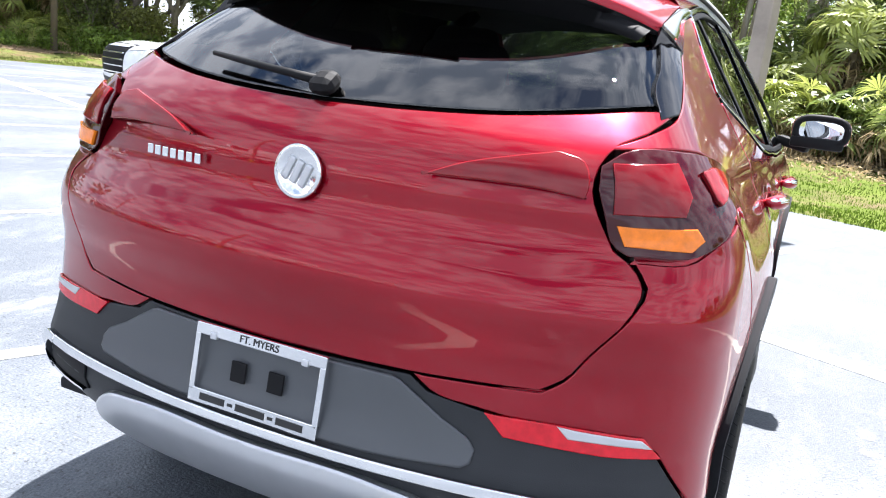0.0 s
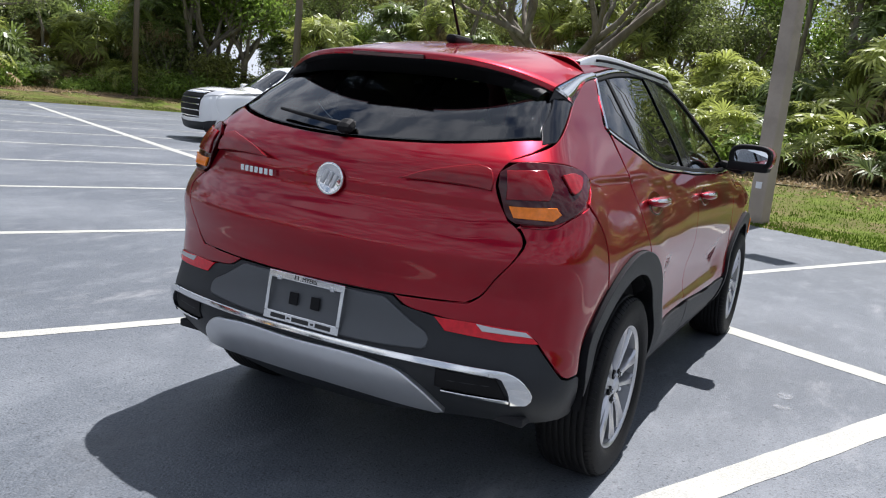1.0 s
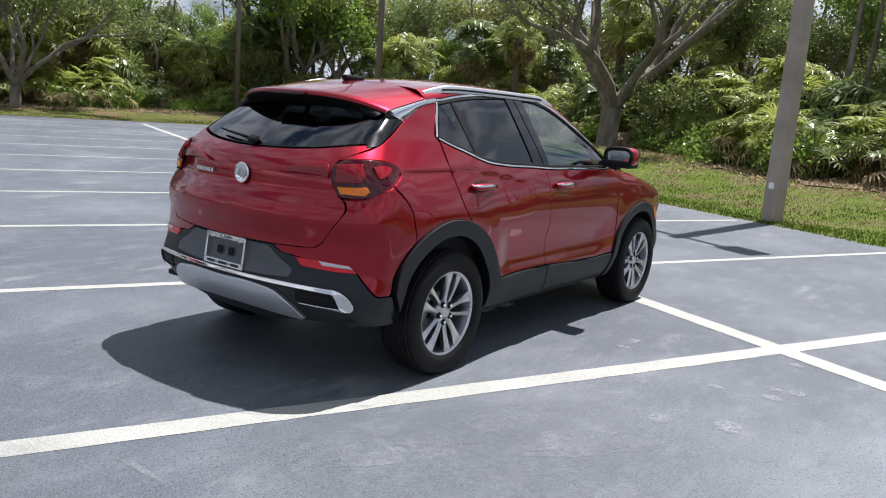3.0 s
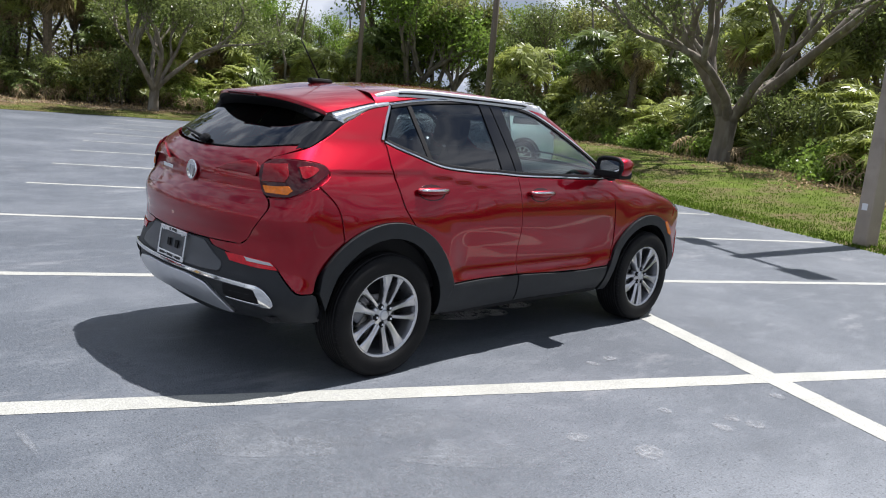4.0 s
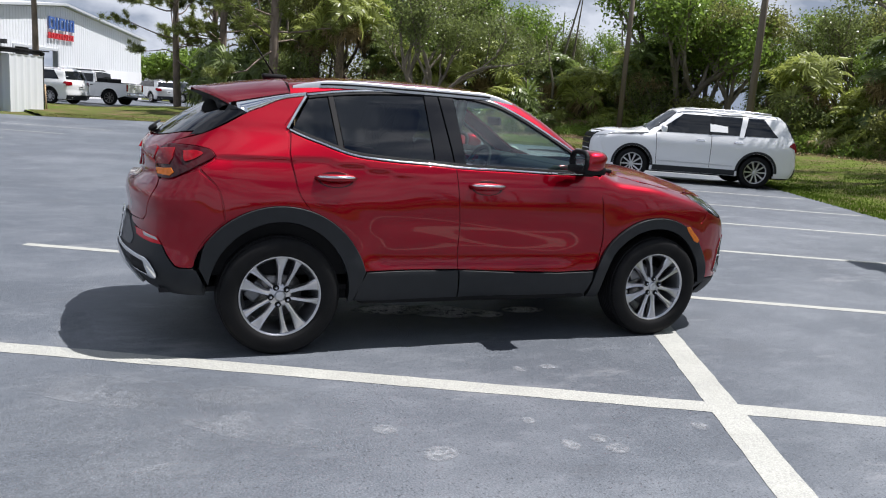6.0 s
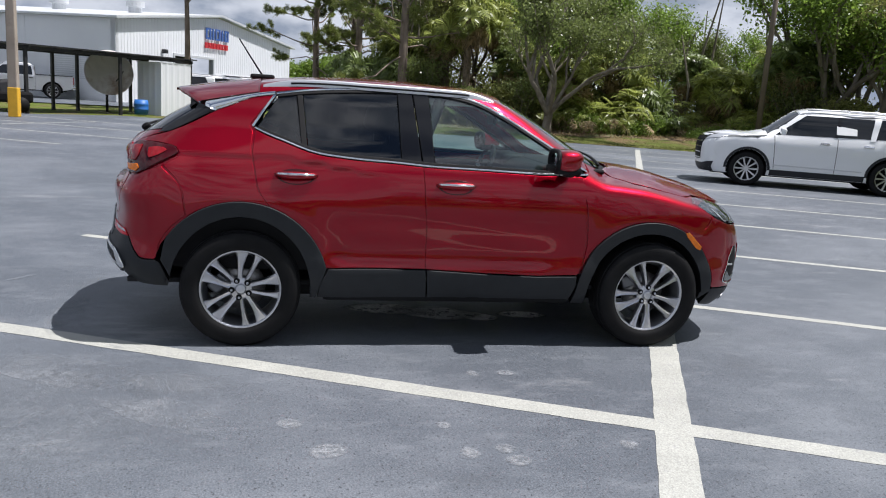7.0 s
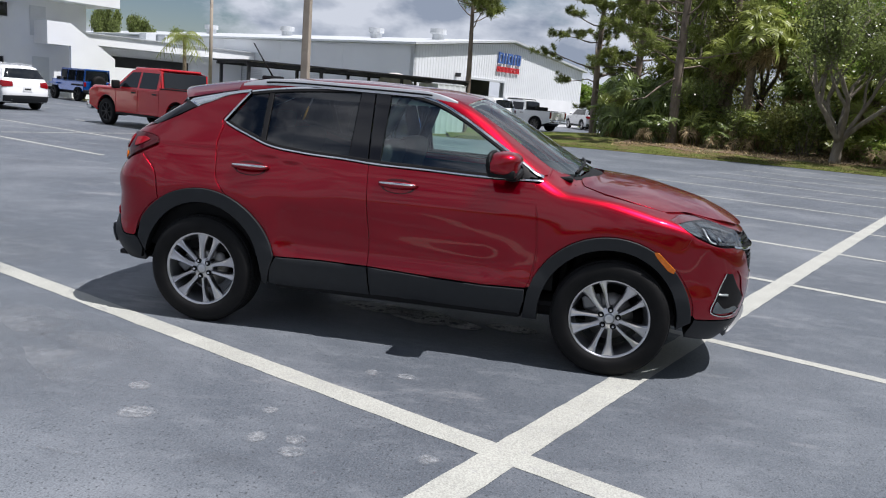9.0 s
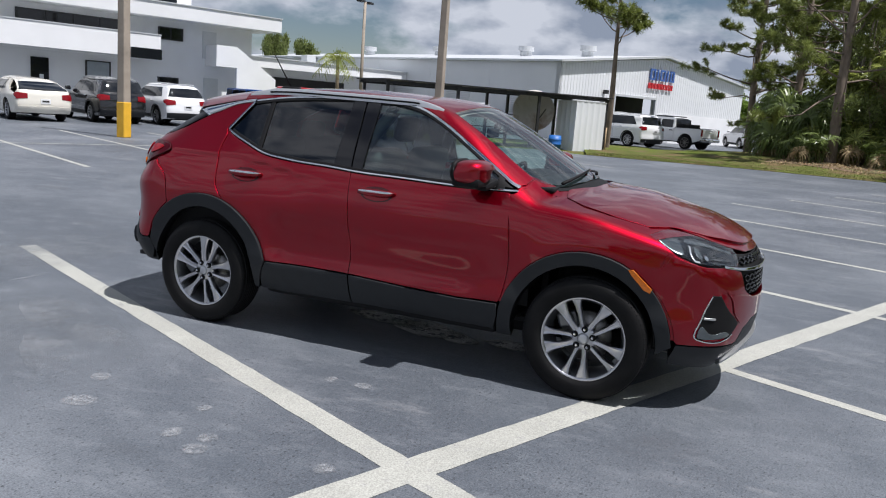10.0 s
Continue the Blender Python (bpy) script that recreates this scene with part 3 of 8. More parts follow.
# lines of the side windows, (y, z)
WIN_TOP = [(-1.125, 1.488), (-0.94, 1.517), (-0.59, 1.547), (-0.24, 1.555), (-0.03, 1.545), (0.11, 1.516), (0.285, 1.44), (0.47, 1.335), (0.655, 1.225), (0.815, 1.125)]
BELT = [(-1.255, 1.303), (-1.165, 1.265), (-1.075, 1.235), (-0.9, 1.178), (-0.69, 1.153), (-0.38, 1.138), (-0.21, 1.127), (0.14, 1.12), (0.48, 1.113), (0.815, 1.118)]
REAR_ARCH, FRONT_ARCH = (-1.2975, 0.345), (1.275, 0.345)
win_top, belt = table(WIN_TOP), table(BELT)


def along(f, a, b, step=0.03, lift=0.0):
    return [(y, float(f(y)) + lift) for y in np.linspace(a, b, max(3, int(abs(b - a) / step)))]


def hero_sides():
    arc_r = arc(*REAR_ARCH, 0.513, 0.525, 16, 72)
    front_door = [(-0.195, 0.49), (0.18, 0.472), (0.53, 0.462), (0.79, 0.475)] + bend([(0.81, 0.52), (0.83, 0.66), (0.815, 0.9), (0.79, 1.09)]) + along(belt, 0.785, -0.235, lift=-0.016) + bend([(-0.235, 1.1), (-0.215, 0.85), (-0.2, 0.7), (-0.195, 0.49)])
    pair("front_door", HERO, front_door, flank, RED, car, grid=0.025, gap=0.0015)
    rear_door = bend([(-0.196, 0.49), (-0.2, 0.7), (-0.215, 0.85), (-0.236, 1.11)]) + along(belt, -0.236, -1.235, lift=-0.016) + bend([(-1.25, 1.16), (-1.23, 1.05), (-1.2, 0.93), (-1.14, 0.846)]) + arc_r[::-1] + [(-0.8, 0.487), (-0.51, 0.492)]
    pair("rear_door", HERO, rear_door, flank, RED, car, grid=0.025, gap=0.0015)
    quarter = ([(-1.268, 1.298), (-1.262, 1.315), (-1.13, 1.487)] + bend([(-1.13, 1.487), (-1.28, 1.455), (-1.41, 1.398), (-1.56, 1.345), (-1.70, 1.285), (-1.815, 1.237), (-1.925, 1.205), (-2.015, 1.178)])
               + bend([(-2.01, 1.171), (-1.868, 1.18), (-1.77, 1.172), (-1.70, 1.15), (-1.677, 1.12), (-1.735, 1.065)]) + bend([(-1.74, 1.06), (-1.64, 0.95), (-1.6, 0.78)])
               + arc(*REAR_ARCH, 0.513, 0.525, 126, 73) + bend([(-1.145, 0.85), (-1.205, 0.93), (-1.235, 1.05), (-1.255, 1.16), (-1.25, 1.27)]))
    pair("quarter_panel", HERO, quarter, wrapped, RED, car, grid=0.02, gap=0.0012)
    # rocker cladding under each door
    pair("front_door_cladding", HERO, [(-0.19, 0.486), (0.18, 0.468), (0.53, 0.458), (0.785, 0.468), (0.79, 0.4), (0.76, 0.285), (0.4, 0.275), (-0.17, 0.29)], flank, CLAD, car, off=0.01, lip=0.04)
    pair("rear_door_cladding", HERO, [(-0.195, 0.486), (-0.51, 0.488), (-0.79, 0.483), (-0.835, 0.4), (-0.85, 0.3), (-0.5, 0.29), (-0.175, 0.29)], flank, CLAD, car, off=0.01, lip=0.04)
    pair("rear_arch_cladding", HERO, arc(*REAR_ARCH, 0.517, 0.528, 17, 145) + bend([(-1.735, 0.6), (-1.75, 0.515)]) + [(-1.70, 0.42)] + arc(*REAR_ARCH, 0.405, 0.438, 168, -5)[::1] + [(-0.86, 0.3), (-0.80, 0.485)], flank, CLAD, car, off=0.018, lip=0.07)
    pair("front_arch_cladding", HERO, arc(*FRONT_ARCH, 0.487, 0.49, 4, 166) + [(0.8, 0.46), (0.78, 0.285), (0.86, 0.285)] + arc(*FRONT_ARCH, 0.405, 0.415, 188, -3), flank, CLAD, car, off=0.018, lip=0.07)
    wing = rising(0.45)

    def up(points):
        p = np.array(points, float)
        return [tuple(v) for v in np.stack([p[:, 1], np.degrees(np.arctan2(p[:, 2] - 0.45, p[:, 0]))], 1)]

    def on_side(points):
        p = HERO.meet(*flank(np.array(points, float)))
        return up(p)
    fender = (on_side(bend([(0.815, 0.5), (0.838, 0.66), (0.822, 0.9), (0.797, 1.09), (0.835, 1.112)])) + up([(0.74, 0.86, 1.155), (0.62, 0.87, 1.19), (0.565, 1.0, 1.13), (0.63, 1.08, 1.09), (0.72, 1.2, 1.055), (0.735, 1.35, 1.03), (0.70, 1.56, 0.99)])
              + on_side([(1.6, 0.955), (1.70, 0.885), (1.66, 0.80)]) + on_side(arc(*FRONT_ARCH, 0.487, 0.49, 42, 160)))
    pair("front_wing", HERO, fender, wing, RED, car, scale=(1, 0.0145), grid=0.025, gap=0.0012)
    # glass and its surrounds
    pair("front_window", HERO, along(belt, -0.165, 0.76, lift=0.012) + along(win_top, 0.7, -0.185, lift=-0.012), flank, CLEAR, car, "lightly tinted door glass", off=-0.008, lip=0.004)
    pair("rear_window", HERO, along(belt, -0.93, -0.37, lift=0.012) + along(win_top, -0.385, -0.965, lift=-0.012), flank, TINT, car, "dark privacy glass", off=-0.008, lip=0.004)
    pair("quarter_window", HERO, along(belt, -1.225, -0.965, lift=0.012) + along(win_top, -1.0, -1.115, lift=-0.012), flank, TINT, car, "dark privacy glass", off=-0.008, lip=0.004)
    pair("window_divider", HERO, [(-0.968, 1.195), (-0.93, 1.185), (-0.965, 1.507), (-1.0, 1.503)], flank, BLACK, car, off=-0.004, lip=0.01)
    pair("rear_door_pillar", HERO, along(belt, -0.37, -0.244, lift=0.005) + along(win_top, -0.292, -0.385, lift=-0.008), flank, BLACK_GLOSS, car, off=-0.001, lip=0.02)
    pair("front_door_pillar", HERO, along(belt, -0.239, -0.165, lift=0.005) + along(win_top, -0.185, -0.287, lift=-0.008), flank, BLACK_GLOSS, car, off=-0.001, lip=0.02)
    for name, line, w, lift in (("belt_trim", [(y, float(belt(y)) - 0.006) for y in np.linspace(-1.24, 0.83, 40)], 0.01, 0.004), ("window_frame", [(y, float(belt(y)) + 0.008) for y in np.linspace(-1.22, 0.75, 40)], 0.016, 0.001)):
        pair(name, HERO, ribbon(line, w), flank, CHROME if name == "belt_trim" else BLACK, car, "bright metal strip" if name == "belt_trim" else "", off=lift, lip=0.02, gap=0)
    top_line = [(y, float(win_top(y)) + 0.006) for y in np.linspace(-1.12, 0.83, 40)]
    pair("roof_line_trim", HERO, ribbon(top_line, (0.011, 0.014)), flank, CHROME, car, "bright metal strip", off=0.004, lip=0.02, gap=0)
    pair("upper_window_frame", HERO, ribbon([(y, float(win_top(y)) - 0.008) for y in np.linspace(-1.115, 0.74, 40)], 0.014), flank, BLACK, car, off=0.0, lip=0.02, gap=0)
    pair("rear_window_trim", HERO, ribbon([(-1.252, 1.297), (-1.19, 1.395), (-1.128, 1.486)], 0.014), flank, CHROME, car, off=0.004, lip=0.02, gap=0)
    pair("rear_pillar_glass", HERO, [(-1.44, 1.395), (-1.52, 1.44)] + bend([(-1.62, 1.41), (-1.76, 1.335), (-1.855, 1.275), (-1.88, 1.228)]) + bend([(-1.80, 1.24), (-1.70, 1.29), (-1.56, 1.35), (-1.44, 1.393)]), wrapped, BLACK_GLOSS, car, "gloss black corner pane", off=0.002)
    # mirror corner and handles
    pair("mirror_corner", HERO, [(0.7, 1.125), (0.8, 1.125), (0.7, 1.19)], flank, BLACK, car, off=0.0)

    # red metal under the joints
    shell = ([(-2.2, 0.69), (-1.91, 0.65), (-1.84, 0.54), (-1.75, 0.53)] + arc(*REAR_ARCH, 0.5, 0.512, 150, 16) + [(-0.8, 0.5), (0.79, 0.485)] + arc(*FRONT_ARCH, 0.475, 0.478, 164, 8)
             + [(1.777, 0.41), (2.13, 0.4), (2.12, 0.78), (1.84, 0.83), (1.735, 0.87), (1.64, 0.94), (1.5, 0.98), (1.2, 1.03), (1.0, 1.08), (0.84, 1.1)] + along(belt, 0.8, -1.23, 0.06, -0.02)
             + [(-1.255, 1.31), (-1.135, 1.48), (-1.41, 1.39), (-1.7, 1.28), (-1.9, 1.19), (-1.98, 1.17), (-2.02, 1.1), (-1.975, 0.99), (-1.945, 0.94), (-2.02, 0.82), (-2.08, 0.74), (-2.28, 0.72)])
    pair("body_shell", HERO, shell, wrapped, RED, car, off=-0.007, lip=0.0, gap=0, edge=0.001, grid=0.04)
    pair("wing_shell", HERO, up([(0.79, 0.82, 1.11), (0.62, 0.8, 1.22), (0.54, 0.95, 1.16), (0.5, 1.08, 1.13), (0.6, 1.3, 1.08), (0.62, 1.6, 1.0), (0.55, 1.8, 0.96), (0.78, 1.62, 0.94), (0.83, 1.3, 0.98), (0.82, 1.0, 1.02)]), wing, RED, car, off=-0.008, lip=0.0, gap=0, edge=0.001, scale=(1, 0.0145))


hero_sides()


def hero_top():
    """Roof, windscreen, bonnet."""
    dome = rising(0.9)

    def up(points):
        p = np.array(points, float)
        return [tuple(v) for v in np.stack([p[:, 1], np.degrees(np.arctan2(p[:, 2] - 0.9, p[:, 0]))], 1)]
    side = HERO.meet(*flank(np.array(along(win_top, 0.82, -1.11, lift=0.016))))
    pillar_in = [(0.515, 0.3, 1.525), (0.545, 0.45, 1.44), (0.565, 0.57, 1.37), (0.59, 0.7, 1.285), (0.615, 0.82, 1.21), (0.625, 0.865, 1.185)]
    roof = [(0.34, 90)] + up([(0.25, 0.335, 1.56), (0.42, 0.315, 1.54)]) + bend(up(pillar_in), 1.5) + up([(0.74, 0.85, 1.155)]) + up(side) + up(HERO.meet(*flank(np.array([(-1.22, 1.492)])))) + [(-1.22, 90)]
    panel("roof", HERO, roof, dome, RED, car, scale=(1, 0.0105), sides="B", gap=0.0, grid=0.03)
    screen = [(0.345, 90)] + up([(0.25, 0.34, 1.56), (0.42, 0.32, 1.54)]) + bend(up(pillar_in), 1.5) + up([(0.6, 0.93, 1.16), (0.45, 1.04, 1.15), (0.2, 1.09, 1.16)]) + [(1.1, 90)]
    panel("windscreen", HERO, screen, dome, CLEAR, car, "raked laminated windscreen", scale=(1, 0.0105), sides="B", gap=0.001, off=-0.004, lip=0.004, edge=0.001)
    front_line = [tuple(q[:2]) for q in HERO.meet(*wrapped(np.array(bend([(1.72, 0.99), (1.8, 0.99), (1.95, 0.972), (2.15, 0.934), (2.3, 0.91), (2.6425, 0.906)]))))]
    hood = bend([(0, 1.185), (0.3, 1.15), (0.5, 1.05), (0.6, 1.07)]) + bend([(0.61, 1.08), (0.69, 1.2), (0.72, 1.35), (0.7, 1.55)]) + front_line
    panel("bonnet", HERO, hood, upward, RED, car, sides="B", gap=0.0005, edge=0.0015, grid=0.022,
          relief=lambda q: 0.012 * (1 - ease(0.36, 0.46, q[:, 0] - 0.12 * (q[:, 1] - 1.2))))
    # the bonnet's rolled front edge, down to lamps and grille
    panel("bonnet_edge", HERO, bend([(1.66, 0.99), (1.72, 0.992), (1.8, 0.992), (1.95, 0.966), (2.15, 0.907), (2.3, 0.876)]) + [(2.6425, 0.87), (2.6425, 0.935)] + bend([(2.3, 0.94), (2.15, 0.985), (1.95, 1.015), (1.8, 1.035), (1.66, 1.035)]), wrapped, RED, car, sides="B", off=-0.004, lip=0.02, gap=0, grid=0.025)
    cowl = bend([(0, 1.105), (0.3, 1.075), (0.5, 1.015), (0.57, 0.965)]) + bend([(0.575, 1.0), (0.5, 1.045), (0.3, 1.145), (0, 1.18)])
    panel("scuttle_panel", HERO, cowl, upward, BLACK, car, sides="B", off=-0.004, gap=0)
    for x0, x1 in ((0.5, -0.12), (-0.1, -0.52)):
        q = np.array([(x, 1.06 - 0.22 * x * x - 0.03 * k) for k, x in enumerate(np.linspace(x0, x1, 8))])
        q[:, 1] = 1.085 - 0.3 * q[:, 0] ** 2 - np.linspace(0, 0.05, 8)
        p = HERO.meet(*upward(q)) + np.array([0, 0, 0.018])
        tube_object("wiper", p, np.linspace(0.011, 0.006, 8), BLACK, car, sides=6)
    # roof rails: low bright blades that stand on the roof's edge
    for s in (1, -1):
        ys = np.linspace(-1.2, 0.24, 36)
        q = np.stack([s * (0.535 - 0.018 * ys**2), ys], 1)
        p = HERO.meet(*upward(q))
        t = np.linspace(0, 1, 36)
        h = 0.029 * np.minimum(1, np.minimum(t, 1 - t) * 7) ** 0.75 + 0.003
        v, f = [], []
        for (x, y, z), k in zip(p, h):
            w = 0.013
            v += [(x - w, y, z - 0.012), (x - w * 0.8, y, z + k * 0.75), (x - w * 0.35, y, z + k), (x + w * 0.35, y, z + k), (x + w * 0.8, y, z + k * 0.75), (x + w, y, z - 0.012)]
        f = [(6 * i + j, 6 * i + 6 + j, 6 * i + 7 + j, 6 * i + 1 + j) for i in range(35) for j in range(5)]
        rail = mesh_object("roof_rail", v, f, SILVER, car, "satin silver roof rail")
        slot = p[4:-4] + np.stack([np.full(28, s * 0.0135), np.zeros(28), h[4:-4] * 0.3], 1)
        tube_object("rail_slot", slot, 0.006, BLACK, rail, "dark gap under the rail", sides=5)
    base = HERO.meet(*upward(np.array([(0.0, -1.22)])))[0]
    fin = part("antenna_base", box((0.05, 0.16, 0.035), base + np.array([0, 0, 0.012]), 0.014), BLACK, car)
    tube_object("antenna_rod", [base + np.array([0, 0.0, 0.02]), base + np.array([0, -0.075, 0.13]), base + np.array([0, -0.155, 0.25])], (0.006, 0.005, 0.004), BLACK, fin, sides=6)


hero_top()


def hero_tail():
    gate = bend([(0, 1.192), (0.19, 1.197), (0.4, 1.212), (0.52, 1.229), (0.6, 1.243), (0.655, 1.249)]) + bend([(0.66, 1.24), (0.634, 1.204), (0.592, 1.176), (0.578, 1.15), (0.576, 1.1), (0.596, 1.05), (0.626, 1.0)]) + bend([(0.65, 0.986), (0.674, 0.967), (0.69, 0.94), (0.683, 0.9)]) + bend([(0.667, 0.87), (0.627, 0.818), (0.589, 0.763), (0.548, 0.736)]) + [(0.33, 0.728), (0, 0.722)]
    tailgate = panel("tailgate", HERO, gate, backward, RED, car, sides="B", gap=0.0012, lip=0.03, grid=0.016, relief=lambda q: -0.034 * ease(0.935, 0.965, q[:, 1] + 0.03 * ease(0.3, 0.6, q[:, 0])) * (1 - ease(1.06, 1.17, q[:, 1])) * (1 - ease(0.5, 0.62, q[:, 0])))
    panel("rear_screen", HERO, bend([(0, 1.202), (0.19, 1.207), (0.4, 1.222), (0.515, 1.239), (0.63, 1.26)]) + bend([(0.634, 1.27), (0.604, 1.35), (0.545, 1.45)]) + [(0, 1.47)], backward, TINT, tailgate, "dark tinted rear glass", sides="B", off=-0.004, lip=0.004, gap=0)
    pair("inner_tail_lamp", HERO, bend([(0.27, 1.088), (0.34, 1.118), (0.42, 1.14), (0.5, 1.158)]) + bend([(0.5, 1.158), (0.55, 1.145), (0.568, 1.11), (0.565, 1.082)]) + bend([(0.565, 1.08), (0.5, 1.088), (0.4, 1.09), (0.27, 1.086)]), backward, LAMP_RED, tailgate, "slim red lamp wing", off=0.006)
    pair("tail_lamp", HERO, bend([(-2.047, 1.10), (-2.034, 1.06), (-2.008, 1.0), (-1.992, 0.99)]) + bend([(-1.985, 0.988), (-1.872, 0.998), (-1.825, 1.022), (-1.735, 1.085), (-1.685, 1.12)]) + bend([(-1.683, 1.13), (-1.70, 1.15), (-1.77, 1.168), (-1.868, 1.176), (-2.0, 1.166), (-2.042, 1.14)]), wrapped, LAMP_DARK, car, "smoked red wrap-round lamp", off=0.008, lip=0.03)
    for lamp in [o for o in car.children if o.name.startswith("tail_lamp")]:
        s = "R" if sum(v.co.x for v in lamp.data.vertices) > 0 else "L"
        panel("turn_lens", HERO, [(-2.012, 1.045), (-1.995, 1.006), (-1.885, 1.006), (-1.862, 1.03), (-1.88, 1.052)], wrapped, AMBER, lamp, "amber segment", off=0.014, lip=0.006, sides=s)
        panel("light_block", HERO, [(-2.022, 1.145), (-2.02, 1.06), (-1.9, 1.066), (-1.885, 1.1), (-1.9, 1.155)], wrapped, LAMP_RED, lamp, "red segment", off=0.014, lip=0.006, sides=s)
        panel("light_block", HERO, bend([(-1.85, 1.14), (-1.82, 1.085), (-1.78, 1.1), (-1.745, 1.135), (-1.79, 1.15), (-1.85, 1.142)]), wrapped, LAMP_GLOW, lamp, "bright red segment", off=0.014, lip=0.006, sides=s)
    red = bend([(-1.742, 1.055), (-1.83, 1.018), (-1.872, 0.994), (-1.985, 0.984)]) + bend([(-1.978, 0.985), (-1.962, 0.945), (-1.985, 0.9), (-2.037, 0.818), (-2.07, 0.76), (-2.105, 0.734)]) + [(-2.325, 0.726)] + bend([(-2.325, 0.725), (-2.29, 0.70), (-2.2, 0.685), (-1.915, 0.645)]) + bend([(-1.91, 0.64), (-1.85, 0.555), (-1.82, 0.522), (-1.755, 0.516)]) + bend([(-1.745, 0.53), (-1.735, 0.6), (-1.68, 0.7), (-1.602, 0.778)]) + bend([(-1.605, 0.79), (-1.645, 0.95), (-1.742, 1.05)])
    bumper = pair("rear_bumper", HERO, red, wrapped, RED, car, grid=0.025, gap=0.0012)
    low = [(-2.6425, 0.718), (-2.33, 0.722)] + bend([(-2.295, 0.697), (-2.2, 0.681), (-1.918, 0.641)]) + bend([(-1.912, 0.635), (-1.853, 0.55), (-1.825, 0.517), (-1.755, 0.511)]) + bend([(-1.735, 0.5), (-1.715, 0.44), (-1.70, 0.38)]) + bend([(-1.71, 0.352), (-1.85, 0.352), (-2.05, 0.352), (-2.2, 0.34), (-2.4, 0.30), (-2.6425, 0.29)])
    apron = panel("lower_bumper", HERO, low, wrapped, CLAD, car, sides="B", gap=0.0, lip=0.12)
    panel("plate_panel", HERO, [(-2.6425, 0.715), (-2.36, 0.715)] + bend([(-2.345, 0.71), (-2.27, 0.66), (-2.2, 0.605), (-2.205, 0.585)]) + bend([(-2.22, 0.575), (-2.35, 0.566), (-2.6425, 0.566)]), wrapped, BUMPER_GREY, apron, sides="B", off=0.007, gap=0, edge=0.006)
    panel("skid_plate", HERO, bend([(-2.6425, 0.522), (-2.35, 0.517), (-2.27, 0.503), (-2.205, 0.455), (-2.135, 0.375)]) + bend([(-2.16, 0.365), (-2.25, 0.37), (-2.45, 0.385), (-2.6425, 0.39)]), wrapped, SILVER, apron, "satin silver skid plate", sides="B", off=0.018, lip=0.03, gap=0, edge=0.006)
    panel("chrome_strip", HERO, ribbon([(-2.6425, 0.547), (-2.46, 0.546), (-2.145, 0.542), (-2.0, 0.536)], (0.018, 0.022)), wrapped, CHROME, apron, "chrome strip", sides="B", off=0.014, gap=0)
    pair("chrome_hook", HERO, bend([(-2.03, 0.548), (-1.985, 0.546), (-1.955, 0.53), (-1.918, 0.452), (-1.925, 0.444)]) + bend([(-1.965, 0.442), (-1.985, 0.5), (-2.0, 0.524), (-2.03, 0.526)]), wrapped, CHROME, apron, "chrome corner blade", off=0.016, gap=0)
    pair("vent_pocket", HERO, [(-2.17, 0.528), (-2.01, 0.522), (-1.975, 0.455), (-2.17, 0.468)], wrapped, BLACK, apron, off=0.004, gap=0)
    pair("vent_strip", HERO, ribbon([(-2.15, 0.462), (-1.968, 0.45)], (0.006, 0.014)), wrapped, CHROME, apron, off=0.012, gap=0)
    pair("rear_reflector", HERO, bend([(-2.195, 0.682), (-2.078, 0.682), (-1.936, 0.674)]) + [(-1.902, 0.631), (-2.0, 0.63), (-2.158, 0.64)], wrapped, REFLECTOR, apron, "red bumper reflector", off=0.006)
    pair("reversing_lamp", HERO, [(-2.075, 0.679), (-1.94, 0.67), (-1.92, 0.651), (-2.055, 0.655)], wrapped, SILVER, apron, "clear ribbed reversing lamp", off=0.0085, lip=0.003)
    # plate frame
    y0, lean = -2.118, 7.5
    frame_ob = part("plate_frame", box((0.31, 0.008, 0.02), (0, 0, 0.072), 0.003), CHROME, car, "chrome plate frame with no plate in it")
    m = pose(0.008, y0 - 0.017, 0.646, -lean, 0, 0)
    bm = bmesh.new()
    for size, at in (((0.312, 0.009, 0.024), (0, 0, 0.070)), ((0.312, 0.009, 0.03), (0, 0, -0.068)), ((0.013, 0.009, 0.12), (0.1495, 0, 0.0)), ((0.013, 0.009, 0.12), (-0.1495, 0, 0.0))):
        box(size, at, 0.002, bm=bm)
    me = frame_ob.data
    bm.to_mesh(me)
    bm.free()
    frame_ob.matrix_basis = m
    for x in (-0.045, 0.045):
        part("bolt_socket", box((0.036, 0.006, 0.042), (x, 0.004, 0.0), 0.002), BLACK, frame_ob)
    for x in (-0.11, 0.11):
        part("plate_bolt", box((0.016, 0.012, 0.014), (x, -0.002, 0.06), 0.003), SILVER, frame_ob)
    words = bpy.data.curves.new("frame_lettering", "FONT")
    words.body, words.size, words.align_x, words.extrude = "FT. MYERS", 0.021, "CENTER", 0.0006
    text = new("frame_lettering", words)
    text.data.materials.append(PLATE_INK)
    text.parent = frame_ob
    text.matrix_basis = pose(0, -0.0052, 0.0635, 90, 0, 0)
    x = -0.125
    for w in (0.062, 0.012, 0.07, 0.012, 0.062):
        part("dealer_mark", box((w, 0.0015, 0.014 if w > 0.02 else 0.006), (x + w / 2, -0.0048, -0.068)), PLATE_INK, frame_ob)
        x += w + 0.008
    # badge, screen wiper
    p = HERO.meet(*backward(np.array([(0.0, 1.05)])))[0]
    nv = Vector(HERO.normal(p[None])[0])
    spin = nv.to_track_quat("Z", "Y").to_matrix().to_4x4()
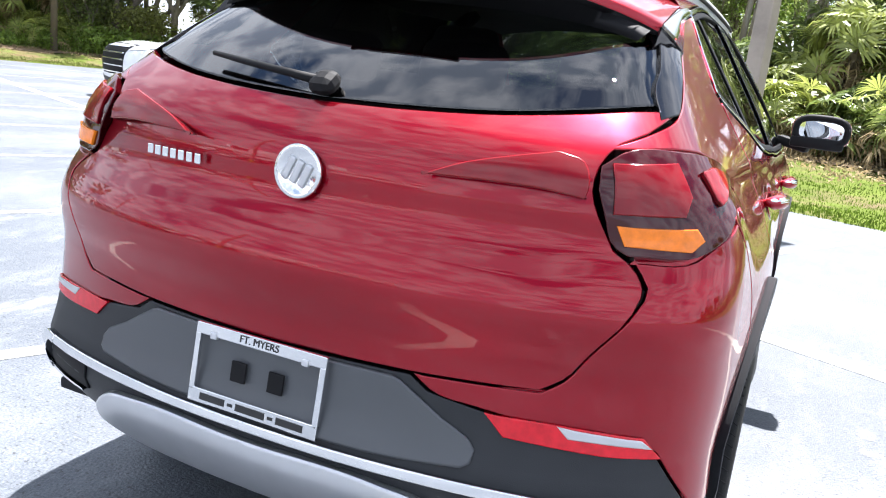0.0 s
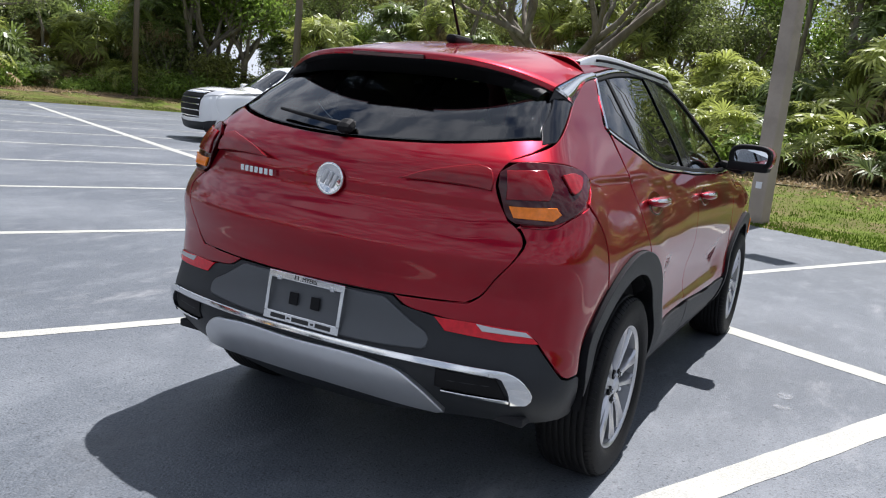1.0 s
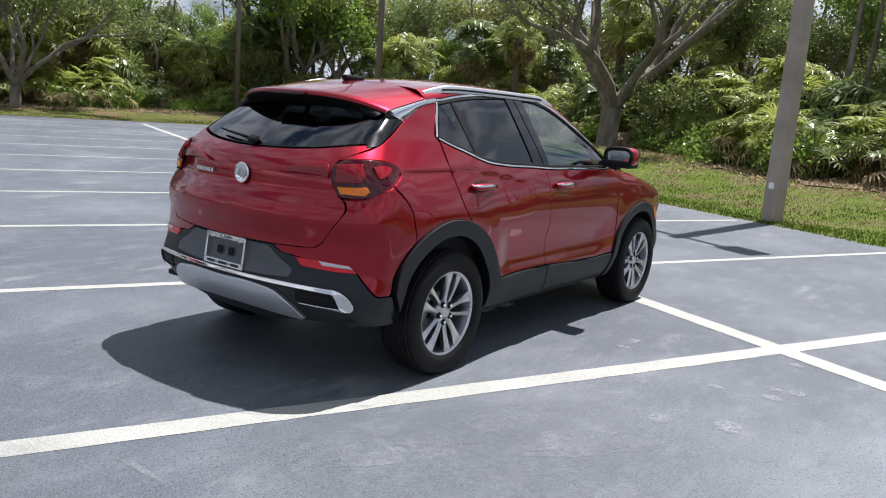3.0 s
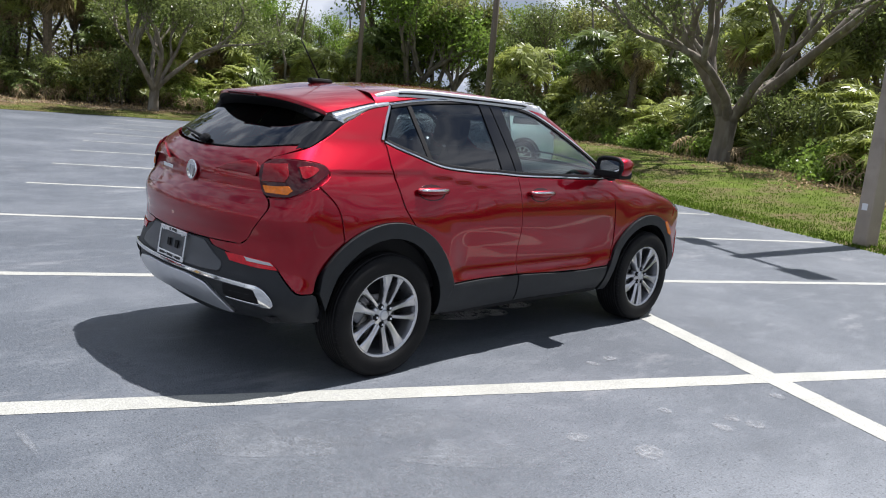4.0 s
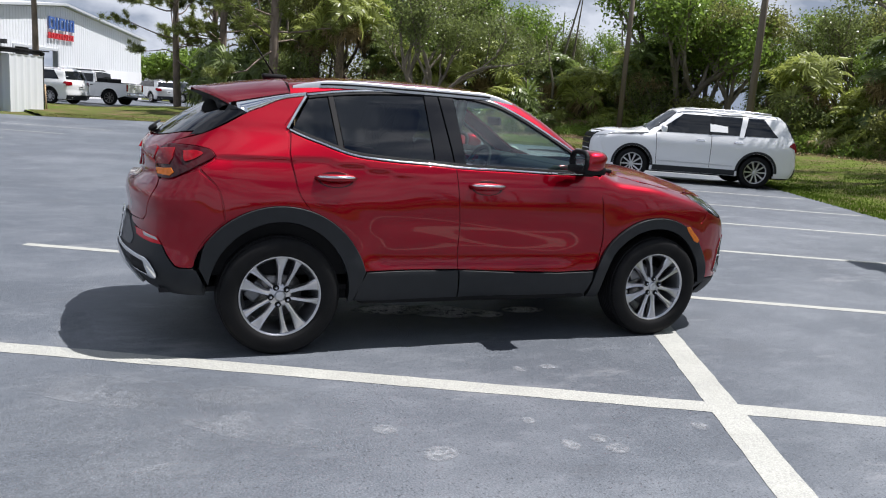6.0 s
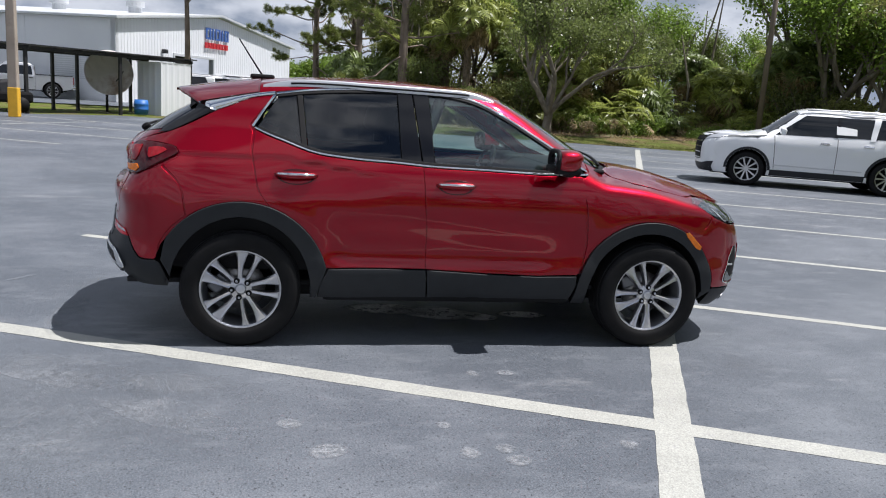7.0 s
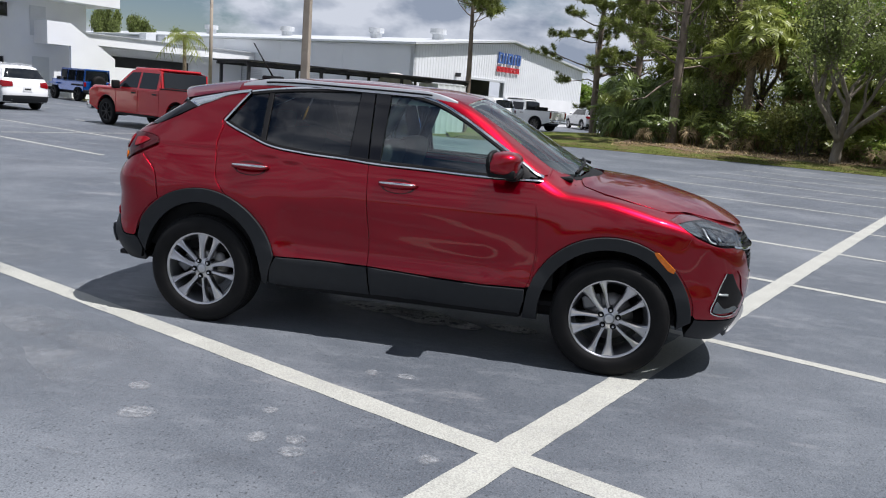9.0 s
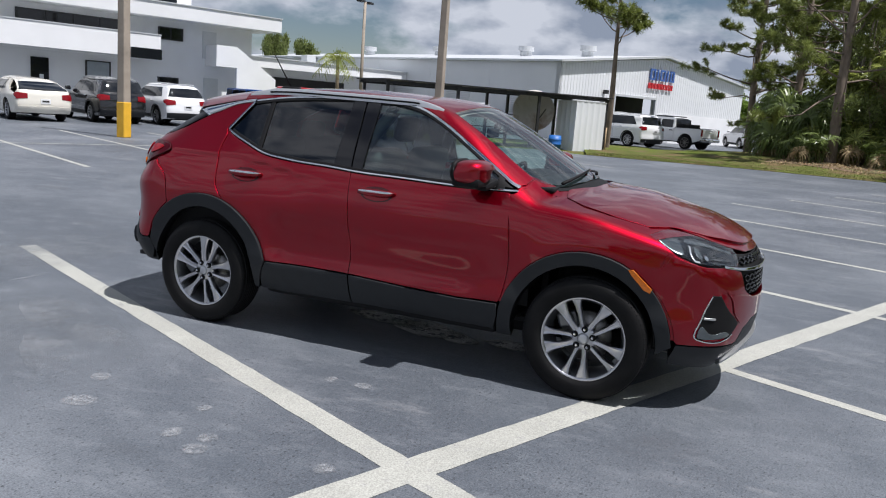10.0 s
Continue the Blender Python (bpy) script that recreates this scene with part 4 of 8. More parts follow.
    badge = mesh_object("tailgate_badge", *lathe([(-0.01, 0.0), (-0.01, 0.052), (0.004, 0.056), (0.007, 0.052), (0.004, 0.045), (0.003, 0.0)], 28, axis="Z"), CHROME, tailgate, "round chrome badge")
    badge.matrix_basis = Matrix.Translation(p - np.array(nv) * 0.022) @ spin
    for k in (-1, 0, 1):
        part("badge_shield", box((0.016, 0.05, 0.006), (0.02 * k, -0.006 * k, 0.005), 0.004, (0, 0, -24)), SILVER, badge)
    marks = []
    for k in range(7):
        marks.append(HERO.meet(*backward(np.array([(-0.42 + 0.026 * k, 1.035)])))[0])
    bm = bmesh.new()
    for q in marks:
        box((0.016, 0.004, 0.022), q + np.array([0, 0.018, 0]), 0.002, bm=bm)
    part("model_mark", bm, CHROME, tailgate, "small bright model mark")
    w = HERO.meet(*backward(np.array([(0.0, 1.215), (-0.1, 1.225), (-0.22, 1.235), (-0.33, 1.245)])))
    arm = part("wiper_motor", box((0.06, 0.06, 0.04), w[0] + np.array([0, -0.012, 0.01]), 0.02, (35, 0, 0)), BLACK, tailgate)
    tube_object("wiper_arm", w + np.array([0, -0.022, 0.012]), (0.012, 0.009, 0.008, 0.006), BLACK, arm, sides=6)
    # spoiler: the roof carried on past the glass, its ends turned down to the pillar blades
    def edge_at(y):
        k = (-1.22 - y) / 0.31
        return 0.547 + 0.024 * k, 1.499 - 0.064 * k - 0.004 * k * k

    def shelf(e, y):
        zc = float(HERO.top(np.array(y))) + 0.004
        x, z = edge_at(y)
        return e * x, y, zc + (z - zc) * abs(e) ** 3.2
    rows, under = [], []
    for e in np.linspace(-1, 1, 49):
        tip = -1.738 + 0.18 * abs(e) ** 2.3
        ys = -1.222 + (tip + 1.222) * np.linspace(0, 1, 9)
        ring = [shelf(e, y) for y in ys]
        lip = ring[-1]
        rows.append(ring + [(lip[0], lip[1] - 0.006, lip[2] - 0.006), (lip[0], lip[1] - 0.004, lip[2] - 0.02)])
        g = HERO.meet(*backward(np.array([(lip[0] * 0.94, 1.425 - 0.045 * abs(e) ** 3)])))[0]
        a0 = np.array([lip[0], lip[1] - 0.004, lip[2] - 0.02])
        under.append([tuple(a0), tuple(a0 + (0, 0.012, -0.012)), tuple(a0 * 0.5 + g * 0.5 + (0, 0, 0.014)), tuple(g + (0, -0.006, 0)), tuple(g + (0, 0.06, 0.03))])

    def quilt(grid, turn):
        n = len(grid[0])
        fs = [(i * n + k, (i + 1) * n + k, (i + 1) * n + k + 1, i * n + k + 1) for i in range(len(grid) - 1) for k in range(n - 1)]
        return [v for r in grid for v in r], [f[::-1] for f in fs] if turn else fs
    spoiler = mesh_object("spoiler", *quilt(rows, True), RED, tailgate, "red roof spoiler")
    mesh_object("spoiler_underside", *quilt(under, True), BLACK, spoiler, "black underside")
    part("brake_lamp", box((0.3, 0.012, 0.016), (0, -1.742, 1.481), 0.003), LAMP_DARK, spoiler, "slim high brake lamp")
    # bright blade under the spoiler's edge, and the black cheek behind it
    for sg in (1, -1):
        v = []
        low = HERO.meet(*wrapped(np.array(bend([(-1.13, 1.489), (-1.28, 1.457), (-1.41, 1.4), (-1.49, 1.372)], 0.03)))) + np.array([0.004, 0, 0])
        n = len(low)
        for k, q in enumerate(low):
            y = -1.125 - (1.575 - 1.125) * k / (n - 1)
            x, z = edge_at(y)
            up = np.array([x + 0.001, y, z - 0.004])
            v += [tuple(up - (0.02, 0, 0)), tuple(up), tuple(up * 0.5 + q * 0.5 + (0.004, 0, 0)), tuple(q), tuple(q - (0.02, 0, 0))]
        v = [(sg * a, b, c) for a, b, c in v]
        f = [(5 * i + j, 5 * i + 5 + j, 5 * i + 6 + j, 5 * i + 1 + j) for i in range(n - 1) for j in range(4)] + [tuple(range(5 * n - 5, 5 * n))]
        mesh_object("rear_pillar_trim", v, f if sg > 0 else [t[::-1] for t in f], CHROME, car, "bright metal pillar blade")
        x, z = edge_at(-1.56)
        c = [(x + 0.002, -1.565, z - 0.006), (low[-1][0], low[-1][1], low[-1][2]), (0.608, -1.54, 1.33), (0.628, -1.64, 1.272), (0.6, -1.665, 1.29), (0.568, -1.6, 1.36)]
        v = [(sg * a, b, d) for a, b, d in c] + [(sg * (a - 0.03), b + 0.02, d) for a, b, d in c]
        f = [tuple(range(6)), tuple(range(11, 5, -1))] + [(i, i + 6, (i + 1) % 6 + 6, (i + 1) % 6) for i in range(6)]
        mesh_object("pillar_cheek", v, f if sg > 0 else [t[::-1] for t in f], BLACK_GLOSS, car, "gloss black corner piece", smooth=False)



hero_tail()


def hero_nose():
    red = (bend([(1.605, 0.79), (1.66, 0.805), (1.705, 0.88)]) + bend([(1.71, 0.875), (1.77, 0.85), (1.84, 0.83), (2.034, 0.812), (2.115, 0.792)])
           + bend([(2.125, 0.785), (2.15, 0.69), (2.2, 0.66), (2.36, 0.63), (2.6425, 0.62)]) + [(2.6425, 0.5), (2.3, 0.5), (2.2, 0.46), (2.16, 0.385)] + [(2.13, 0.378), (1.777, 0.392)] + arc(*FRONT_ARCH, 0.487, 0.49, 8, 62, 16))
    bumper = panel("front_bumper", HERO, red, wrapped, RED, car, sides="B", gap=0.002)
    panel("front_apron", HERO, [(2.6425, 0.495), (2.31, 0.495), (2.21, 0.455), (2.165, 0.38), (2.13, 0.373), (1.775, 0.387), (1.765, 0.3)] + bend([(1.78, 0.26), (2.0, 0.23), (2.3, 0.22), (2.6425, 0.22)]), wrapped, CLAD, car, sides="B", lip=0.1, gap=0)
    panel("front_skid", HERO, bend([(2.6425, 0.385), (2.36, 0.38), (2.22, 0.35), (2.08, 0.285)]) + bend([(2.09, 0.262), (2.24, 0.3), (2.38, 0.325), (2.6425, 0.33)]), wrapped, SILVER, car, "satin silver skid trim", sides="B", off=0.02, lip=0.03, gap=0)
    pockets = pair("fog_pocket", HERO, bend([(1.86, 0.425), (1.878, 0.55), (1.918, 0.675)]) + bend([(1.965, 0.672), (2.02, 0.595), (2.115, 0.515)]) + bend([(2.12, 0.5), (2.08, 0.45), (2.045, 0.425)]), wrapped, BLACK, bumper, off=0.0015)
    for pocket, side in zip(pockets, "RL"):
        panel("fog_lens", HERO, bend([(1.872, 0.5), (1.866, 0.44), (1.9, 0.432), (2.03, 0.435)]) + bend([(2.055, 0.45), (2.03, 0.468), (1.93, 0.462), (1.885, 0.505)]), wrapped, LAMP_SILVER, pocket, "grey fog lamp lens", sides=side, off=0.007, gap=0)
        panel("fog_trim", HERO, ribbon([(1.915, 0.67), (1.876, 0.55), (1.858, 0.435), (1.885, 0.424), (2.04, 0.427), (2.075, 0.452)], 0.007), wrapped, CHROME, pocket, "thin bright edge", sides=side, off=0.009, gap=0)
        panel("fog_strip", HERO, ribbon([(1.885, 0.548), (1.945, 0.543)], 0.012), wrapped, SILVER, pocket, sides=side, off=0.008, gap=0)
        panel("chin_crease", HERO, ribbon([(2.0, 0.685), (2.03, 0.655), (2.07, 0.565), (2.13, 0.51)], 0.006), wrapped, RED, bumper, sides=side, off=0.006, gap=0, lip=0.004)
    glass_line = bend([(1.585, 0.962), (1.70, 0.985), (1.80, 0.982), (1.95, 0.958), (2.15, 0.9)]) + bend([(2.158, 0.89), (2.145, 0.85), (2.1, 0.81)])
    under_line = bend([(2.09, 0.808), (1.95, 0.823), (1.84, 0.835), (1.72, 0.88), (1.59, 0.955)])
    lamps = pair("headlamp", HERO, glass_line + under_line, wrapped, BLACK_GLOSS, car, "clear headlamp with dark inside and bright optics", off=-0.018, lip=0.03)
    for lamp, side in zip(lamps, "RL"):
        def inner(name, outline, mat, depth, label=""):
            return panel(name, HERO, outline, wrapped, mat, lamp, label, off=depth, lip=0.004, sides=side, gap=0, grid=0.02)
        inner("reflector", bend([(1.64, 0.955), (1.71, 0.968), (1.79, 0.966)]) + bend([(1.785, 0.93), (1.765, 0.885), (1.74, 0.888), (1.69, 0.918)]), LAMP_SILVER, -0.013, "grey reflector")
        inner("reflector", bend([(1.83, 0.955), (1.95, 0.938), (2.13, 0.89)]) + bend([(2.13, 0.88), (1.95, 0.922), (1.83, 0.936)]), LAMP_SILVER, -0.013, "grey reflector")
        for z in (0.865, 0.845):
            inner("lamp_rib", ribbon([(1.93, z), (2.0, z - 0.008), (2.09, z - 0.02)], 0.007), LAMP_SILVER, -0.011)
        inner("running_light", ribbon([(1.835, 0.925), (1.812, 0.89), (1.822, 0.855), (1.85, 0.85)], 0.011), SILVER, -0.01, "pale light guide")
        inner("projector", arc(1.865, 0.893, 0.02, 0.027, 0, 345, 16), LAMP_SILVER, -0.012)
        inner("projector", arc(1.9, 0.868, 0.013, 0.013, 0, 345, 14), CHROME, -0.008, "small bright projector")
        panel("lamp_lens", HERO, [(a, b + (-0.003 if b > 0.9 else 0.002)) for a, b in glass_line + under_line], wrapped, LENS, lamp, off=0.004, lip=0.02, sides=side)
    pair("side_marker", HERO, [(1.50, 0.775), (1.53, 0.778), (1.635, 0.685), (1.625, 0.66), (1.59, 0.675), (1.52, 0.745)], flank, AMBER, car, "amber side marker", off=0.024, lip=0.004)
    grille = panel("grille", HERO, [(2.6425, 0.868), (2.33, 0.873)] + bend([(2.165, 0.885), (2.125, 0.79), (2.155, 0.69), (2.2, 0.665), (2.36, 0.637), (2.6425, 0.627)]), wrapped, BLACK, car, "black mesh grille with a chrome wing", sides="B", off=-0.02, lip=0.01)
    for k, z in enumerate((0.852, 0.83, 0.758, 0.735, 0.712, 0.689, 0.666)):
        ends = np.arange(2.17 + (0.05 if z < 0.68 else 0), 2.6425, 0.03)
        wave = [(a, z + 0.006 * (1 if (n + k) % 2 else -1)) for n, a in enumerate(ends)] + [(2.6425, z)]
        panel("grille_bar", HERO, ribbon(wave, 0.009, 0.012), wrapped, BLACK_GLOSS, grille, sides="B", off=-0.008, gap=0, lip=0.012, grid=0.03)
    panel("grille_wing", HERO, ribbon([(1.99, 0.818), (2.13, 0.8), (2.3, 0.79), (2.6425, 0.785)], (0.012, 0.024)), wrapped, CHROME, grille, "chrome wing", sides="B", off=0.006, gap=0)


hero_nose()


def hero_fittings():
    # door mirrors
    for s in (1, -1):
        shell = bmesh.new()
        bmesh.ops.create_uvsphere(shell, u_segments=28, v_segments=16, radius=1)
        for v in shell.verts:
            c = v.co
            k = 1.0 if c.y < 0 else 0.8
            c.x, c.y, c.z = math.copysign(abs(c.x) ** 0.62, c.x), math.copysign(abs(c.y) ** 0.8, c.y) * k, math.copysign(abs(c.z) ** 0.7, c.z)
            c.x, c.y, c.z = c.x * 0.125, c.y * 0.11 + (0.015 if c.z > 0 else 0.0), c.z * 0.07
            if c.y < -0.06:
                c.y = -0.06
            c.y -= 0.14 * max(0, c.x)
        m = Matrix.Translation((0.955, 0.615, 1.205))
        bmesh.ops.transform(shell, matrix=m, verts=shell.verts)
        if s < 0:
            bmesh.ops.scale(shell, vec=(-1, 1, 1), verts=shell.verts)
            bmesh.ops.reverse_faces(shell, faces=shell.faces)
        mirror = part("door_mirror", shell, RED, car, "red door mirror with a black foot", smooth=True)
        part("mirror_foot", box((0.15, 0.075, 0.045), (s * 0.85, 0.665, 1.135), 0.018, (0, s * 12, s * -12)), BLACK, mirror, smooth=True)
        part("mirror_skirt", box((0.22, 0.16, 0.05), (s * 0.945, 0.605, 1.152), 0.014), BLACK, mirror, smooth=True)
        disc, f = [], []
        for k in range(24):
            t = 2 * math.pi * k / 24
            c, z = math.cos(t), math.sin(t)
            disc.append((s * (0.955 + 0.104 * math.copysign(abs(c) ** 0.6, c)), 0.548 - 0.14 * max(0, 0.104 * c) - 0.0, 1.207 + 0.056 * math.copysign(abs(z) ** 0.7, z)))
        f = [tuple(range(24))] if s < 0 else [tuple(range(24))[::-1]]
        glass_ob = mesh_object("mirror_glass", disc, f, MIRROR, mirror, "mirror glass", smooth=False)
        glass_ob.matrix_basis = pose(0, 0.002, 0)
        tube_object("mirror_rim", [(x, y - 0.002, z) for x, y, z in disc + disc[:2]], 0.015, BLACK, mirror, sides=8)
        # door handles
        for y, z in ((-0.99, 1.036), (-0.03, 1.014)):
            p = HERO.meet(*flank(np.array([(y + d, z) for d in (-0.122, -0.105, -0.045, 0.025, 0.09, 0.118)])))
            lift = np.array([0.002, 0.022, 0.034, 0.034, 0.024, 0.002])
            q = p + np.stack([lift, 0 * lift, 0 * lift], 1)
            q[:, 0] *= s
            grip = tube_object("door_handle", q, (0.01, 0.021, 0.026, 0.026, 0.021, 0.01), RED, car, "red door handle with a chrome blade", sides=10, flat=0.8)
            q2 = q + np.array([s * 0.011, 0, 0.006])
            tube_object("handle_blade", q2, (0.005, 0.011, 0.014, 0.014, 0.011, 0.005), CHROME, grip, "chrome blade", sides=8, flat=0.7)
            # no hollow is cut: a flat dark red disc paints the recess's shade
            cup = panel("handle_cup", HERO, arc(y - 0.004, z - 0.012, 0.108, 0.046, 0, 345, 24), flank, LAMP_DARK, grip, off=0.0015, lip=0.001, gap=0, sides="R" if s > 0 else "L", grid=0.02)
            panel("cup_floor", HERO, arc(y - 0.004, z - 0.02, 0.088, 0.032, 0, 345, 24), flank, RED, cup, off=0.004, lip=0.002, gap=0, sides="R" if s > 0 else "L", grid=0.02)
    # underbody, arches, bulkheads
    under = bmesh.new()
    box((1.28, 3.2, 0.12), (0, 0.0, 0.32), 0.03, bm=under)
    box((1.64, 1.6, 0.1), (0, -0.02, 0.32), 0.03, bm=under)
    part("underbody", under, BLACK, car)
    for name, (cy, cz), r in (("rear", REAR_ARCH, 0.43), ("front", FRONT_ARCH, 0.405)):
        for s in (1, -1):
            prof = arc(cy, cz, r, r, 4, 176, 22)
            v = [(s * x, y, z) for x in (0.86, 0.52) for y, z in prof]
            f = [(k, k + 1, k + 23, k + 22) for k in range(21)] + [tuple(range(22, 44))]
            liner = mesh_object("arch_liner", v, f, BLACK, car)
    # exhaust and axle
    tube_object("rear_axle", [(-0.68, -1.29, 0.27), (0.68, -1.29, 0.27)], 0.05, BLACK, car, sides=10)
    tube_object("front_axle", [(-0.68, 1.29, 0.3), (0.68, 1.29, 0.3)], 0.04, BLACK, car, sides=10)


hero_fittings()


def hero_wheel():
    """One alloy wheel, outside towards +x, centred on its hub."""
    barrel = mesh_object("wheel", *lathe([(-0.12, 0.225), (0.02, 0.21), (0.06, 0.228), (0.088, 0.236), (0.094, 0.245), (0.097, 0.249), (0.094, 0.252), (0.084, 0.252), (-0.12, 0.252)], 64), ALLOY_DARK, None, "grey ten-spoke alloy wheel")
    tyre = [(-0.105, 0.235), (-0.112, 0.27), (-0.112, 0.315), (-0.1, 0.338), (-0.082, 0.345)]
    for k in range(-3, 4):
        c = k * 0.0225
        tyre += [(c - 0.0095, 0.349), (c - 0.0085, 0.350), (c + 0.0085, 0.350), (c + 0.0095, 0.349), (c + 0.0105, 0.343), (c + 0.012, 0.343)]
    tyre = [t for t in tyre if t[0] <= 0.082] + [(0.082, 0.345), (0.1, 0.338), (0.107, 0.325), (0.111, 0.318), (0.113, 0.3), (0.1135, 0.28), (0.1125, 0.262), (0.108, 0.25), (0.101, 0.241), (0.097, 0.234)]
    mesh_object("tyre", *lathe(tyre, 96), RUBBER, barrel, "black road tyre")
    groove = []
    for k in range(80):
        t = 2 * math.pi * k / 80
        for side in (1, -1):
            a, b = (0.083 * side, 0.105 * side)
            groove.append(tube([(a, 0.3462 * math.cos(t), 0.3462 * math.sin(t)), (b, 0.334 * math.cos(t + 0.02), 0.334 * math.sin(t + 0.02))], 0.0022, 4))
    tagged(mesh_object("tread_pattern", *joined(*groove), BLACK, barrel), kind="stuff")
    mesh_object("brake_disc", *lathe([(0.0, 0.04), (0.0, 0.15), (-0.022, 0.15), (-0.022, 0.04)], 48), STEEL, barrel, "steel brake disc")
    part("caliper", box((0.07, 0.12, 0.09), (0.0, -0.13, 0.06), 0.015, (30, 0, 0)), ALLOY_DARK, barrel)

    def spoke(angle, prof, twist, mat):
        """prof: radius, half width towards each side, height of the face."""
        v, f = [], []
        for r, left, right, x in prof:
            a = angle + twist * (r - 0.045) / 0.2
            c, s = math.cos(a), math.sin(a)
            for o, dx in ((-left, -0.035), (-left, -0.007), (-left * 0.7, 0.0), (right * 0.2, -0.003), (right * 0.75, 0.003), (right, -0.006), (right, -0.035)):
                v.append((x + dx, r * c - o * s, r * s + o * c))
        for i in range(len(prof) - 1):
            for k in range(6):
                f.append((i * 7 + k, (i + 1) * 7 + k, (i + 1) * 7 + k + 1, i * 7 + k + 1))
        ob = mesh_object("spoke", v, f, mat, barrel, smooth=True)
        ob.data.set_sharp_from_angle(angle=radians(28))
    broad = [(0.04, 0.02, 0.02, 0.07), (0.08, 0.017, 0.016, 0.077), (0.12, 0.017, 0.016, 0.082), (0.16, 0.02, 0.02, 0.086), (0.195, 0.026, 0.029, 0.089), (0.222, 0.03, 0.04, 0.09), (0.241, 0.036, 0.052, 0.089)]
    narrow = [(0.04, 0.014, 0.014, 0.07), (0.09, 0.013, 0.012, 0.076), (0.15, 0.014, 0.013, 0.082), (0.2, 0.018, 0.018, 0.086), (0.226, 0.026, 0.024, 0.088), (0.241, 0.036, 0.03, 0.088)]
    for k in range(5):
        t = 2 * math.pi * k / 5 + 0.3
        spoke(t - 0.2, broad, -0.16, ALLOY)
        spoke(t + 0.4, narrow, 0.1, ALLOY)
    mesh_object("rim_edge", *lathe([(0.088, 0.236), (0.096, 0.242), (0.0985, 0.248), (0.096, 0.2515)], 64), ALLOY, barrel)
    mesh_object("hub", *lathe([(0.03, 0.078), (0.062, 0.076), (0.072, 0.066), (0.076, 0.045), (0.078, 0.034), (0.084, 0.032)], 40), ALLOY, barrel)
    mesh_object("centre_cap", *lathe([(0.08, 0.031), (0.0865, 0.029), (0.089, 0.02), (0.0895, 0.0)], 28), SILVER, barrel, "silver centre cap")
    for k in range(5):
        t = 2 * math.pi * k / 5 + 0.45
        at = (0.0, 0.056 * math.cos(t), 0.056 * math.sin(t))
        nut = mesh_object("wheel_nut", [(p, q + at[1], w + at[2]) for p, q, w in lathe([(0.07, 0.019), (0.0785, 0.019), (0.0785, 0.0)], 20)[0]], lathe([(0.07, 0.019), (0.0785, 0.019), (0.0785, 0.0)], 20)[1], BLACK, barrel, smooth=False)
        v, f = lathe([(0.07, 0.0095), (0.088, 0.009), (0.091, 0.006), (0.091, 0.0)], 6)
        mesh_object("nut_head", [(p, q + at[1], w + at[2]) for p, q, w in v], f, CHROME, nut, "bright nut", smooth=False)
    # the rim fills two thirds of the wheel
    for ob in [barrel] + [o for c in barrel.children for o in (c, *c.children)]:
        if ob.name.split(".")[0] not in ("tyre", "tread_pattern"):
            for v in ob.data.vertices:
                v.co.y, v.co.z = v.co.y * 0.945, v.co.z * 0.945
    return barrel


wheel = hero_wheel()
wheel.parent = car
wheel.matrix_basis = pose(0.775, -1.2975, 0.3475, 18)
for x, y, a, z in ((0.775, 1.2975, -12, 0), (-0.775, -1.2975, 40, 180), (-0.775, 1.2975, 5, 180)):
    copy_thing(wheel, pose(x, y, 0.3475, a, 0, z))


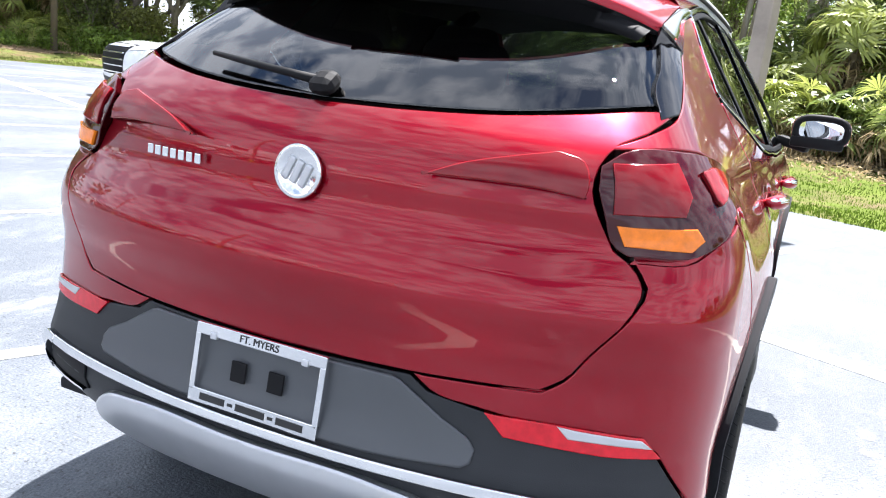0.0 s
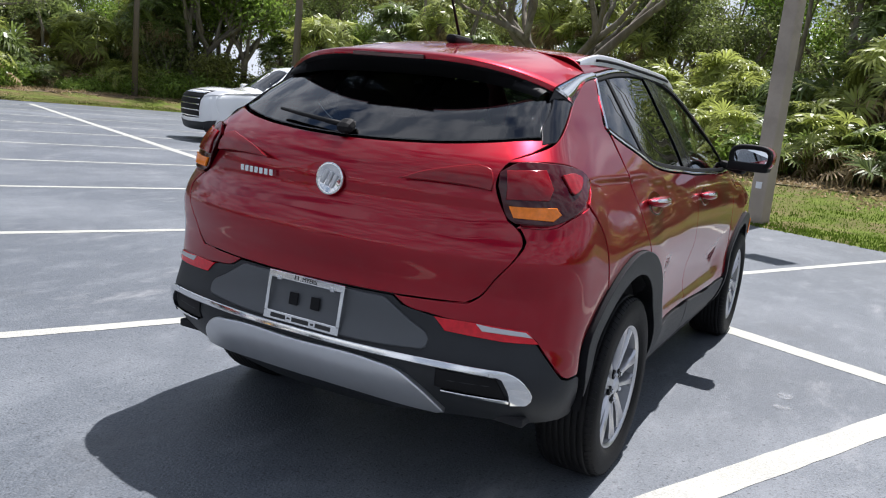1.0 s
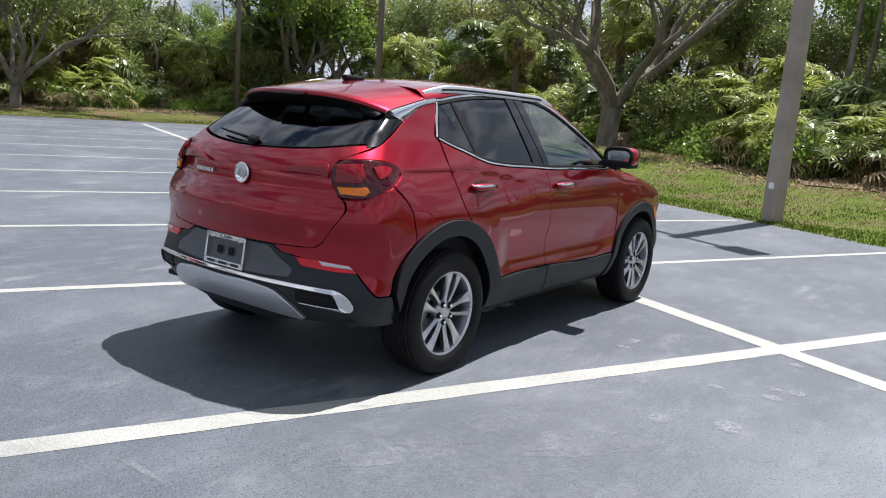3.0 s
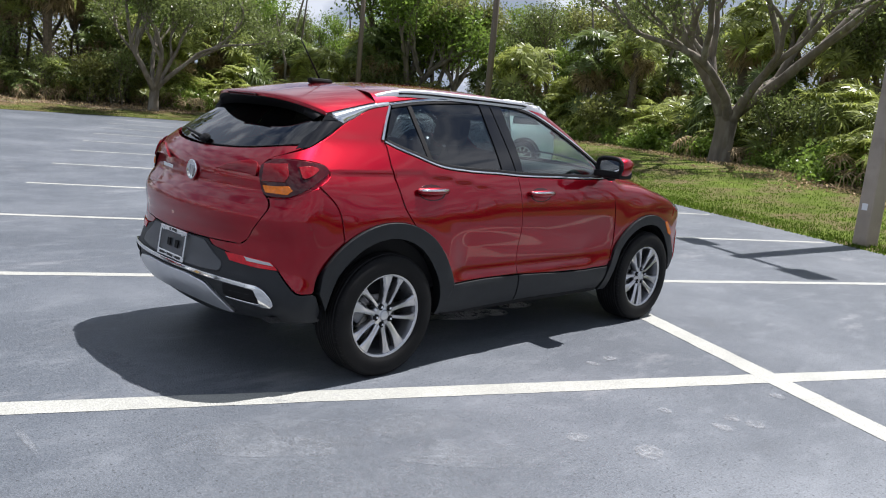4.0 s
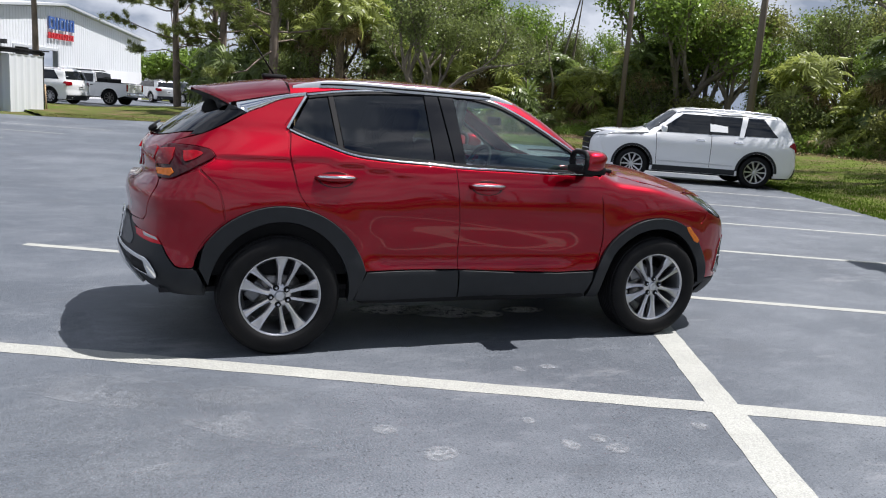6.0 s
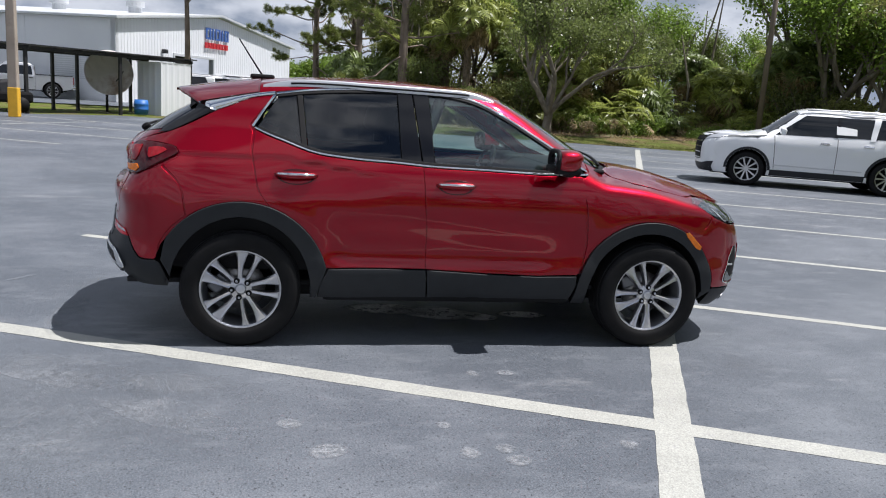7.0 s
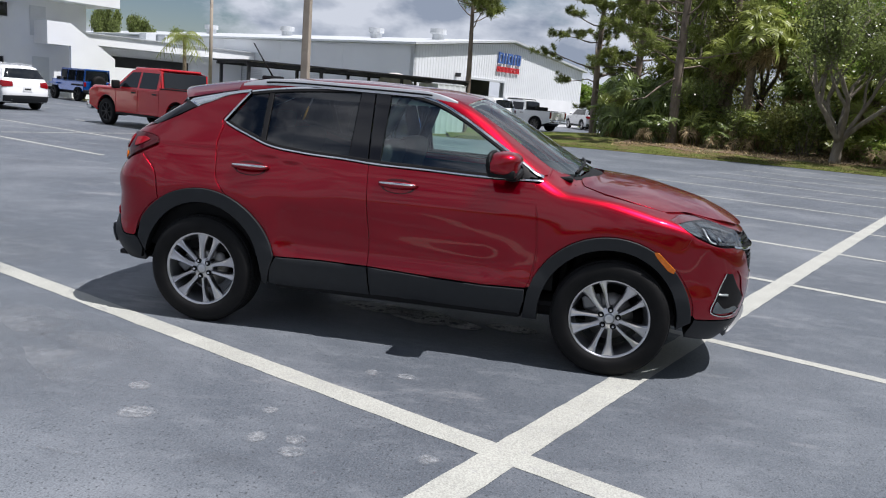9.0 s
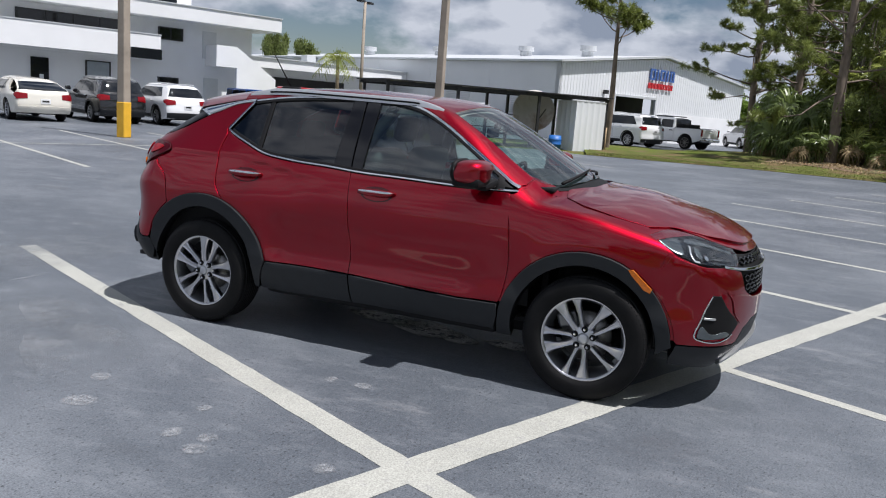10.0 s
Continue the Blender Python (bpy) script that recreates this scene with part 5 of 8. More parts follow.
def hero_cabin():
    """What shows through the glass, and the load space behind the rear seats."""
    def inner(outline, rays, mat, name, off, **kw):
        return panel(name, HERO, outline, rays, mat, car, off=off, lip=0.0, gap=0, edge=0.001, grid=0.09, **kw)
    for s in "RL":
        inner([(-1.75, 0.45), (0.95, 0.45), (0.95, 1.09)] + along(belt, 0.75, -1.2, lift=-0.03) + [(-1.5, 1.2), (-1.7, 1.12)], flank, BLACK, "door_trim", -0.07, sides=s)
    part("cabin_floor", box((1.5, 3.0, 0.03), (0, -0.45, 0.37), 0.005), CARPET, car)
    head = [(-1.4, 90), (-1.38, 48), (-0.6, 46), (0.2, 47), (0.32, 50), (0.36, 90)]
    inner(head, rising(0.9), TRIM_GREY, "headliner", -0.035, sides="B", scale=(1, 0.0105))

    def front_seat(x):
        bm = box((0.5, 0.52, 0.16), (x, 0.05, 0.62), 0.06, (6, 0, 0), segments=3)
        seat = part("front_seat", bm, SEAT, car, "black front seat", smooth=True)
        part("backrest", box((0.5, 0.15, 0.62), (x, -0.3, 0.95), 0.065, (-16, 0, 0), segments=3), SEAT, seat, smooth=True)
        part("headrest", box((0.27, 0.1, 0.19), (x, -0.43, 1.36), 0.045, (-14, 0, 0), segments=3), SEAT, seat, smooth=True)
        rods = joined(*[tube([(x + d, -0.39, 1.2), (x + d, -0.42, 1.32)], 0.008, 6) for d in (-0.06, 0.06)])
        mesh_object("headrest_post", *rods, CHROME, seat)
        part("pedestal", box((0.42, 0.45, 0.2), (x, 0.04, 0.47), 0.02), BLACK, seat)
    front_seat(0.37)
    front_seat(-0.37)
    bench = part("rear_bench", box((1.24, 0.5, 0.17), (0, -0.78, 0.64), 0.06, segments=3), SEAT, car, "black rear bench", smooth=True)
    for x, w in ((0.36, 0.5), (-0.25, 0.7)):
        part("backrest", box((w, 0.13, 0.6), (x, -1.14, 0.97), 0.05, (-20, 0, 0), segments=3), SEAT, bench, smooth=True)
    for x in (0.4, 0.0, -0.4):
        part("headrest", box((0.25, 0.09, 0.14), (x, -1.27, 1.29), 0.035, (-14, 0, 0), segments=3), SEAT, bench, smooth=True)
        part("anchor_label", box((0.05, 0.003, 0.04), (x, -1.345, 1.07), 0.001, (-20, 0, 0)), PAPER, bench, "white anchor label")
    part("parcel_shelf", box((1.12, 0.52, 0.03), (0, -1.56, 1.13), 0.012), CARPET, car, "black fabric parcel shelf")
    part("load_floor", box((1.1, 0.8, 0.03), (0, -1.58, 0.66), 0.01), CARPET, car)
    part("load_lamp", box((0.012, 0.06, 0.04), (-0.6, -1.62, 1.04), 0.004), AMBER, car)
    dash = part("dashboard", box((1.36, 0.42, 0.26), (0, 0.75, 1.0), 0.09, segments=4), BLACK, car, "black dashboard", smooth=True)
    part("dash_hood", box((0.4, 0.2, 0.1), (-0.37, 0.62, 1.11), 0.045, segments=3), BLACK, dash, smooth=True)
    part("dash_top", box((1.3, 0.3, 0.03), (0, 0.85, 1.12), 0.012), BLACK, dash)
    part("centre_console", box((0.24, 0.9, 0.25), (0, 0.15, 0.62), 0.05, segments=3), BLACK, car, smooth=True)
    ring = [(-0.37 + 0.18 * math.cos(t), 0.43 + 0.07 * math.sin(t), 1.03 + 0.165 * math.sin(t)) for t in np.linspace(0, 2 * math.pi, 30)]
    rim = tube_object("steering_wheel", ring, 0.015, BLACK, car, "black steering wheel", sides=8)
    part("wheel_boss", box((0.17, 0.05, 0.12), (-0.37, 0.45, 1.03), 0.025, (-22, 0, 0), segments=3), BLACK, rim, smooth=True)
    for a in (0, 180, 270):
        c = Vector((math.cos(radians(a)), 0.39 * math.sin(radians(a)), 0.92 * math.sin(radians(a)))) * 0.17
        tube_object("wheel_arm", [(-0.37, 0.45, 1.03), Vector((-0.37, 0.43, 1.03)) + c], 0.014, SILVER, rim, sides=6)
    part("rear_view_mirror", box((0.2, 0.025, 0.06), (0, 0.38, 1.4), 0.01), BLACK, car)
    part("bulkhead", box((1.3, 0.04, 0.75), (0, 1.0, 0.72), 0.005), BLACK, car)
    part("engine_bay", box((1.2, 0.9, 0.55), (0, 1.5, 0.55), 0.05), BLACK, car)
    for s in (1, -1):
        p = HERO.meet(*flank(np.array([(-0.29 + 0.02 * k, 1.12 + 0.042 * k) for k in range(11)])))
        q = p + np.array([-0.06, 0, 0])
        q[:, 0] *= s
        tube_object("pillar_trim", q, 0.04, BLACK, car, sides=8)


hero_cabin()


# ---- the car park ----
HUB, ALONG, ACROSS = Vector((2.165, 0.857, 0)), Vector((0.4147, 0.91, 0)), Vector((-0.91, 0.4147, 0))


def lot(a, b, z=0.0):
    """A point of the car park: a along the stalls, b across them, from the crossing of the painted lines."""
    return HUB + ALONG * a + ACROSS * b + Vector((0, 0, z))


LOT_TURN = math.degrees(math.atan2(ALONG.y, ALONG.x)) - 90


def line_strip(name, p, q, width=0.11, label="worn white painted stall line on asphalt"):
    p, q = Vector(p), Vector(q)
    d = (q - p).normalized()
    n = Vector((-d.y, d.x, 0))
    length = (q - p).length
    steps = max(2, int(length / 0.12))
    rng = random.Random(round(p.x * 77 + p.y * 13 + q.x))
    v, f = [], []
    for i in range(steps + 1):
        c = p + d * (length * i / steps)
        w = width / 2
        v += [tuple(c + n * (w + rng.uniform(-0.004, 0.004)) + Vector((0, 0, 0.0022))), tuple(c - n * (w + rng.uniform(-0.004, 0.004)) + Vector((0, 0, 0.0022)))]
        if i:
            o = 2 * (i - 1)
            f.append((o, o + 1, o + 3, o + 2))
    ob = mesh_object(name, v, f, PAINT_LINE, None, smooth=False)
    return tagged(ob, label, "road marking", "painted stall lines", "structure")


def flat_sheet(name, outline, z, mat, label, category, grid=None, height=None):
    """A level sheet with that outline; height(x, y) lifts it."""
    poly = np.array(outline, float)
    pts = [Vector(p) for p in tidy(outline, grid or 5.0)]
    n = len(pts)
    ring = np.array([tuple(p) for p in pts])
    extra = []
    if grid:
        lo, hi = ring.min(0), ring.max(0)
        gx, gy = np.meshgrid(np.arange(lo[0], hi[0], grid), np.arange(lo[1], hi[1], grid))
        g = np.stack([gx.ravel(), gy.ravel()], 1) + np.random.RandomState(4).uniform(-0.2, 0.2, (gx.size, 2)) * grid
        extra = [Vector(p) for p in g[inside(g, ring)]]
    got = geometry.delaunay_2d_cdt(pts + extra, [(i, (i + 1) % n) for i in range(n)], [], 1, 1e-5)
    v = [(p.x, p.y, z + (height(p.x, p.y) if height else 0)) for p in got[0]]
    ob = mesh_object(name, v, got[2], mat, None)
    if ob.data.polygons[0].normal.z < 0:
        ob.data.flip_normals()
    return tagged(ob, label, category, kind="structure")


ground = flat_sheet("ground", [(-900, -900), (900, -900), (900, 900), (-900, 900)], -0.06, GRASS_SOIL, "flat grassy land reaching the horizon", "ground", 60)
EDGE = [lot(6.0, -70), lot(6.0, -12), lot(6.0, 30), Vector((-24.6, 14.5, 0)), Vector((-26.8, 8, 0)), Vector((-27.6, 1, 0)), Vector((-26.8, -4.8, 0)), lot(-19.8, 23.6), lot(-21.2, 20.2), lot(-34, 20)]
road = flat_sheet("road", [(p.x, p.y) for p in EDGE] + [(p.x, p.y) for p in (lot(-80, 26), lot(-80, -70))], 0.0, ASPHALT, "dark grey sealed asphalt car park with pale scuffs", "asphalt", 6)

STALL = 2.68
line_strip("stall_line", lot(-5.45, 0.018), lot(6.0, 0.018), 0.15)
line_strip("stall_line", lot(0, -4.5, 0.0005), lot(0, 28.2, 0.0005), 0.182, "long white painted line along the stall heads")
for k in range(1, 11):
    line_strip("stall_line", lot(-5.4, STALL * k), lot(5.75, STALL * k), 0.1)
for k in range(-3, 7):
    line_strip("stall_line", lot(-22.6, 2.9 + STALL * k), lot(-12.3, 2.9 + STALL * k), 0.1)
line_strip("stall_line", lot(-17.4, -6, 0.0005), lot(-17.4, 19.0, 0.0005), 0.1, "long white painted line along the stall heads")
for k in range(-2, 6):
    line_strip("stall_line", lot(-34.5, 2.9 + STALL * k), lot(-29.2, 2.9 + STALL * k), 0.1)


# ---- verge and woods ----
def edge_gap(x, y):
    """Metres from the rim of the asphalt."""
    best = 1e9
    for p, q in zip(EDGE, EDGE[1:]):
        d = (q - p).to_2d()
        t = max(0, min(1, (Vector((x, y)) - p.to_2d()).dot(d) / d.length_squared))
        best = min(best, (Vector((x, y)) - p.to_2d() - d * t).length)
    return best


def verge_height(x, y):
    g = edge_gap(x, y)
    rise = 0.42 if x > -20 else 0.3
    soft = float(ease(-4, 2, np.array(y)))
    lump = 0.035 * noise.noise(Vector((x * 0.7, y * 0.7, 0))) * min(1, g)
    return 0.035 * min(1, g * 5) + rise * float(ease(0.3, 7, np.array(g))) * soft + lump


def outward(points):
    return [(p.x, p.y) for p in points]


verge = flat_sheet("verge", outward(EDGE[1:7]) + [(-40, -8), (-41, 3), (-60, 8), (-60, 60), (40, 60), (40, -3)], 0.0, GRASS_SOIL, "sunlit mown grass verge rising to the woods", "grass", 0.8, verge_height)
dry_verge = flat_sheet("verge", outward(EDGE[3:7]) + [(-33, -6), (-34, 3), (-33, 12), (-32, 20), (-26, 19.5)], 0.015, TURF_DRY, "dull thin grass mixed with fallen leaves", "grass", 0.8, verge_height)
FRONT = [lot(13.0, -45), lot(12.2, -10), lot(11.8, 6), lot(12.6, 11), lot(15.3, 16.5), lot(15.6, 26), Vector((-27, 25.5, 0)), Vector((-30.5, 17.5, 0)), Vector((-31, 11, 0)), Vector((-32.5, 4.6, 0)), Vector((-33.2, 2.6, 0))]
LENGTHS = np.r_[0, np.cumsum([(q - p).length for p, q in zip(FRONT, FRONT[1:])])]


def wood(s, d, z=None):
    """A point of the woods: s along their front, d behind it."""
    i = int(np.clip(np.searchsorted(LENGTHS, s) - 1, 0, len(FRONT) - 2))
    way = (FRONT[i + 1] - FRONT[i]).normalized()
    p = FRONT[i] + way * (s - LENGTHS[i]) + Vector((way.y, -way.x, 0)) * d
    return Vector((p.x, p.y, verge_height(p.x, p.y) - 0.02 if z is None else z))


TOTAL = float(LENGTHS[-1])


def litter_rim(s):
    """How far the fallen leaves reach out in front of the woods."""
    return -0.9 - 0.5 * math.sin(s * 1.7) - 1.1 * float(ease(LENGTHS[6] - 3, LENGTHS[6] + 2, np.array(s)))


litter = flat_sheet("leaf_litter", [(wood(s, litter_rim(s)).x, wood(s, litter_rim(s)).y) for s in np.linspace(40, TOTAL, 60)] + [(wood(s, 9).x, wood(s, 9).y) for s in np.linspace(TOTAL, 40, 30)], 0.03, LITTER, "brown leaf litter under the trees", "leaf litter", 0.8, verge_height)


def blades_mesh(name, mat, count, rng, place, size):
    """Grass as many narrow triangles."""
    v, f = [], []
    for _ in range(count):
        x, y, z = place(rng)
        a, h = rng.uniform(0, 6.28), size * rng.uniform(0.5, 1.3)
        w, lean = 0.012, rng.uniform(0, 0.6) * h
        c, s = math.cos(a), math.sin(a)
        o = len(v)
        v += [(x - w * s, y + w * c, z), (x + w * s, y - w * c, z), (x + lean * c, y + lean * s, z + h)]
        f.append((o, o + 1, o + 2))
    return mesh_object(name, v, f, mat, None, smooth=False)


def on_verge(rng):
    b = rng.uniform(0, 26.5)
    a = 6.0 + abs(rng.gauss(0, 1.0)) ** 1.3 * 2.4 + rng.uniform(-0.12, 0.1)
    p = lot(a, b)
    return p.x, p.y, verge_height(p.x, p.y) - 0.01


tagged(blades_mesh("grass", GRASS_BLADE, 52000, random.Random(5), on_verge, 0.045), "short bright green grass along the asphalt edge", "grass", kind="stuff")


def on_back_verge(rng):
    t = rng.uniform(0, 1)
    pts = EDGE[2:7]
    i = min(3, int(t * 4))
    p = pts[i].lerp(pts[i + 1], t * 4 - i) + Vector((-1, 0.2, 0)) * abs(rng.gauss(0, 1.6))
    return p.x, p.y, verge_height(p.x, p.y) - 0.01


tagged(blades_mesh("grass", GRASS_DULL, 14000, random.Random(6), on_back_verge, 0.06), "short grass below the trees", "grass", kind="stuff")


def fan(rng, hub, face, size, blades, drop):
    """A fan palm leaf: straight pointed blades that radiate from a hub, their tips hanging."""
    face = Vector(face).normalized()
    side = face.cross(Vector((0, 0, 1)))
    side = side.normalized() if side.length > 0.05 else Vector((1, 0, 0))
    up = side.cross(face).normalized()
    v, f = [], []
    blades = int(blades * 1.5)
    for k in range(blades):
        t = radians(-65 + 310 * (k + 0.5) / blades + rng.uniform(-3, 3))
        d = (side * math.cos(t) + up * math.sin(t))
        n = (side * -math.sin(t) + up * math.cos(t)) + face * rng.uniform(-0.6, 0.6)
        L = size * rng.uniform(0.85, 1.1) * (0.82 + 0.18 * math.sin(t))
        w = size * 0.042
        low = Vector((0, 0, -drop * L))
        mid = hub + d * L * 0.45 + face * (0.13 * size) + low * 0.05
        end = hub + d * L * 0.78 + face * (0.1 * size) + low * 0.35
        tip = hub + d * L + face * (0.03 * size) + low * rng.uniform(0.8, 1.5)
        o = len(v)
        v += [tuple(hub), tuple(mid + n * w), tuple(mid - n * w), tuple(end + n * w * 0.6), tuple(end - n * w * 0.6), tuple(tip)]
        f += [(o, o + 1, o + 2), (o + 1, o + 3, o + 4, o + 2), (o + 3, o + 5, o + 4)]
    return v, f


def palmetto(seed, count, reach, size, mat):
    """A clump of saw palmetto."""
    rng = random.Random(seed)
    ob = thing("saw_palmetto", pose(0, 0, 0), "clump of green fan-leaved saw palmetto below the trees", "palmetto", "palmettos along the verge")
    green, dead = [], []
    for k in range(count):
        a, tilt = rng.uniform(0, 6.28), rng.uniform(0.1, 1.1)
        L = reach * rng.uniform(0.55, 1.1)
        base = Vector((rng.gauss(0, 0.25), rng.gauss(0, 0.25), 0))
        d = Vector((math.cos(a) * math.sin(tilt), math.sin(a) * math.sin(tilt), math.cos(tilt)))
        hub = base + d * L + Vector((0, 0, -0.1 * L * tilt))
        stem = tube([base, base + d * L * 0.6 + Vector((0, 0, 0.06)), hub], (0.014, 0.011, 0.008), 3, False)
        face = (d + Vector((rng.gauss(0, 0.3), rng.gauss(0, 0.3), rng.uniform(-0.1, 0.8)))).normalized()
        leaf = fan(rng, hub, face, size * rng.uniform(0.75, 1.15), 15, rng.uniform(0.0, 0.16))
        if rng.random() < 0.22:
            hub.z *= 0.55
            dead += [fan(rng, hub, face, size * 0.9, 12, 0.6)]
        else:
            green += [stem, leaf]
    mesh_object("fronds", *joined(*green), mat, ob, smooth=False)
    if dead:
        mesh_object("dry_fronds", *joined(*dead), FROND_DEAD, ob, "dry brown fronds", smooth=False)
    return ob


def sabal(seed, height, size, mat, hang=1.0):
    """A cabbage palm: trunk, round head of fans and a skirt of dry ones."""
    rng = random.Random(seed)
    ob = thing("cabbage_palm", pose(0, 0, 0), "cabbage palm with green fan leaves and a brown dry skirt", "palm tree", "palms in the woods")
    lean = Vector((rng.gauss(0, 0.12), rng.gauss(0, 0.12), 1)) * height
    pts = [Vector((0, 0, -0.1)), lean * 0.5 + Vector((0.05, 0, 0)), lean]
    trunk = [tube(pts, (0.2, 0.16, 0.17), 9)]
    for k in range(34):
        a, t = k * 2.4, 0.3 + 0.7 * k / 34
        p = lean * t + Vector((math.cos(a), math.sin(a), 0)) * 0.15
        trunk.append(tube([p, p + Vector((math.cos(a) * 0.14, math.sin(a) * 0.14, 0.22))], (0.035, 0.012), 4))
    mesh_object("trunk", *joined(*trunk), BARK_PALM, ob, smooth=False)
    green, dead = [], []
    for k in range(30):
        a = k * 2.4 + rng.uniform(-0.3, 0.3)
        el = rng.uniform(-0.55, 1.25)
        d = Vector((math.cos(a) * math.cos(el), math.sin(a) * math.cos(el), math.sin(el)))
        L = size * rng.uniform(0.75, 1.1)
        hub = lean + d * L - Vector((0, 0, 0.12 * L))
        green += [tube([lean, lean + d * L * 0.6, hub], (0.022, 0.016, 0.01), 3, False), fan(rng, hub, d * rng.uniform(0.15, 0.9) + Vector((rng.gauss(0, 0.3), rng.gauss(0, 0.3), rng.uniform(0.2, 0.9))), size * rng.uniform(0.7, 0.95), 17, hang * rng.uniform(0.08, 0.34))]
    for k in range(16):
        a = rng.uniform(0, 6.28)
        d = Vector((math.cos(a) * 0.5, math.sin(a) * 0.5, -rng.uniform(0.5, 1.0)))
        hub = lean + d * size * 0.8
        dead += [tube([lean, hub], (0.018, 0.01), 3, False), fan(rng, hub, d + Vector((math.cos(a), math.sin(a), 0)) * 0.5, size * 0.75, 12, 0.7)]
    mesh_object("crown", *joined(*green), mat, ob, smooth=False)
    mesh_object("dry_skirt", *joined(*dead), FROND_DEAD, ob, "hanging dry brown fronds", smooth=False)
    return ob


def leaf_cards(centres, spread, per, size, seed, flat=0.75, slim=0.55):
    """Small pointed leaves scattered round centres, as one big set of quads."""
    r = np.random.RandomState(seed)
    c = np.repeat(np.array(centres, float), per, axis=0)
    n = len(c)
    p = c + r.normal(0, 1, (n, 3)) * np.array([1, 1, flat]) * (np.repeat(np.broadcast_to(spread, (len(centres),)), per)[:, None] * 0.5)
    d = r.normal(0, 1, (n, 3))
    d /= np.linalg.norm(d, axis=1, keepdims=True)
    e = np.cross(d, r.normal(0, 1, (n, 3)))
    e /= np.linalg.norm(e, axis=1, keepdims=True)
    L = size * r.uniform(0.7, 1.35, (n, 1))
    v = np.stack([p - d * L, p + e * L * slim, p + d * L, p - e * L * slim], 1).reshape(-1, 3)
    f = np.arange(4 * n).reshape(-1, 4)
    return v, f


def fast_mesh(name, v, f, mat, parent=None, label=""):
    """A mesh of many quads."""
    me = bpy.data.meshes.new(name)
    me.vertices.add(len(v))
    me.vertices.foreach_set("co", np.asarray(v, np.float32).ravel())
    me.loops.add(f.size)
    me.loops.foreach_set("vertex_index", np.asarray(f, np.int32).ravel())
    me.polygons.add(len(f))
    me.polygons.foreach_set("loop_start", np.arange(0, f.size, f.shape[1], dtype=np.int32))
    me.update(calc_edges=True)
    me.materials.append(mat)
    ob = new(name, me)
    ob.parent = parent
    if label:
        tagged(ob, label)
    return ob


def branching(rng, start, way, length, radius, depth, out, tips, spread=0.55, lift=0.1, steps=5):
    """Limbs that fork; out gathers tubes, tips the leaf places."""
    pts, p, d = [Vector(start)], Vector(start), Vector(way).normalized()
    for k in range(steps):
        d = (d + Vector((rng.gauss(0, 0.12), rng.gauss(0, 0.12), rng.gauss(0, 0.08) + lift * 0.25))).normalized()
        p = p + d * (length / steps)
        pts.append(p.copy())
        if depth <= 1 and k >= 1:
            tips.append((*p, 0.55 + 0.15 * depth))
    out.append(tube(pts, np.linspace(radius, radius * 0.62, len(pts)), max(5, 5 + 2 * depth), False))
    if depth == 0:
        return
    for k in range(3 if depth > 1 else 2 + (rng.random() < 0.5)):
        a = rng.uniform(0, 6.28)
        side = Vector((math.cos(a), math.sin(a), rng.uniform(-0.1, 0.5)))
        nd = (d + side * spread * rng.uniform(0.7, 1.3)).normalized()
        branching(rng, p if k < 2 else pts[-2], nd, length * rng.uniform(0.62, 0.82), radius * 0.6, depth - 1, out, tips, spread, lift, steps)


def oak(seed, limbs, trunk_h, radius, reach, depth, leaf, per, size, label, category="tree", mat=None, up=0.75):
    rng = random.Random(seed)
    ob = thing("oak_tree" if category == "oak tree" else "broadleaf_tree", pose(0, 0, 0), label, category, "trees in the woods")
    out, tips = [], []
    foot = [Vector((0, 0, -0.3)), Vector((0, 0, 0.15)), Vector((0.02, 0, trunk_h * 0.55)), Vector((0.05, 0.03, trunk_h))]
    out.append(tube(foot, (radius * 1.55, radius * 1.15, radius, radius * 1.05), 14, False))
    for k in range(limbs):
        a = 6.28 * k / limbs + rng.uniform(-0.4, 0.4)
        d = Vector((math.cos(a), math.sin(a), up * rng.uniform(0.8, 1.7)))
        branching(rng, foot[-1] - Vector((0, 0, rng.uniform(0.05, 0.35))), d, reach * rng.uniform(0.8, 1.2), radius * rng.uniform(0.5, 0.72), depth, out, tips)
    mesh_object("trunk", *joined(*out), mat or BARK_OAK, ob)
    c = np.array(tips)
    fast_mesh("crown", *leaf_cards(c[:, :3], c[:, 3], per, size, seed), leaf, ob)
    return ob


def needle_tufts(tips, per, length, seed):
    """Brushes of long needles that spring from each tip, as narrow quads."""
    r = np.random.RandomState(seed)
    c = np.repeat(np.array(tips, float), per, axis=0)
    n = len(c)
    d = r.normal(0, 1, (n, 3)) + np.array([0, 0, 0.35])
    d /= np.linalg.norm(d, axis=1, keepdims=True)
    e = np.cross(d, r.normal(0, 1, (n, 3)))
    e /= np.linalg.norm(e, axis=1, keepdims=True)
    L = length * c[:, 3:4] * r.uniform(0.6, 1.15, (n, 1))
    root = c[:, :3] + r.normal(0, 0.05, (n, 3)) * c[:, 3:4]
    v = np.stack([root, root + d * L * 0.45 + e * 0.014, root + d * L, root + d * L * 0.45 - e * 0.014], 1).reshape(-1, 3)
    return v, np.arange(4 * n).reshape(-1, 4)


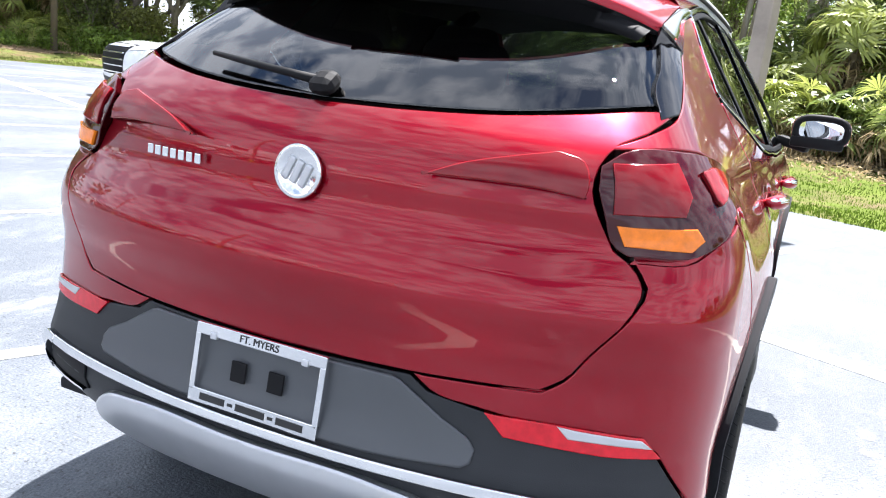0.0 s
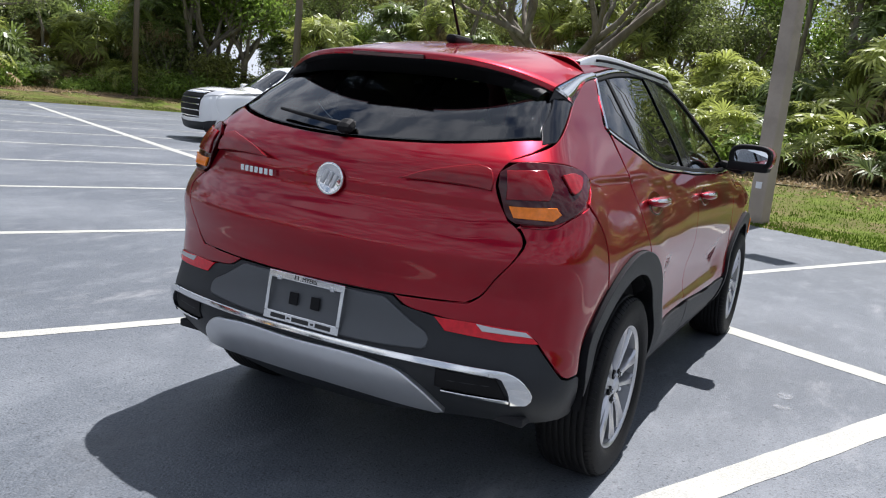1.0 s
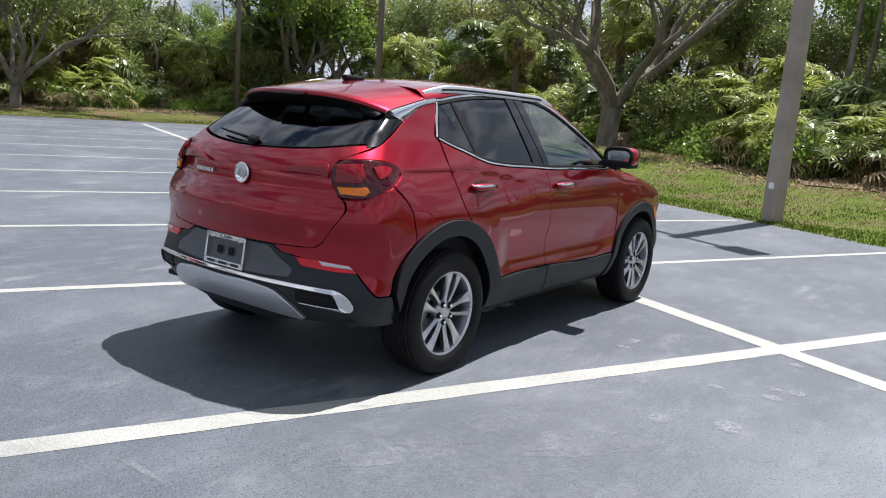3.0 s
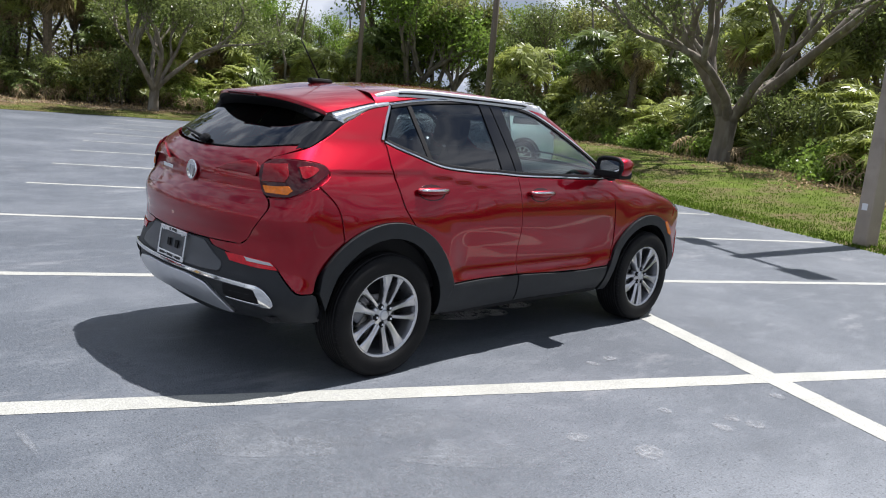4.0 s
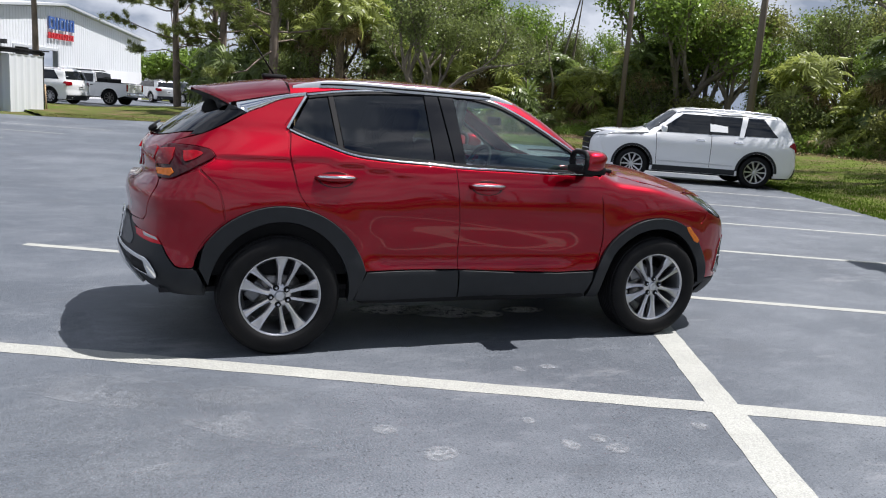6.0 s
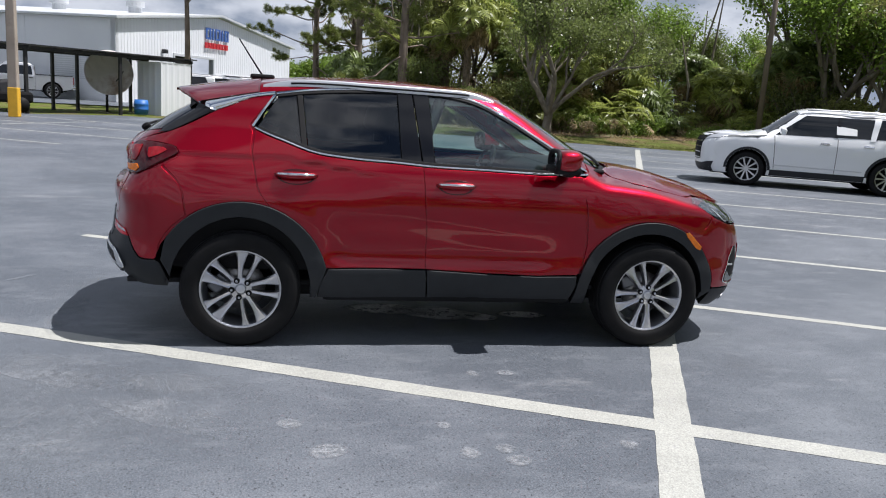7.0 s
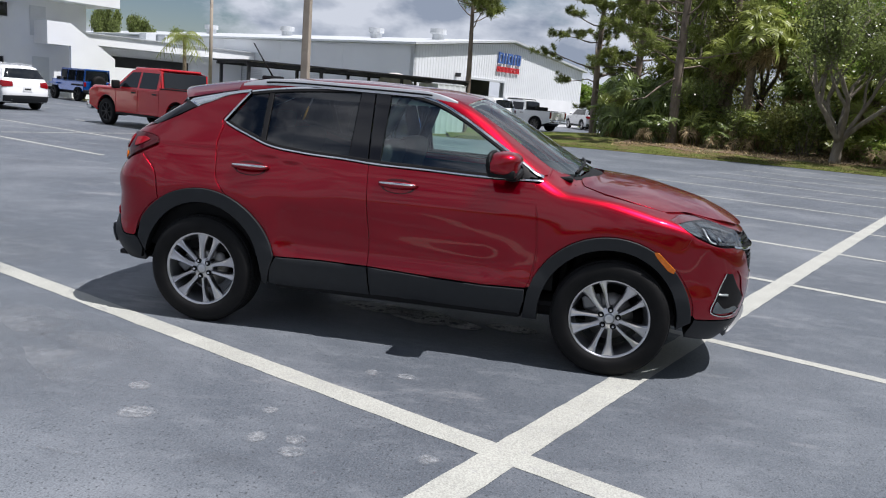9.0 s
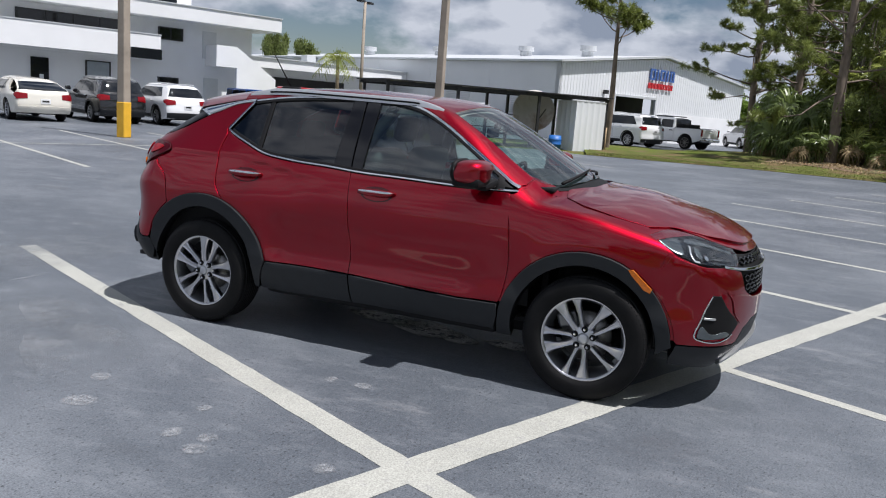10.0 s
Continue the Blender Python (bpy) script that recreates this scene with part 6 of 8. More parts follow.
def pine(seed, height, radius, label, first=0.25, limbs=26):
    """A bare trunk with long crooked limbs that end in separate needle tufts."""
    rng = random.Random(seed)
    ob = thing("pine_tree", pose(0, 0, 0), label, "pine tree", "trees in the woods")
    bow = rng.uniform(-0.3, 0.3)
    pts = [Vector((bow * math.sin(t * 3), 0.2 * bow * math.sin(t * 5), height * t - 0.2)) for t in np.linspace(0, 1, 9)]
    out, tufts = [tube(pts, np.linspace(radius, radius * 0.35, 9), 10, False)], []
    for k in range(limbs):
        t = first + (0.99 - first) * (k + rng.random()) / limbs
        base = pts[min(7, int(t * 8))].lerp(pts[min(8, int(t * 8) + 1)], t * 8 - int(t * 8))
        a = k * 2.4 + rng.uniform(-0.5, 0.5)
        L = (1.25 - t * 0.75) * height * 0.27 * rng.uniform(0.6, 1.2)
        d = Vector((math.cos(a), math.sin(a), rng.uniform(-0.1, 0.35)))
        q = [base]
        for j in range(5):
            d = (d + Vector((rng.gauss(0, 0.25), rng.gauss(0, 0.25), rng.gauss(0.05, 0.17)))).normalized()
            q.append(q[-1] + d * L / 5)
        out.append(tube(q, np.linspace(radius * 0.22, radius * 0.07, 6), 5, False))
        for j in range(7):
            root = q[rng.choice((3, 4, 4, 5, 5))]
            side = Vector((rng.gauss(0, 1), rng.gauss(0, 1), rng.gauss(0.3, 0.4))).normalized()
            tip = root + (side * 0.8 + d * 0.6) * rng.uniform(0.3, 0.8)
            out.append(tube([root, root.lerp(tip, 0.6) + Vector((0, 0, -0.04)), tip], (0.022, 0.016, 0.01), 4, False))
            tufts.append((*tip, rng.uniform(0.75, 1.2)))
            tufts.append((*root.lerp(tip, 0.6), rng.uniform(0.6, 0.9)))
        tufts.append((*q[-1], 1.1))
    mesh_object("trunk", *joined(*out), BARK_PINE, ob)
    fast_mesh("crown", *needle_tufts(tufts, 110, 0.3, seed), NEEDLE, ob)
    return ob


def shrub(seed, height, wide, leaf, size, label):
    rng = random.Random(seed)
    ob = thing("shrub", pose(0, 0, 0), label, "shrub", "shrubs along the verge")
    out, tips = [], []
    for k in range(7):
        a = rng.uniform(0, 6.28)
        branching(rng, Vector((rng.gauss(0, 0.15), rng.gauss(0, 0.15), -0.05)), Vector((math.cos(a) * wide, math.sin(a) * wide, height)), height * 0.5, 0.03, 1, out, tips, 0.7, 0.1, 4)
    mesh_object("stem", *joined(*out), BARK_OAK, ob)
    c = np.array(tips)
    fast_mesh("leaves", *leaf_cards(c[:, :3], c[:, 3] * 0.9, 42, size, seed), leaf, ob)
    return ob


def scatter(masters, spots, rng, tall=(0.85, 1.2)):
    """The masters stand at the first spots, copies at the rest."""
    for i, p in enumerate(spots):
        k = rng.uniform(*tall)
        m = Matrix.Translation(p) @ Matrix.Rotation(rng.uniform(0, 6.28), 4, "Z") @ Matrix.Diagonal((k, k, k * rng.uniform(0.9, 1.1), 1))
        if i < len(masters):
            masters[i].matrix_world = m
        else:
            src = rng.choice(masters)
            ob = copy_thing(src, Matrix())
            ob.matrix_world = m


def plant_woods():
    rng = random.Random(21)
    near0 = float(LENGTHS[1]) + 2
    # front rank of palmetto, sparser where nobody looks
    spots = []
    s = 6.0
    while s < TOTAL:
        back = s > LENGTHS[6]
        step = 1.15 if s > near0 else 3.2
        for d in (0.2, 1.3, 2.5):
            if rng.random() < (0.5 if back else 0.92):
                spots.append(wood(s + rng.uniform(-0.5, 0.5), d + rng.uniform(-0.4, 0.5)))
        s += step * rng.uniform(0.8, 1.25)
    rng.shuffle(spots)
    scatter([palmetto(1, 26, 1.25, 0.62, FROND), palmetto(2, 30, 1.5, 0.66, FROND), palmetto(3, 24, 1.1, 0.6, FROND_DEEP), palmetto(4, 28, 1.7, 0.7, FROND)], spots, rng)
    # palms
    spots = []
    s = 8.0
    while s < TOTAL:
        p = wood(s, rng.uniform(0.9, 4.5))
        if not 22 < s < 47:
            spots.append(p)
        s += (1.05 if s > near0 else 4.5) * rng.uniform(0.6, 1.5)
    rng.shuffle(spots)
    low_palm = sabal(14, 0.9, 1.15, FROND_DEEP, 2.4)
    scatter([sabal(11, 1.4, 1.0, FROND), sabal(12, 2.4, 1.1, FROND), sabal(13, 3.3, 1.05, FROND_DEEP), low_palm, sabal(15, 4.2, 1.0, FROND)], spots, rng, (0.85, 1.25))
    # shrubs
    spots = []
    s = 5.0
    while s < TOTAL:
        p = wood(s, rng.choice((rng.uniform(-0.3, 1.0), rng.uniform(1.5, 6))))
        if not 24 < s < 52 or int(s * 7) % 4 == 0:
            spots.append(p)
        s += (1.5 if s > near0 else 3.5) * rng.uniform(0.6, 1.4)
    rng.shuffle(spots)
    bushes = [shrub(31, 1.0, 0.8, LEAF_LIGHT, 0.06, "low bright green leafy shrub at the wood's edge"), shrub(32, 2.0, 0.7, LEAF_SHADE, 0.06, "tangled dull green shrub under the trees"),
             shrub(33, 2.8, 0.6, LEAF_OAK, 0.055, "tall thin-stemmed leafy shrub under the trees"), shrub(34, 0.6, 1.0, LEAF_LIGHT, 0.055, "low bright green leafy shrub at the wood's edge")]
    scatter(bushes, spots, rng)
    # bright low growth where the grass meets the woods, and thick leaves below the round trees
    for k in range(34):
        c = copy_thing(bushes[3 if k % 3 else 0], Matrix())
        c.matrix_world = Matrix.Translation(wood(54 + k * 1.3 + rng.uniform(-0.5, 0.5), rng.uniform(-0.7, 0.3))) @ Matrix.Rotation(k * 1.3, 4, "Z") @ Matrix.Scale(rng.uniform(0.7, 1.15), 4)
    for k in range(9):
        x, y = -28.2 + 1.6 * math.cos(k * 2.4), 23.9 + 1.3 * math.sin(k * 2.4)
        c = copy_thing(bushes[(1, 2, 0)[k % 3]], Matrix())
        c.matrix_world = Matrix.Translation((x, y, verge_height(x, y))) @ Matrix.Rotation(k * 1.7, 4, "Z") @ Matrix.Scale(1.25, 4)
    # named trees
    big = oak(41, 7, 1.5, 0.34, 3.1, 3, LEAF_OAK, 24, 0.062, "broad live oak with many grey limbs on the grass bank", "oak tree", up=1.15)
    big.matrix_world = Matrix.Translation((-8.7, 21.2, verge_height(-8.7, 21.2))) @ Matrix.Rotation(0.6, 4, "Z")
    second = oak(42, 6, 0.9, 0.2, 2.5, 3, LEAF_OAK, 34, 0.058, "spreading oak with a low fork beside the car park", "oak tree", up=1.35)
    second.matrix_world = Matrix.Translation((-29.6, 10.8, verge_height(-29.6, 10.8)))
    tall = pine(51, 12, 0.25, "tall slash pine with a bare grey-brown trunk", 0.26, 27)
    tall.matrix_world = Matrix.Translation((-33.1, 4.5, verge_height(-33.1, 4.5)))
    thin = pine(52, 9.5, 0.17, "slender pine standing alone on the grass strip", 0.56, 17)
    thin.matrix_world = Matrix.Translation((-36.5, -5.9, 0))
    for x, y, k in ((-43.5, 0.8, 0.9), (-46.5, 3.0, 0.95), (-37.0, 7.4, 1.05), (-43, 7.0, 1.1), (-40.4, 2.8, 1.0), (-47, 8.5, 1.15)):
        c = copy_thing(tall, Matrix())
        c.matrix_world = Matrix.Translation((x, y, 0.1)) @ Matrix.Rotation(x * 3, 4, "Z") @ Matrix.Diagonal((k, k, k, 1))
    for k, (x, y) in enumerate(((-34.6, 3.9), (-35.6, 3.0), (-36.8, 2.4), (-35.2, 2.6), (-36.2, 4.2), (-37.8, 3.6))):
        c = copy_thing(low_palm, Matrix())
        c.matrix_world = Matrix.Translation((x, y, 0.12)) @ Matrix.Rotation(k * 1.1, 4, "Z") @ Matrix.Diagonal((1.15, 1.15, 1.35 + 0.15 * (k % 3), 1))
    # fallen leaves and dead fronds along the wood's edge
    r = np.random.RandomState(5)
    c = []
    for _ in range(1500):
        at = r.uniform(near0, TOTAL)
        q = wood(at, -0.5 + r.normal(0, 0.9))
        c.append((q.x, q.y, q.z + 0.05))
    tagged(fast_mesh("fallen_leaves", *leaf_cards(c, 0.5, 22, 0.05, 6, 0.12, 0.4), FROND_DEAD), "dry brown fallen leaves along the wood's edge", "leaf litter", kind="stuff")
    # other trees behind
    a = oak(43, 4, 2.2, 0.16, 1.9, 3, LEAF_SHADE, 22, 0.065, "slim broadleaf tree among the palms", up=1.6)
    b = oak(44, 5, 1.2, 0.2, 2.0, 3, LEAF_LIGHT, 26, 0.07, "full green broadleaf tree among the palms", up=1.3)
    spots = []
    s = 4.0
    while s < TOTAL - 3:
        p = wood(s, rng.uniform(7.5, 12) if s < 78 else rng.uniform(4.5, 11))
        if not 20 < s < 60:
            spots.append(p)
        s += (3.1 if s > near0 else 4.5) * rng.uniform(0.6, 1.5)
    rng.shuffle(spots)
    scatter([a, b], spots, rng, (0.8, 1.35))
    for x, y, k in ((-26.5, 25.8, 1.0), (-31.0, 26.6, 1.15), (-36.5, 14.6, 1.1), (-28.6, 24.4, 1.4), (-27.9, 25.6, 1.2)):
        c = copy_thing(b if k > 1.05 else a, Matrix())
        c.matrix_world = Matrix.Translation((x, y, verge_height(x, y))) @ Matrix.Rotation(x, 4, "Z") @ Matrix.Scale(k, 4)
    for s in np.arange(near0 + 19, TOTAL, 9.5):
        c = copy_thing(second, Matrix())
        k = rng.uniform(0.8, 1.25)
        c.matrix_world = Matrix.Translation(wood(s + rng.uniform(-2, 2), rng.uniform(5, 9))) @ Matrix.Rotation(rng.uniform(0, 6.28), 4, "Z") @ Matrix.Diagonal((k, k, k, 1))
    # the depth of the woods, past counting
    r = np.random.RandomState(8)
    c = []
    for _ in range(2200):
        s, d = r.uniform(0, TOTAL + 1), r.uniform(5.5, 16)
        top = (1.2 if 22 < s < 62 else 2.0) + 1.7 * noise.noise(Vector((s * 0.22, 1.7, 0))) + 0.12 * d
        p = wood(s, d)
        c.append((p.x, p.y, p.z + r.uniform(0.1, 1) ** 0.8 * max(1.2, top)))
    far = fast_mesh("far_woods", *leaf_cards(c, 1.3, 70, 0.085, 3, 0.9), LEAF_SHADE)
    tagged(far, "dense dull green undergrowth deep in the woods", "woods", kind="stuff")
    stems = []
    for _ in range(170):
        s, d = r.uniform(0, TOTAL), r.uniform(3, 15)
        p = wood(s, d)
        h = r.uniform(4, 9)
        stems.append(tube([p, p + Vector((r.normal(0, 0.25), r.normal(0, 0.25), h * 0.5)), p + Vector((r.normal(0, 0.5), r.normal(0, 0.5), h))], (r.uniform(0.05, 0.13), 0.07, 0.03), 6, False))
    tagged(mesh_object("far_trunks", *joined(*stems), BARK_OAK), "thin grey trunks deep in the woods", "woods", kind="stuff")


plant_woods()


def posts():
    def street_pole(name, p, size, height, mat, label, round_pole=False):
        ob = thing(name, Matrix.Translation(p), label, "pole")
        if round_pole:
            tube_object("shaft", [(0, 0, -0.2), (0, 0, height)], (size / 2, size * 0.36), mat, ob, sides=14)
        else:
            bm = box((size, size, height + 0.2), (0, 0, height / 2 - 0.1), size * 0.12)
            for v in bm.verts:
                k = 1 - 0.25 * max(0, v.co.z) / height
                v.co.x, v.co.y = v.co.x * k, v.co.y * k
            part("shaft", bm, mat, ob)
        return ob
    p = Vector((0.11, 8.72, 0.0))
    lamp = street_pole("lamp_pole", p, 0.26, 8.0, CONCRETE, "square weathered concrete lamp pole at the verge")
    lamp.rotation_euler.z = radians(LOT_TURN)
    part("inspection_tag", box((0.1, 0.006, 0.1), (0.0, -0.132, 0.6), 0.002), PAPER, lamp, "white inspection tag")
    part("cross_arm", box((2.4, 0.08, 0.08), (0, 0, 7.7), 0.01), DARK_STEEL, lamp)
    for x in (-1.0, 1.0):
        part("lamp_head", box((0.55, 0.42, 0.14), (x, 0.0, 7.62), 0.03), DARK_STEEL, lamp, "dark box lamp head")
    y = street_pole("lamp_pole", Vector((-22.6, -9.65, 0)), 0.3, 9.0, CONCRETE, "square concrete lamp pole with a yellow painted foot")
    part("yellow_foot", box((0.315, 0.315, 0.95), (0, 0, 0.47), 0.03), YELLOW, y, "yellow painted foot")
    y2 = street_pole("lamp_pole", Vector((-12.2, -14.8, 0)), 0.27, 9.0, CONCRETE, "square concrete lamp pole with a yellow painted foot")
    part("yellow_foot", box((0.285, 0.285, 1.0), (0, 0, 0.49), 0.03), YELLOW, y2, "yellow painted foot")
    g = street_pole("lamp_pole", Vector((-36.5, -20.6, 0)), 0.22, 7.07, CONCRETE, "slim grey lamp pole beside the buildings", True)
    part("cross_arm", box((1.2, 0.06, 0.06), (0, 0, 7.07), 0.01), DARK_STEEL, g)
    for x in (-0.5, 0.5):
        part("lamp_head", box((0.5, 0.35, 0.12), (x, 0, 7.05), 0.03), DARK_STEEL, g, "dark box lamp head")
    for x, yy, r in ((-28.2, 20.7, 0.28), (-17.8, 19.2, 0.28)):
        u = street_pole("utility_pole", Vector((x, yy, verge_height(x, yy))), r, 10, WOOD_POLE, "round weathered wooden utility pole at the wood's edge", True)
        part("crossarm", box((2.4, 0.1, 0.12), (0, 0, 9.4), 0.01), WOOD_POLE, u)


posts()


# ---- buildings, in the car park's own frame: x right of the stalls (minus b), y along them ----
SITE = pose(HUB.x, HUB.y, 0, 0, 0, LOT_TURN)


def block(name, a0, a1, b0, b1, z0, z1, mat, parent, label="", bevel=0.0):
    """An upright block between a0..a1, b0..b1."""
    return part(name, box((abs(b1 - b0), abs(a1 - a0), z1 - z0), (-(b0 + b1) / 2, (a0 + a1) / 2, (z0 + z1) / 2), bevel), mat, parent, label)


drive = flat_sheet("driveway", [(p.x, p.y) for p in (lot(-33, 26), lot(-24.5, 34), lot(-14, 46), lot(-14, 70), lot(-30, 62), lot(-30, 37.6), lot(-80, 37.6), lot(-80, 26))], -0.012, ASPHALT, "asphalt drive beside the workshop", "asphalt", 6)


def workshop():
    ob = thing("workshop", SITE, "long white metal workshop with a low gable roof", "building")
    a0, b0, b1, eave, peak = -29.8, 37.4, 61.5, 4.75, 6.0
    mid = 49.2
    # gable wall of ribbed sheet, with an opening for vehicles
    door0, door1, door_h = 43.5, 48.4, 3.05
    v, f = [], []

    def strip(c0, c1, z0, zt):
        o = len(v)
        for c, r in ((c0, 0), (c0 + (c1 - c0) * 0.7, 0), (c0 + (c1 - c0) * 0.8, 0.022), (c0 + (c1 - c0) * 0.9, 0.022), (c1, 0)):
            v.append((-c, a0 + r, z0))
            v.append((-c, a0 + r, zt(c)))
        for k in range(4):
            f.append((o + 2 * k, o + 2 * k + 1, o + 2 * k + 3, o + 2 * k + 2))
    top = lambda c: peak - (peak - eave) * abs(c - mid) / ((mid - b0) if c < mid else (b1 - mid))
    c = b0
    while c < b1 - 0.01:
        n = min(c + 0.305, b1)
        strip(c, n, door_h if door0 < (c + n) / 2 < door1 else -0.1, top)
        c = n
    sheet = bmesh.new()
    made = [sheet.verts.new(q) for q in v]
    for q in f:
        sheet.faces.new([made[i] for i in q])
    bmesh.ops.remove_doubles(sheet, verts=sheet.verts, dist=0.002)
    wall = part("gable_wall", sheet, METAL_WALL, ob, "ribbed white metal wall")
    block("gable_lining", a0 - 0.3, a0 - 0.02, b0, door0, -0.1, eave - 0.1, METAL_WALL, wall)
    block("gable_lining", a0 - 0.3, a0 - 0.02, door1, b1, -0.1, eave - 0.1, METAL_WALL, wall)
    for p, q, zz in ((door0 - 0.15, door0, door_h), (door1, door1 + 0.15, door_h)):
        block("door_jamb", a0 - 0.2, a0 + 0.08, p, q, -0.1, zz + 0.15, ROOF_EDGE, wall)
    block("door_head", a0 - 0.2, a0 + 0.08, door0, door1, door_h, door_h + 0.15, ROOF_EDGE, wall)
    block("bay_interior", a0 - 9, a0 - 8.9, b0 + 1, b1 - 1, -0.1, 4.5, DARK_ROOM, ob)
    for x in (44.3, 45.6, 46.9):
        block("vehicle_lift", a0 - 3.2, a0 - 2.9, x, x + 0.25, -0.1, 2.7, DARK_STEEL, ob)
    block("wainscot", a0 + 0.045, a0 + 0.06, door1 + 0.3, b1, -0.1, 2.15, WHITE_WALL, wall)
    # long wall in wide bays
    a = a0
    while a > -76:
        n = a - 6.1
        bay = block("wall_bay", n + 0.03, a, b0, b0 + 0.25, -0.1, eave, METAL_WALL, ob)
        block("bay_seam", n, n + 0.03, b0 + 0.02, b0 + 0.25, -0.1, eave, ROOF_EDGE, ob)
        for k in range(12):
            block("louvre", n + 1.9, n + 4.3, b0 - 0.03, b0 + 0.02, 1.2 + k * 0.12, 1.27 + k * 0.12, ROOF_EDGE, bay)
        a = n
    block("loading_door", -51.5, -47.2, b0 - 0.02, b0 + 0.05, 0, 2.7, DARK_ROOM, ob, "dark loading door")
    # roof
    v = [(-(b0 - 0.35), a0 + 0.35, eave), (-mid, a0 + 0.35, peak + 0.08), (-(b1 + 0.35), a0 + 0.35, eave), (-(b0 - 0.35), -76, eave), (-mid, -76, peak + 0.08), (-(b1 + 0.35), -76, eave)]
    v += [(x, y, z + 0.14) for x, y, z in v]
    f = [(0, 3, 4, 1), (1, 4, 5, 2), (6, 7, 10, 9), (7, 8, 11, 10), (0, 1, 7, 6), (1, 2, 8, 7), (0, 6, 9, 3), (2, 5, 11, 8)]
    roof = mesh_object("roof", v, f, ROOF_EDGE, ob, "pale metal roof edge", smooth=False)
    for a, c in ((-34, 45.5), (-40, 45.5), (-50, 45.5), (-60, 45.5)):
        mesh_object("roof_vent", *lathe([(5.4, 0.45), (6.15, 0.45), (6.2, 0.62), (6.55, 0.62), (6.6, 0.0)], 16, at=(-c, a, 0), axis="Z"), ROOF_EDGE, roof, "round metal roof vent", smooth=False)
    # the name over the door, as plain shapes
    def sign_shape(c, w, z0, z1, mat, stroke, label):
        """A hollow block, as wide as a letter."""
        ob_sign = block("sign_block", a0 + 0.07, a0 + 0.14, c, c + stroke, z0, z1, mat, ob, label)
        if w > stroke * 1.5:
            block("sign_stroke", a0 + 0.07, a0 + 0.14, c + w - stroke, c + w, z0, z1, mat, ob_sign)
            for z in (z0, z1 - stroke * 0.8):
                block("sign_stroke", a0 + 0.07, a0 + 0.13, c + stroke, c + w - stroke, z, z + stroke * 0.8, mat, ob_sign)
    c = 47.3
    for w in (0.66, 0.2, 0.66, 0.2, 0.55):
        sign_shape(c, w, 4.42, 5.2, SIGN_BLUE, 0.17, "blue sign shape")
        c += w + 0.22
    c = 47.2
    for w in (0.3, 0.3, 0.25, 0.3, 0.1, 0.1, 0.34, 0.36, 0.3):
        sign_shape(c, w, 3.82, 4.2, SIGN_RED, 0.1, "red sign shape")
        c += w + 0.1
    block("wall_lamp", a0 + 0.05, a0 + 0.35, 42.0, 42.25, 3.1, 3.35, DARK_STEEL, ob)
    block("side_door", a0 + 0.05, a0 + 0.1, 49.6, 50.6, 0, 2.1, ROOF_EDGE, ob, "pale metal door")


workshop()


